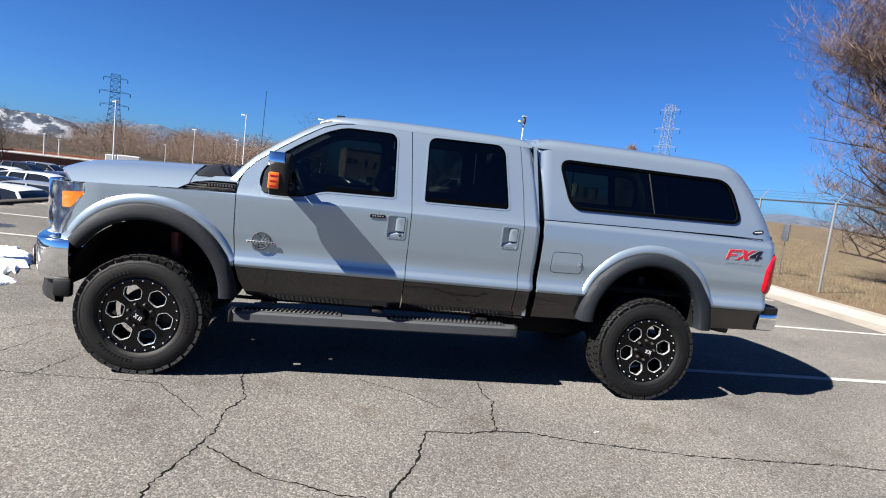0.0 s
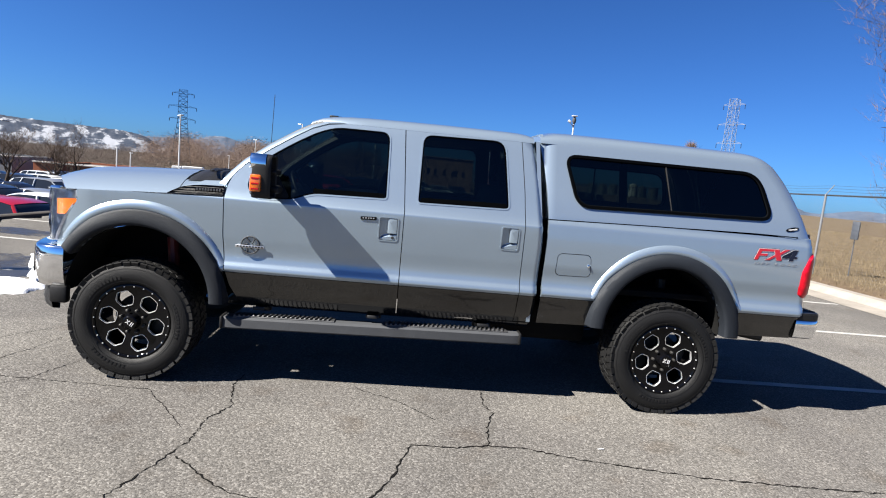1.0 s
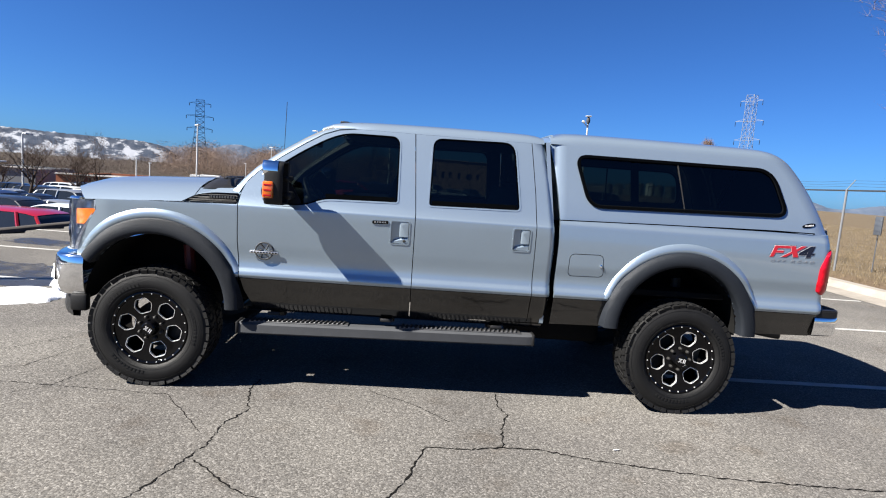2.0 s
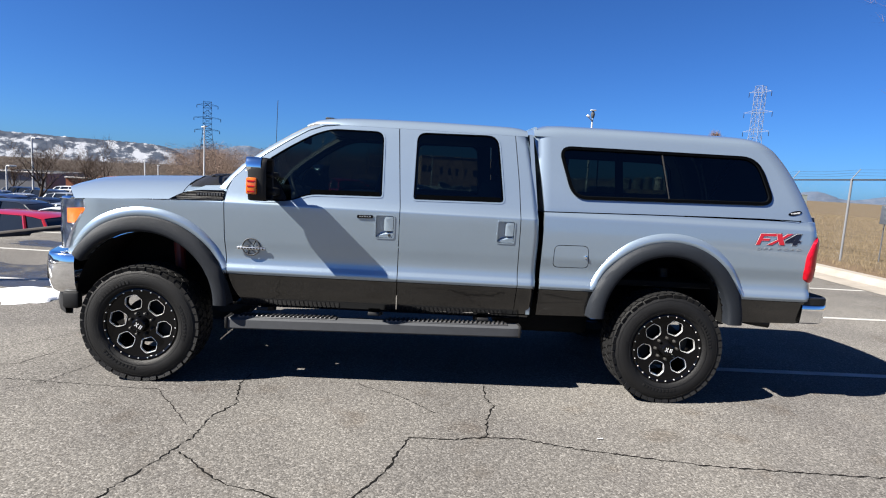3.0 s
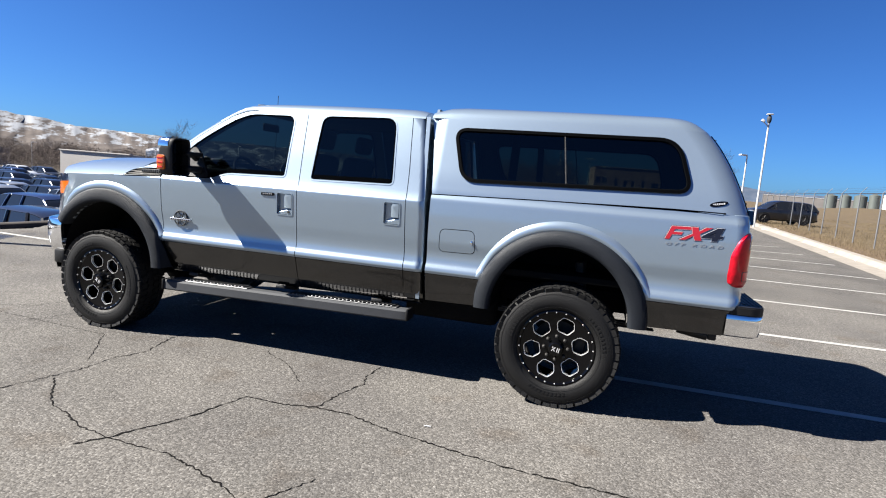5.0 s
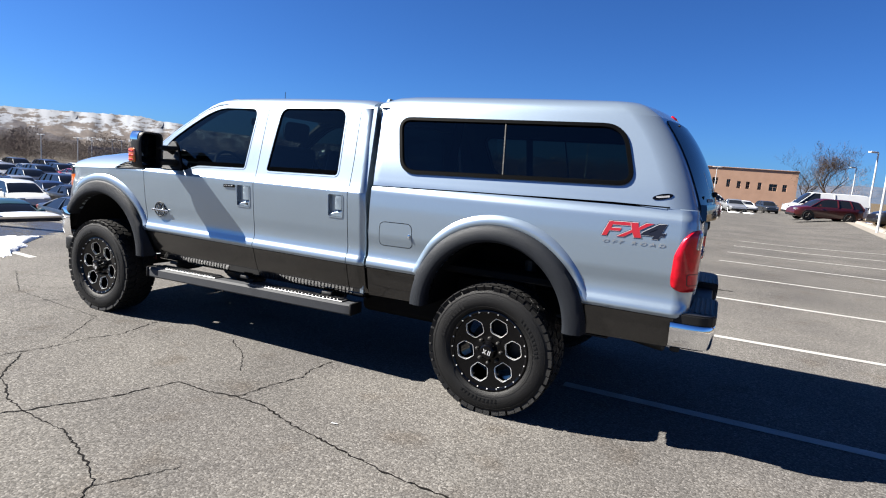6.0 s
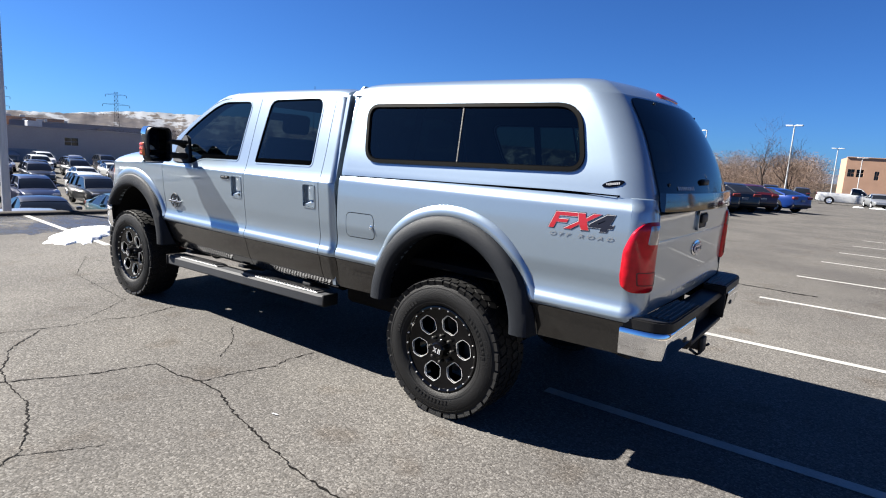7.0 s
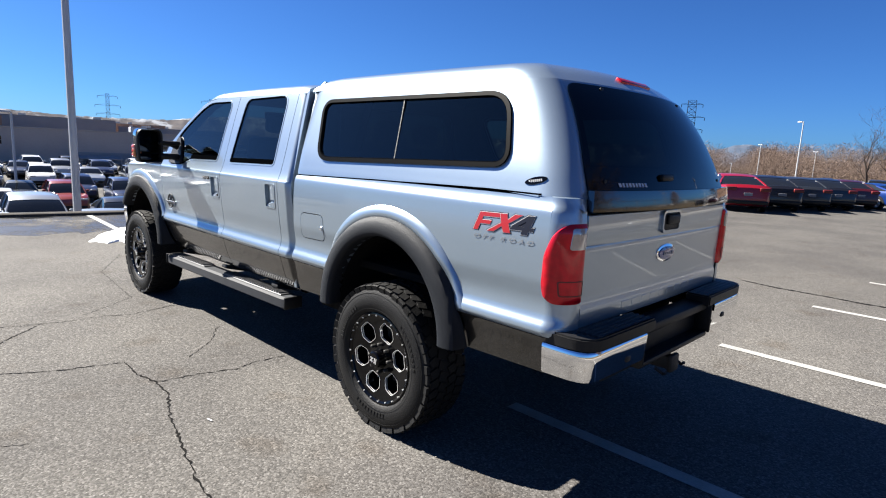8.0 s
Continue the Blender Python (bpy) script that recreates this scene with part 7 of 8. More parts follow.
def building(label, x, y, w, depth, h, turn, wall, windows=(), z=None, trim=PALE, doors=(), units=0):
    """Box building: front wall faces its local -y; windows and doors as (along, height, wide, high)."""
    b = empty("low_building", label, "building")
    bm = bmesh.new()
    holes = [[(u - ww / 2, v - hh / 2), (u + ww / 2, v - hh / 2), (u + ww / 2, v + hh / 2), (u - ww / 2, v + hh / 2)] for u, v, ww, hh in windows]
    panel(bm, [(-w / 2, -1.5), (w / 2, -1.5), (w / 2, h), (-w / 2, h)], holes, lambda u, v: Vector((u, 0, v)), depth=(0, 0.35, 0))
    part("front_wall", bm, wall, b)
    for sx in (-1, 1):
        bm = bmesh.new()
        rbox(bm, (sx * (w / 2 - 0.15), depth / 2 + 0.003, h / 2 - 0.75), (0.3, depth, h + 1.49), 0)
        part("side_wall", bm, wall, b)
    bm = bmesh.new()
    rbox(bm, (0, depth, h / 2 - 0.75), (w, 0.3, h + 1.49), 0)
    part("back_wall", bm, wall, b)
    bm = bmesh.new()
    rbox(bm, (0, depth / 2, h - 0.35), (w - 0.4, depth - 0.3, 0.2), 0)
    part("roof", bm, ROOFING, b)
    bm = bmesh.new()
    rbox(bm, (0, 0.1, h + 0.06), (w + 0.1, 0.5, 0.14), 0.02, 1)
    part("parapet_cap", bm, trim, b)
    for u, v, ww, hh in windows:
        bm = bmesh.new()
        rbox(bm, (u, 0.22, v), (ww, 0.04, hh), 0)
        wi = part("window", bm, CARGLASS, b)
        bm = bmesh.new()
        rbox(bm, (u, 0.18, v), (0.06, 0.05, hh), 0)
        rbox(bm, (u, 0.181, v), (ww, 0.05, 0.06), 0)
        part("window_bar", bm, trim, wi)
    for u, v, ww, hh in doors:
        bm = bmesh.new()
        rbox(bm, (u, -0.03, v), (ww, 0.06, hh), 0.01, 1)
        for k in range(1, 6):
            rbox(bm, (u, -0.065, v - hh / 2 + hh * k / 6), (ww, 0.02, 0.03), 0)
        part("roll_door", bm, ROLLDOOR, b)
    rnd = random.Random(round(x * 7 + y))
    for k in range(units):
        bm = bmesh.new()
        rbox(bm, (rnd.uniform(-w * 0.42, w * 0.42), rnd.uniform(1.5, depth * 0.7), h + 0.35), (rnd.uniform(0.8, 2.2), 1.4, rnd.uniform(0.7, 1.2)), 0.05, 1)
        part("roof_unit", bm, POLE, b)
    b.matrix_world = pose(x, y, land(x, y) if z is None else z, 0, 0, turn)
    return b


building("flat-roofed tan stucco building with small dark windows", 10.6, 131, 17.6, 14, 7.4, 6, TAN, [(-7.9, 4.5, 1.1, 1.4), (-6.5, 4.5, 1.1, 1.4), (-3.9, 4.2, 0.7, 1.6), (-1.9, 4.0, 0.7, 1.5), (-0.2, 4.0, 0.7, 1.5), (2.0, 4.0, 0.7, 1.5), (4.5, 3.9, 1.5, 1.4), (6.6, 3.9, 0.8, 1.4)], trim=TAN, z=-1.0)
building("long beige warehouse with pale roll doors", -84, -15, 106, 34, 5.8, 86, BEIGE, [(24, 4.2, 1.6, 1.0), (44, 4.2, 1.6, 1.0)], trim=BEIGE, doors=((14, 1.2, 9, 3.6), (36, 1.2, 8, 3.6)), units=11, z=-3.8)
building("low brick building with a pale roof edge", -22.9, 59.6, 26, 16, 2.8, 10, BRICK, units=2, z=-3.55)
building("grey block building behind bare trees", -46.8, 64.6, 8.0, 14, 4.2, 12, GREYWALL, [(-2, 1.2, 1.6, 1.8)], z=-4.9)
building("bright white low hall beyond the lower lot", -62.4, 57.4, 11, 2.5, 4.1, 4, PALE, z=-3.0)
building("white distant showroom with a dark sign band", -122, 84, 12, 12, 5.0, 54, PALE, [(0, 3.4, 4, 0.9)], z=-4.5)
for i, (az, d, w, h) in enumerate(((-88, 180, 40, 8.8), (-81, 200, 50, 9.4), (-75, 230, 40, 9.2), (-69, 220, 36, 8.0))):
    x, y = polar(6, -3, az, d)
    building("tan commercial building far beyond the warehouse", x, y, w, 20, h, -az, BEIGE if i % 2 else TAN, units=4, z=-3.6)
x, y = polar(3.6, -5.2, 17.5, 300)
building("long grey warehouse far across the field", x, y, 40, 20, 6, -18, ROOFING, z=-1.5)
x, y = polar(2.456, -5.304, 31.2, 240)
building("pale grey flat-roofed shed across the field", x, y, 10.5, 6, 3.5, -31, ROOFING, z=-0.3, trim=ROOFING, doors=((-3.2, 1.3, 1.0, 2.6), (2.6, 1.3, 1.0, 2.6)))
TANK = mat("green_grey_tank_paint", (0.066, 0.075, 0.070), 0.5, 0.1, 0.15, 0.3)
x, y = polar(2.456, -5.304, 33.55, 240)
building("long dark green storage container across the field", x, y, 8.8, 3, 3.3, -33.5, TANK, z=-0.3, trim=TANK)
for az, rad, tall, white in ((18.6, 1.9, 4.5, 0), (19.6, 1.7, 4.3, 0), (20.6, 1.9, 4.2, 0), (21.5, 1.6, 4.6, 0), (22.4, 1.7, 4.7, 1), (23.2, 1.8, 4.3, 0), (24.2, 1.9, 4.5, 0), (26.6, 1.8, 4.0, 0), (27.6, 1.7, 4.0, 1)):
    x, y = polar(3.6, -5.2, az, 240)
    bm = bmesh.new()
    sweep(bm, [(0, 0, 0), (0, 0, tall), (0, 0, tall + 0.6)], [rad, rad, 0.3], 20)
    t_ = part("storage_tank", bm, PALE if white else TANK, None)
    t_.matrix_world = pose(x, y, land(x, y) - 0.1)
    tagged(t_, "white round storage tank across the field" if white else "grey-green round storage tank across the field", "tank", "storage tanks")

# lean-to and clutter beside the warehouse
bm = bmesh.new()
rbox(bm, (0, 0, 2.3), (5.0, 2.4, 0.12), 0.02, 1, pose(0, 0, 0, 10, 0, 0))
for sx in (-2.3, 0, 2.3):
    rbox(bm, (sx, -1.0, 1.0), (0.12, 0.12, 2.2), 0)
lt = part("lean_to_roof", bm, PALE, None)
lt.matrix_world = pose(-80.5, 20, -3.7, 0, 0, 86)
tagged(lt, "pale lean-to roof on posts against a warehouse", "canopy roof")

SIGNBACK = mat("grey_sign_back", (0.040, 0.046, 0.057), 0.6, 0.2, 0.12, 3)

# ---- chain-link fence along the field ----
WIRE = mat("galvanised_wire", (0.0862, 0.088, 0.0918), 0.4, 0.8, 0.08, 4)
fence = empty("chain_link_fence", "galvanised chain-link fence topped with barbed wire", "fence")
FX = 13.3
ys = [0.9 + 2.98 * i for i in range(-3, 20)]
for i, y in enumerate(ys):
    x = FX + 0.11 * max(0, y - 7)
    z = land(x, y)
    bm = bmesh.new()
    sweep(bm, [(x, y, z - 0.1), (x, y, z + 2.25)], 0.030, 8)
    sweep(bm, [(x, y, z + 2.25), (x + 0.22, y + 0.02, z + 2.52)], 0.012, 6)
    part("fence_post", bm, PALESTEEL, fence)
    if i + 1 < len(ys):
        y2 = ys[i + 1]
        x2 = FX + 0.11 * max(0, y2 - 7)
        z2 = land(x2, y2)
        bm = bmesh.new()
        sweep(bm, [(x, y, z + 2.22), (x2, y2, z2 + 2.22)], 0.022, 6)
        part("top_rail", bm, WIRE, fence)
        bm = bmesh.new()
        for k in range(3):
            o, hh = 0.07 + 0.07 * k, 2.34 + 0.08 * k
            sweep(bm, [(x + o, y, z + hh), ((x + x2) / 2 + o, (y + y2) / 2, (z + z2) / 2 + hh - 0.03), (x2 + o, y2, z2 + hh)], 0.004, 4)
        part("barbed_wire", bm, WIRE, fence)
        bm = bmesh.new()
        H, n_ = 2.2, 26
        step = (y2 - y) / n_
        m_ = round(H / step)
        for k in range(-m_, n_ + 1):
            for sg in (1, -1):
                a = k * step if sg > 0 else (n_ - k) * step
                p0, p1 = [a, 0.04], [a + sg * H, 0.04 + H]
                lo, hi = 0.0, 1.0
                for c_lim in (0.0, y2 - y):
                    t_ = (c_lim - p0[0]) / (p1[0] - p0[0])
                    if (p1[0] > p0[0]) == (c_lim == 0.0):
                        lo = max(lo, t_)
                    else:
                        hi = min(hi, t_)
                if hi - lo < 0.01:
                    continue
                q0 = (x + 0.03, y + p0[0] + (p1[0] - p0[0]) * lo, z + p0[1] + (p1[1] - p0[1]) * lo)
                q1 = (x + 0.03, y + p0[0] + (p1[0] - p0[0]) * hi, z + p0[1] + (p1[1] - p0[1]) * hi)
                d_ = 0.0003
                f = [bm.verts.new((q0[0], q0[1], q0[2] - d_)), bm.verts.new((q1[0], q1[1], q1[2] - d_)), bm.verts.new((q1[0] + d_, q1[1], q1[2] + d_)), bm.verts.new((q0[0] + d_, q0[1], q0[2] + d_))]
                bm.faces.new(f)
        part("wire_mesh", bm, WIRE, fence)
bm = bmesh.new()
rbox(bm, (FX + 1.6, 10.1, land(FX, 10) + 1.32), (0.04, 0.26, 0.52), 0.01)
sweep(bm, [(FX + 1.625, 10.1, -0.2), (FX + 1.625, 10.1, 1.4)], 0.016, 6)
gs = part("field_sign_back", bm, SIGNBACK, None)
tagged(gs, "grey back of a small sign standing in dry grass", "sign")

# ---- dry grass ----
GRASS = mat("dry_grass", (0.128, 0.101, 0.064), 0.9, 0, 0.35, 0.5, col2=(0.088, 0.067, 0.041))
rnd = random.Random(5)
vts, fcs = [], []
for k in range(100000):
    q = rnd.random()
    y = rnd.uniform(-2, 46) if q < 0.5 else rnd.uniform(-2, 75)
    x = 11.7 + 0.085 * max(0, y - 8) + 36 * q**1.9
    if x < 12.6 + 0.085 * max(0, y - 8) and rnd.random() < 0.6:
        continue
    z = land(x, y)
    hgt = rnd.uniform(0.05, 0.17) * (0.6 if x < 12.8 else 1.0) * (1 + 0.6 * noise.noise(Vector((x * 0.3, y * 0.3, 0))))
    a = rnd.uniform(0, 6.28)
    w = rnd.uniform(0.0015, 0.0042) * (1 + x / 30)
    lx, ly = rnd.uniform(-0.07, 0.07), rnd.uniform(-0.07, 0.07)
    n0 = len(vts)
    vts += [(x - w * math.cos(a), y - w * math.sin(a), z), (x + w * math.cos(a), y + w * math.sin(a), z), (x + lx, y + ly, z + hgt)]
    fcs.append((n0, n0 + 1, n0 + 2))
me = bpy.data.meshes.new("dry_grass")
me.from_pydata(vts, [], fcs)
me.materials.append(GRASS)
tagged(new("dry_grass", me), "dry straw-coloured grass over the field", "grass", kind="stuff")
# litter of snow and leaves along the kerb
for i, (x, y, s_) in enumerate(((11.55, 7.4, 0.22), (11.7, 9.0, 0.14), (11.5, 11.2, 0.3), (11.8, 14.5, 0.25), (12.0, 17.0, 0.3), (12.9, 24.0, 0.35), (13.3, 30.0, 0.5))):
    pts = [(x - s_, y - s_ * 0.5), (x + s_ * 0.6, y - s_ * 0.8), (x + s_, y + s_ * 0.9), (x - s_ * 0.7, y + s_)]
    tagged(patch("snow_patch", pts, 0.06 + s_ * 0.15, SNOW, 0.01, 40 + i), "small dirty snow remnant on bare soil", "snow", "snow remnants")
for i, (x, y, s_) in enumerate(((5.4, 63.0, 0.5), (6.9, 64.0, 0.7), (8.4, 65.5, 0.6), (14.6, 45.6, 0.9))):
    pts = [(x - s_, y - s_ * 0.5), (x + s_ * 0.6, y - s_ * 0.8), (x + s_, y + s_ * 0.9), (x - s_ * 0.7, y + s_)]
    tagged(patch("snow_patch", pts, 0.12, SNOW, 0.0, 60 + i), "ploughed snow remnant on the far asphalt", "snow", "snow remnants")

# ---- bare trees ----
BARK = mat("bare_bark", (0.038, 0.029, 0.0245), 0.9, 0, 0.3, 3, bump=0.3, bump_scale=40)
TWIG = mat("bare_twigs", (0.072, 0.051, 0.039), 0.9, 0, 0.3, 1.5, col2=(0.043, 0.030, 0.024))
TWIG3 = mat("reddish_twigs", (0.125, 0.090, 0.076), 0.9, 0, 0.3, 1.5, col2=(0.085, 0.058, 0.048))
TWIG4 = mat("dull_brown_twigs", (0.115, 0.094, 0.082), 0.9, 0, 0.35, 0.12, col2=(0.072, 0.058, 0.051))
TWIG2 = mat("tan_twigs", (0.165, 0.120, 0.094), 0.9, 0, 0.35, 0.12, col2=(0.098, 0.071, 0.058))


def bare_tree(label, x, y, h, seed, spread=0.6, up=0.35, twigs=1.0, lean=(0, 0), trunk=0.16, levels=4, tmat=None, kids=(4, 6), fork=0.22, bark=None, egg=None, boughs=None, thin=0.006):
    """Trunk and limbs as tapered tubes; the finest twigs as thin slivers."""
    r = random.Random(seed)
    t = empty("bare_tree", label, "tree", "bare trees")
    limbs, fine, fcs2 = bmesh.new(), [], []

    def grow(p, d, length, rad, lev):
        pts, rs = [p.copy()], [rad]
        k = 5 if lev < 2 else 4
        q = p.copy()
        dd = d.copy()
        for i in range(k):
            dd = (dd + Vector((r.uniform(-1, 1), r.uniform(-1, 1), r.uniform(-0.5, 0.9) * up)) * (0.16 + 0.05 * lev)).normalized()
            q = q + dd * length / k
            pts.append(q.copy())
            rs.append(rad * (1 - 0.62 * (i + 1) / k))
        if lev < levels:
            sweep(limbs, pts, rs, max(3, 8 - lev * 2), False)
            n_ = r.randint(*kids) + (2 if lev == 0 else 0)
            for j in range(n_):
                f = fork + (1 - fork) * (j + r.random()) / n_ if lev == 0 else 0.25 + 0.75 * (j + r.random()) / n_
                i0 = min(k - 1, int(f * k))
                b = pts[i0].lerp(pts[i0 + 1], f * k - i0) if f < 1 else pts[-1]
                a = r.uniform(0, 6.28)
                side_ = Vector((math.cos(a), math.sin(a), r.uniform(-0.1, 0.5)))
                nd = (dd * (0.55) + side_ * (spread + 0.1 * lev) + Vector((0, 0, up * 0.4))).normalized()
                grow(b, nd, length * r.uniform(0.5, 0.78), max(0.006, rs[i0] * 0.55), lev + 1)
        else:
            for j in range(int(3 * twigs)):
                i0 = r.randrange(k)
                a = Vector((r.uniform(-1, 1), r.uniform(-1, 1), r.uniform(-0.3, 1.0)))
                e = pts[i0 + 1] + (dd * 0.7 + a * 0.6).normalized() * length * r.uniform(0.4, 0.9)
                w = Vector((r.uniform(-1, 1), r.uniform(-1, 1), 0)).normalized() * thin * max(1, h / 7)
                n0 = len(fine)
                fine.extend([pts[i0 + 1] - w, pts[i0 + 1] + w, e])
                fcs2.append((n0, n0 + 1, n0 + 2))
            w = Vector((1.33, 0.67, 0)) * thin * max(1, h / 7)
            for a_, b_ in zip(pts, pts[1:]):
                n0 = len(fine)
                fine.extend([a_ - w, a_ + w, b_ + w * 0.6, b_ - w * 0.6])
                fcs2.append((n0, n0 + 1, n0 + 2, n0 + 3))

    grow(Vector((0, 0, -0.15)), Vector((lean[0], lean[1], 1)).normalized(), h * 0.55, trunk, 0)
    if boughs:
        for j in range(boughs[0]):
            a = 2.4 * j + r.uniform(-0.4, 0.4)
            zb = boughs[1] + (boughs[2] - boughs[1]) * (j + r.random()) / boughs[0]
            grow(Vector((0, 0, zb)), Vector((math.cos(a), math.sin(a), r.uniform(-0.05, 0.35))).normalized(), boughs[3] * r.uniform(0.7, 1.1), trunk * 0.30, 2)
    if egg:
        for j in range(egg[2]):
            q = r.random() ** 0.85
            a, rr = r.uniform(0, 6.28), egg[1] * math.sin(math.pi * (0.12 + 0.86 * q)) ** 0.8 * math.sqrt(r.random())
            p = Vector((rr * math.cos(a), rr * math.sin(a), egg[0] * (0.12 + 0.82 * q)))
            e = p + Vector((math.cos(a) * r.uniform(-0.05, 0.35), math.sin(a) * r.uniform(-0.05, 0.35), r.uniform(0.3, 0.9)))
            w = Vector((r.uniform(-1, 1), r.uniform(-1, 1), 0)).normalized() * 0.008
            n0 = len(fine)
            fine.extend([p - w, p + w, e])
            fcs2.append((n0, n0 + 1, n0 + 2))
    part("trunk", limbs, bark or BARK, t)
    me = bpy.data.meshes.new("twig_crown")
    me.from_pydata([tuple(v) for v in fine], [], fcs2)
    me.materials.append(tmat or TWIG)
    tw = new("twig_crown", me)
    tw.parent = t
    t.matrix_world = pose(x, y, land(x, y))
    return t


bare_tree("large bare cottonwood with reddish twigs behind the fence", 19.1, 9.1, 11.5, 2, 0.75, 0.25, 5.0, trunk=0.26, levels=5, kids=(4, 6), fork=0.12, tmat=TWIG3, boughs=(34, 0.3, 6.5, 2.4), thin=0.0026)
bare_tree("narrow bare tree with dense reddish twigs in the field", 30.6, 50.7, 5.6, 8, 0.2, 0.95, 1.0, trunk=0.10, levels=3, kids=(5, 7), fork=0.06, tmat=TWIG3, bark=TWIG, egg=(7.6, 1.7, 11000))
for x0, y0, az, d, h, sd, lab in ((3.3, -5.2, -40.0, 62, 7.1, 21, 'bare spreading tree beside the lower lot'), (2.0, -5.2, -33.0, 52, 5.6, 22, 'bare spreading tree beside a brick building'), (2.0, -5.2, -28.3, 64, 5.4, 23, 'bare spreading tree beside a brick building'), (3.6, -5.2, -35.7, 78, 4.2, 24, 'bare spreading tree beside the lower lot'), (5.0, -4.6, 8.4, 78, 7.6, 25, 'bare spreading tree with forked limbs near a van'), (5.0, -4.6, 6.4, 82, 6.6, 26, 'bare spreading tree with forked limbs near a van'), (6.4, -3.1, -8.0, 70, 6.8, 27, 'bare spreading tree behind parked cars'), (6.2, -3.4, -5.6, 74, 5.6, 28, 'bare spreading tree behind parked cars'), (3.6, -5.2, -44.8, 58, 3.2, 29, 'bare spreading tree beside the lower lot'), (1.8, -5.2, -29.4, 58, 4.4, 30, 'bare spreading tree beside the lower lot')):
    x, y = polar(x0, y0, az, d)
    bare_tree(lab, x, y, h, sd, 0.62, 0.45, 2.0, trunk=0.16, levels=4 if h < 6.9 else 5, kids=(3, 5), fork=0.35, thin=0.0045)


# ---- distant woods: a tangle of bare crowns ----
def woods(name, label, x0, y0, az0, az1, d0, d1, top, count, seed, tmat, fat=1.0):
    r = random.Random(seed)
    v, f = [], []
    for i in range(count):
        az, d = r.uniform(az0, az1), r.uniform(d0, d1)
        x, y = polar(x0, y0, az, d)
        z = land(x, y)
        dip = 1 - 0.5 * max(0.0, 1 - abs(az + 17.0) / 2.6) if top > 2 else 1.0
        swell = 0.82 * dip + 0.36 * noise.noise(Vector((az * 0.55, seed, d * 0.01)))
        H = (1.7 - z + d * math.tan(radians(top))) * r.uniform(0.45, 1.0) * swell
        R = H * r.uniform(0.35, 0.6)
        for k in range(480):
            a, b = r.uniform(0, 6.28), r.uniform(0.05, 1.0) ** 0.8
            rr = R * math.sqrt(max(0, 1 - (1.7 * b - 0.8) ** 2)) * math.sqrt(r.random())
            p = Vector((x + rr * math.cos(a), y + rr * math.sin(a), z + H * b))
            out = Vector((math.cos(a) * r.uniform(-0.3, 1.1), math.sin(a) * r.uniform(-0.3, 1.1), r.uniform(-0.2, 0.8)))
            e = p + out * H * r.uniform(0.05, 0.13)
            w = Vector((r.uniform(-1, 1), r.uniform(-1, 1), r.uniform(-1, 1))) * H * fat * r.uniform(0.0011, 0.0036)
            n0 = len(v)
            v += [tuple(p - w), tuple(p + w), tuple(e)]
            f.append((n0, n0 + 1, n0 + 2))
        n0 = len(v)
        w = Vector((0.05, 0.05, 0)) * H * 0.05
        v += [(x - w.x, y - w.y, z - 1), (x + w.x, y + w.y, z - 1), (x, y, z + H * 0.8)]
        f.append((n0, n0 + 1, n0 + 2))
    me = bpy.data.meshes.new(name)
    me.from_pydata(v, [], f)
    me.materials.append(tmat)
    tagged(new(name, me), label, "woods", kind="stuff")


woods("far_woods", "tan belt of bare trees beyond the lots", 1.3, -5.3, -23, -2, 190, 280, 2.3, 430, 1, TWIG2, 1.7)
woods("far_woods", "brown belt of bare trees beyond the lower lot", 2.0, -5.2, -50, -21, 150, 300, 0.3, 480, 2, TWIG4, 2.2)
woods("far_woods", "tan belt of bare trees behind parked cars", 6.4, -3.1, -22, -4, 150, 230, 2.6, 430, 3, TWIG2, 1.5)
woods("far_woods", "brown belt of bare trees beyond the warehouse", 6, -4, -92, -46, 300, 460, 0.6, 430, 4, TWIG)
woods("far_woods", "brown belt of brush and trees beyond the lower lot", 4.5, -4.9, -68, -40, 125, 200, 0.85, 520, 31, TWIG4, 3.2)
woods("bare_thicket", "brown thicket of bare stems behind the fence", 1.3, -5.3, 46.5, 62, 23, 36, 3.0, 16, 15, TWIG)
woods("far_woods", "bare thicket behind the fence", 1.3, -5.3, 41, 60, 40, 70, 1.8, 80, 5, TWIG)
woods("far_woods", "pale willow crowns behind a van", 5.0, -4.6, 6.0, 10.0, 95, 110, 2.9, 18, 6, TWIG2)


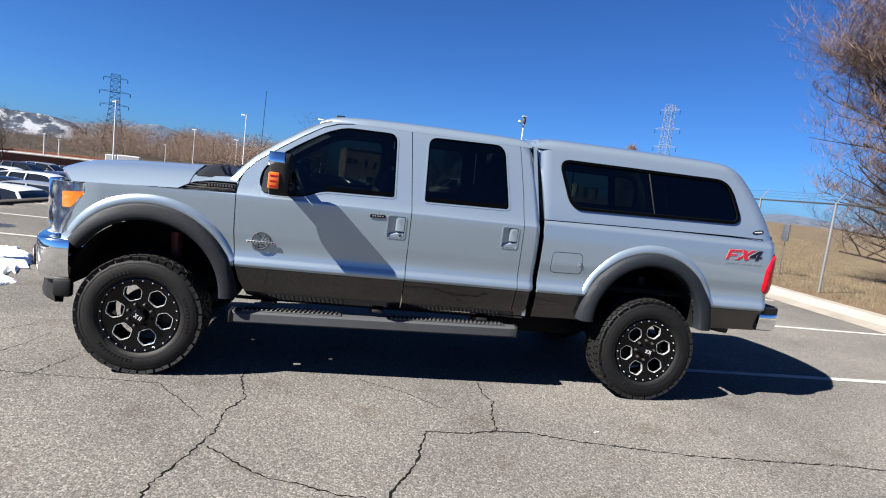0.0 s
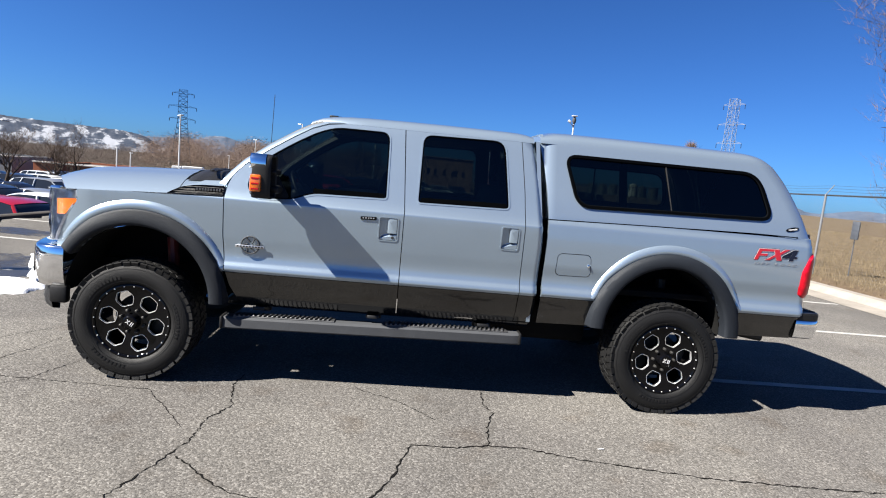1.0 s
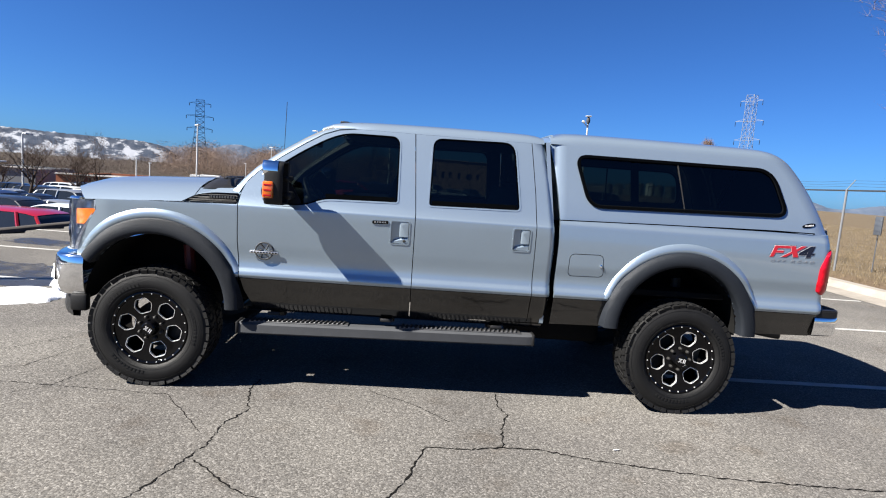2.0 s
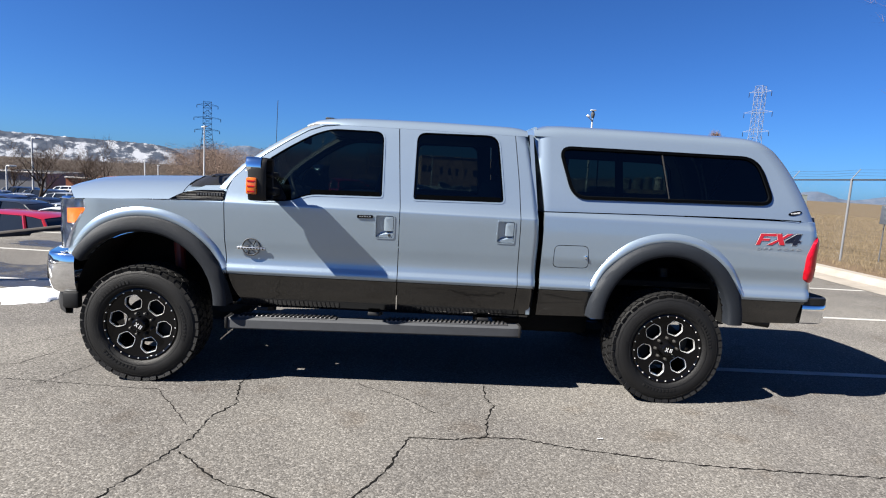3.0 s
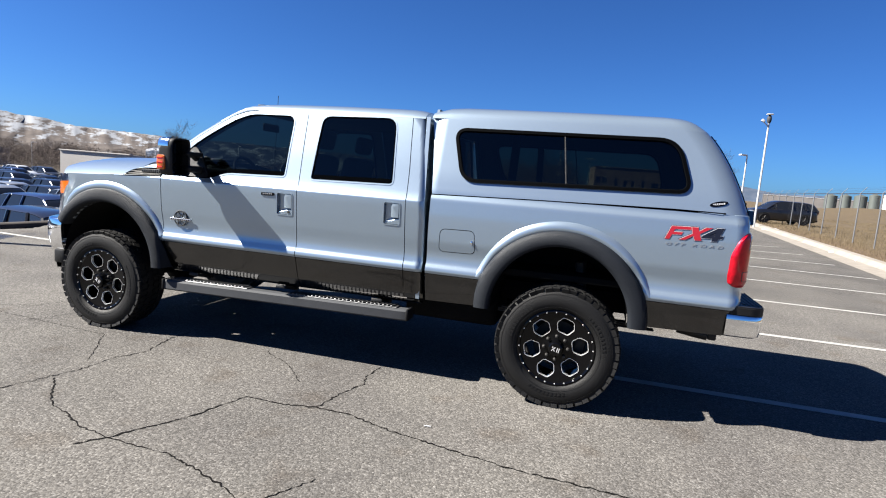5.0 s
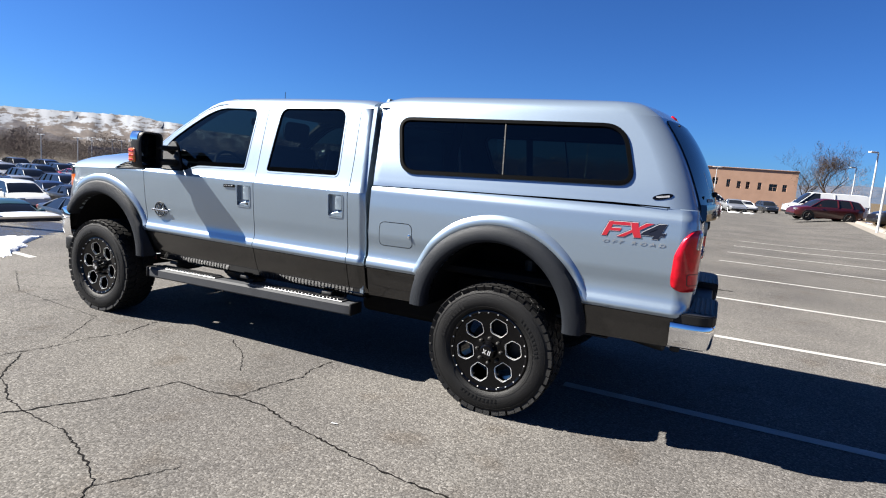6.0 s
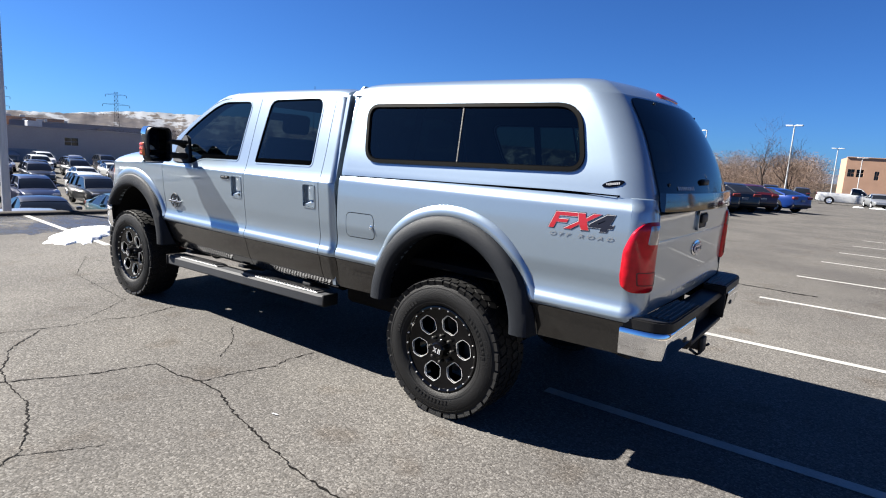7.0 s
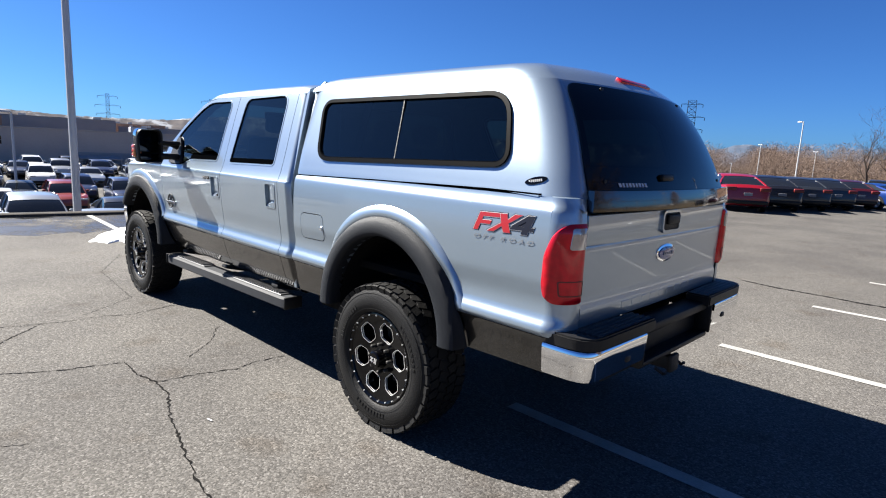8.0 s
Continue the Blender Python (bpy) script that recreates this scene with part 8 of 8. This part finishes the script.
# ---- mountains ----
def mountain_material(name, dark, mid, snow_amt, haze, fine=1.0, low=-0.10, top=0.07):
    m = bpy.data.materials.new(name)
    m.use_nodes = True
    n, l = m.node_tree.nodes, m.node_tree.links
    p = n["Principled BSDF"]
    p.inputs["Roughness"].default_value = 0.95
    p.inputs["Specular IOR Level"].default_value = 0.0
    tc = n.new("ShaderNodeTexCoord")
    a = n.new("ShaderNodeTexNoise")
    a.inputs["Scale"].default_value, a.inputs["Detail"].default_value, a.inputs["Roughness"].default_value = 0.010 * fine, 8, 0.66
    b = n.new("ShaderNodeTexNoise")
    b.inputs["Scale"].default_value, b.inputs["Detail"].default_value, b.inputs["Roughness"].default_value = 0.03, 6, 0.7
    sep = n.new("ShaderNodeSeparateXYZ")
    l.new(tc.outputs["Object"], sep.inputs[0])
    bearing = n.new("ShaderNodeMath")
    bearing.operation = "ARCTAN2"
    l.new(sep.outputs["X"], bearing.inputs[0])
    l.new(sep.outputs["Y"], bearing.inputs[1])
    along = n.new("ShaderNodeMath")
    along.operation = "MULTIPLY"
    l.new(bearing.outputs[0], along.inputs[0])
    along.inputs[1].default_value = 2400
    up = n.new("ShaderNodeMath")
    up.operation = "MULTIPLY"
    l.new(sep.outputs["Z"], up.inputs[0])
    up.inputs[1].default_value = 2.1
    mp = n.new("ShaderNodeCombineXYZ")
    l.new(along.outputs[0], mp.inputs["X"])
    l.new(up.outputs[0], mp.inputs["Z"])
    l.new(mp.outputs["Vector"], a.inputs["Vector"])
    l.new(mp.outputs["Vector"], b.inputs["Vector"])
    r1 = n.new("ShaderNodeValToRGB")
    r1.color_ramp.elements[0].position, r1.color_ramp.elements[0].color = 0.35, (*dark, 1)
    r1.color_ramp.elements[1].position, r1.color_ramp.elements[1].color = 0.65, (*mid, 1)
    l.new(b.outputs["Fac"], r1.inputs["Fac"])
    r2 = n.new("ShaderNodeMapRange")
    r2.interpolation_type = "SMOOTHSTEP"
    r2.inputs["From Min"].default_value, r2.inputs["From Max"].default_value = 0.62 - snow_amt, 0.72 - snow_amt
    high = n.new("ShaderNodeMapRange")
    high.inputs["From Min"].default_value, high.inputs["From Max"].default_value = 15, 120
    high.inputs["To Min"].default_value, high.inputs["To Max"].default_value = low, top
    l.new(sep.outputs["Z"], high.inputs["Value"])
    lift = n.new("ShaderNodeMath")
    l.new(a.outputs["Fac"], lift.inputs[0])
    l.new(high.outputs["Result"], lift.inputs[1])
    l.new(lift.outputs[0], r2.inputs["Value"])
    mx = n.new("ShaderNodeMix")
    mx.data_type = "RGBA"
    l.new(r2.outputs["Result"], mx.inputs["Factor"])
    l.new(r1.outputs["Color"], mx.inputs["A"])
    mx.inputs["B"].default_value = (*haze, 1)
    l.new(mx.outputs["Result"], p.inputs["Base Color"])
    return m


def range_(name, label, prof, dist, depth, material, seed, rough=1.0, foot=-0.6):
    """A ridge seen from the lot: prof gives (azimuth, elevation) of its crest."""
    f = curve_of(prof)
    bm = bmesh.new()
    rows = []
    for az in steps(prof[0][0], prof[-1][0], 0.22):
        x, y = math.sin(radians(az)), math.cos(radians(az))
        crest = f(az)
        row = []
        for k in range(11):
            q = k / 10
            d = dist - depth * (1 - q)
            el = foot + (crest - foot) * q ** 1.15
            n_ = noise.fractal(Vector((az * 0.9, q * 2.2, seed)), 0.9, 2.1, 5)
            n2 = noise.fractal(Vector((az * 3.1, q * 3.0, seed + 9)), 0.9, 2.1, 4)
            row.append((3 + x * (d + 60 * n_ * rough), -4 + y * (d + 60 * n_ * rough), 1.7 + d * math.tan(radians(el)) + (dist / 2400) * rough * ((5.5 * n_ + 2.2 * n2) * math.sin(math.pi * min(1, q * 0.93 + 0.05)) + 2.6 * n2 * q * q)))
        rows.append(row)
    grid(bm, rows)
    bmesh.ops.recalc_face_normals(bm, faces=list(bm.faces))
    ob = part(name, bm, material, None, sharp=75)
    tagged(ob, label, "mountains", kind="structure")


# Distance haze is put into these colours as a blue-grey tint.
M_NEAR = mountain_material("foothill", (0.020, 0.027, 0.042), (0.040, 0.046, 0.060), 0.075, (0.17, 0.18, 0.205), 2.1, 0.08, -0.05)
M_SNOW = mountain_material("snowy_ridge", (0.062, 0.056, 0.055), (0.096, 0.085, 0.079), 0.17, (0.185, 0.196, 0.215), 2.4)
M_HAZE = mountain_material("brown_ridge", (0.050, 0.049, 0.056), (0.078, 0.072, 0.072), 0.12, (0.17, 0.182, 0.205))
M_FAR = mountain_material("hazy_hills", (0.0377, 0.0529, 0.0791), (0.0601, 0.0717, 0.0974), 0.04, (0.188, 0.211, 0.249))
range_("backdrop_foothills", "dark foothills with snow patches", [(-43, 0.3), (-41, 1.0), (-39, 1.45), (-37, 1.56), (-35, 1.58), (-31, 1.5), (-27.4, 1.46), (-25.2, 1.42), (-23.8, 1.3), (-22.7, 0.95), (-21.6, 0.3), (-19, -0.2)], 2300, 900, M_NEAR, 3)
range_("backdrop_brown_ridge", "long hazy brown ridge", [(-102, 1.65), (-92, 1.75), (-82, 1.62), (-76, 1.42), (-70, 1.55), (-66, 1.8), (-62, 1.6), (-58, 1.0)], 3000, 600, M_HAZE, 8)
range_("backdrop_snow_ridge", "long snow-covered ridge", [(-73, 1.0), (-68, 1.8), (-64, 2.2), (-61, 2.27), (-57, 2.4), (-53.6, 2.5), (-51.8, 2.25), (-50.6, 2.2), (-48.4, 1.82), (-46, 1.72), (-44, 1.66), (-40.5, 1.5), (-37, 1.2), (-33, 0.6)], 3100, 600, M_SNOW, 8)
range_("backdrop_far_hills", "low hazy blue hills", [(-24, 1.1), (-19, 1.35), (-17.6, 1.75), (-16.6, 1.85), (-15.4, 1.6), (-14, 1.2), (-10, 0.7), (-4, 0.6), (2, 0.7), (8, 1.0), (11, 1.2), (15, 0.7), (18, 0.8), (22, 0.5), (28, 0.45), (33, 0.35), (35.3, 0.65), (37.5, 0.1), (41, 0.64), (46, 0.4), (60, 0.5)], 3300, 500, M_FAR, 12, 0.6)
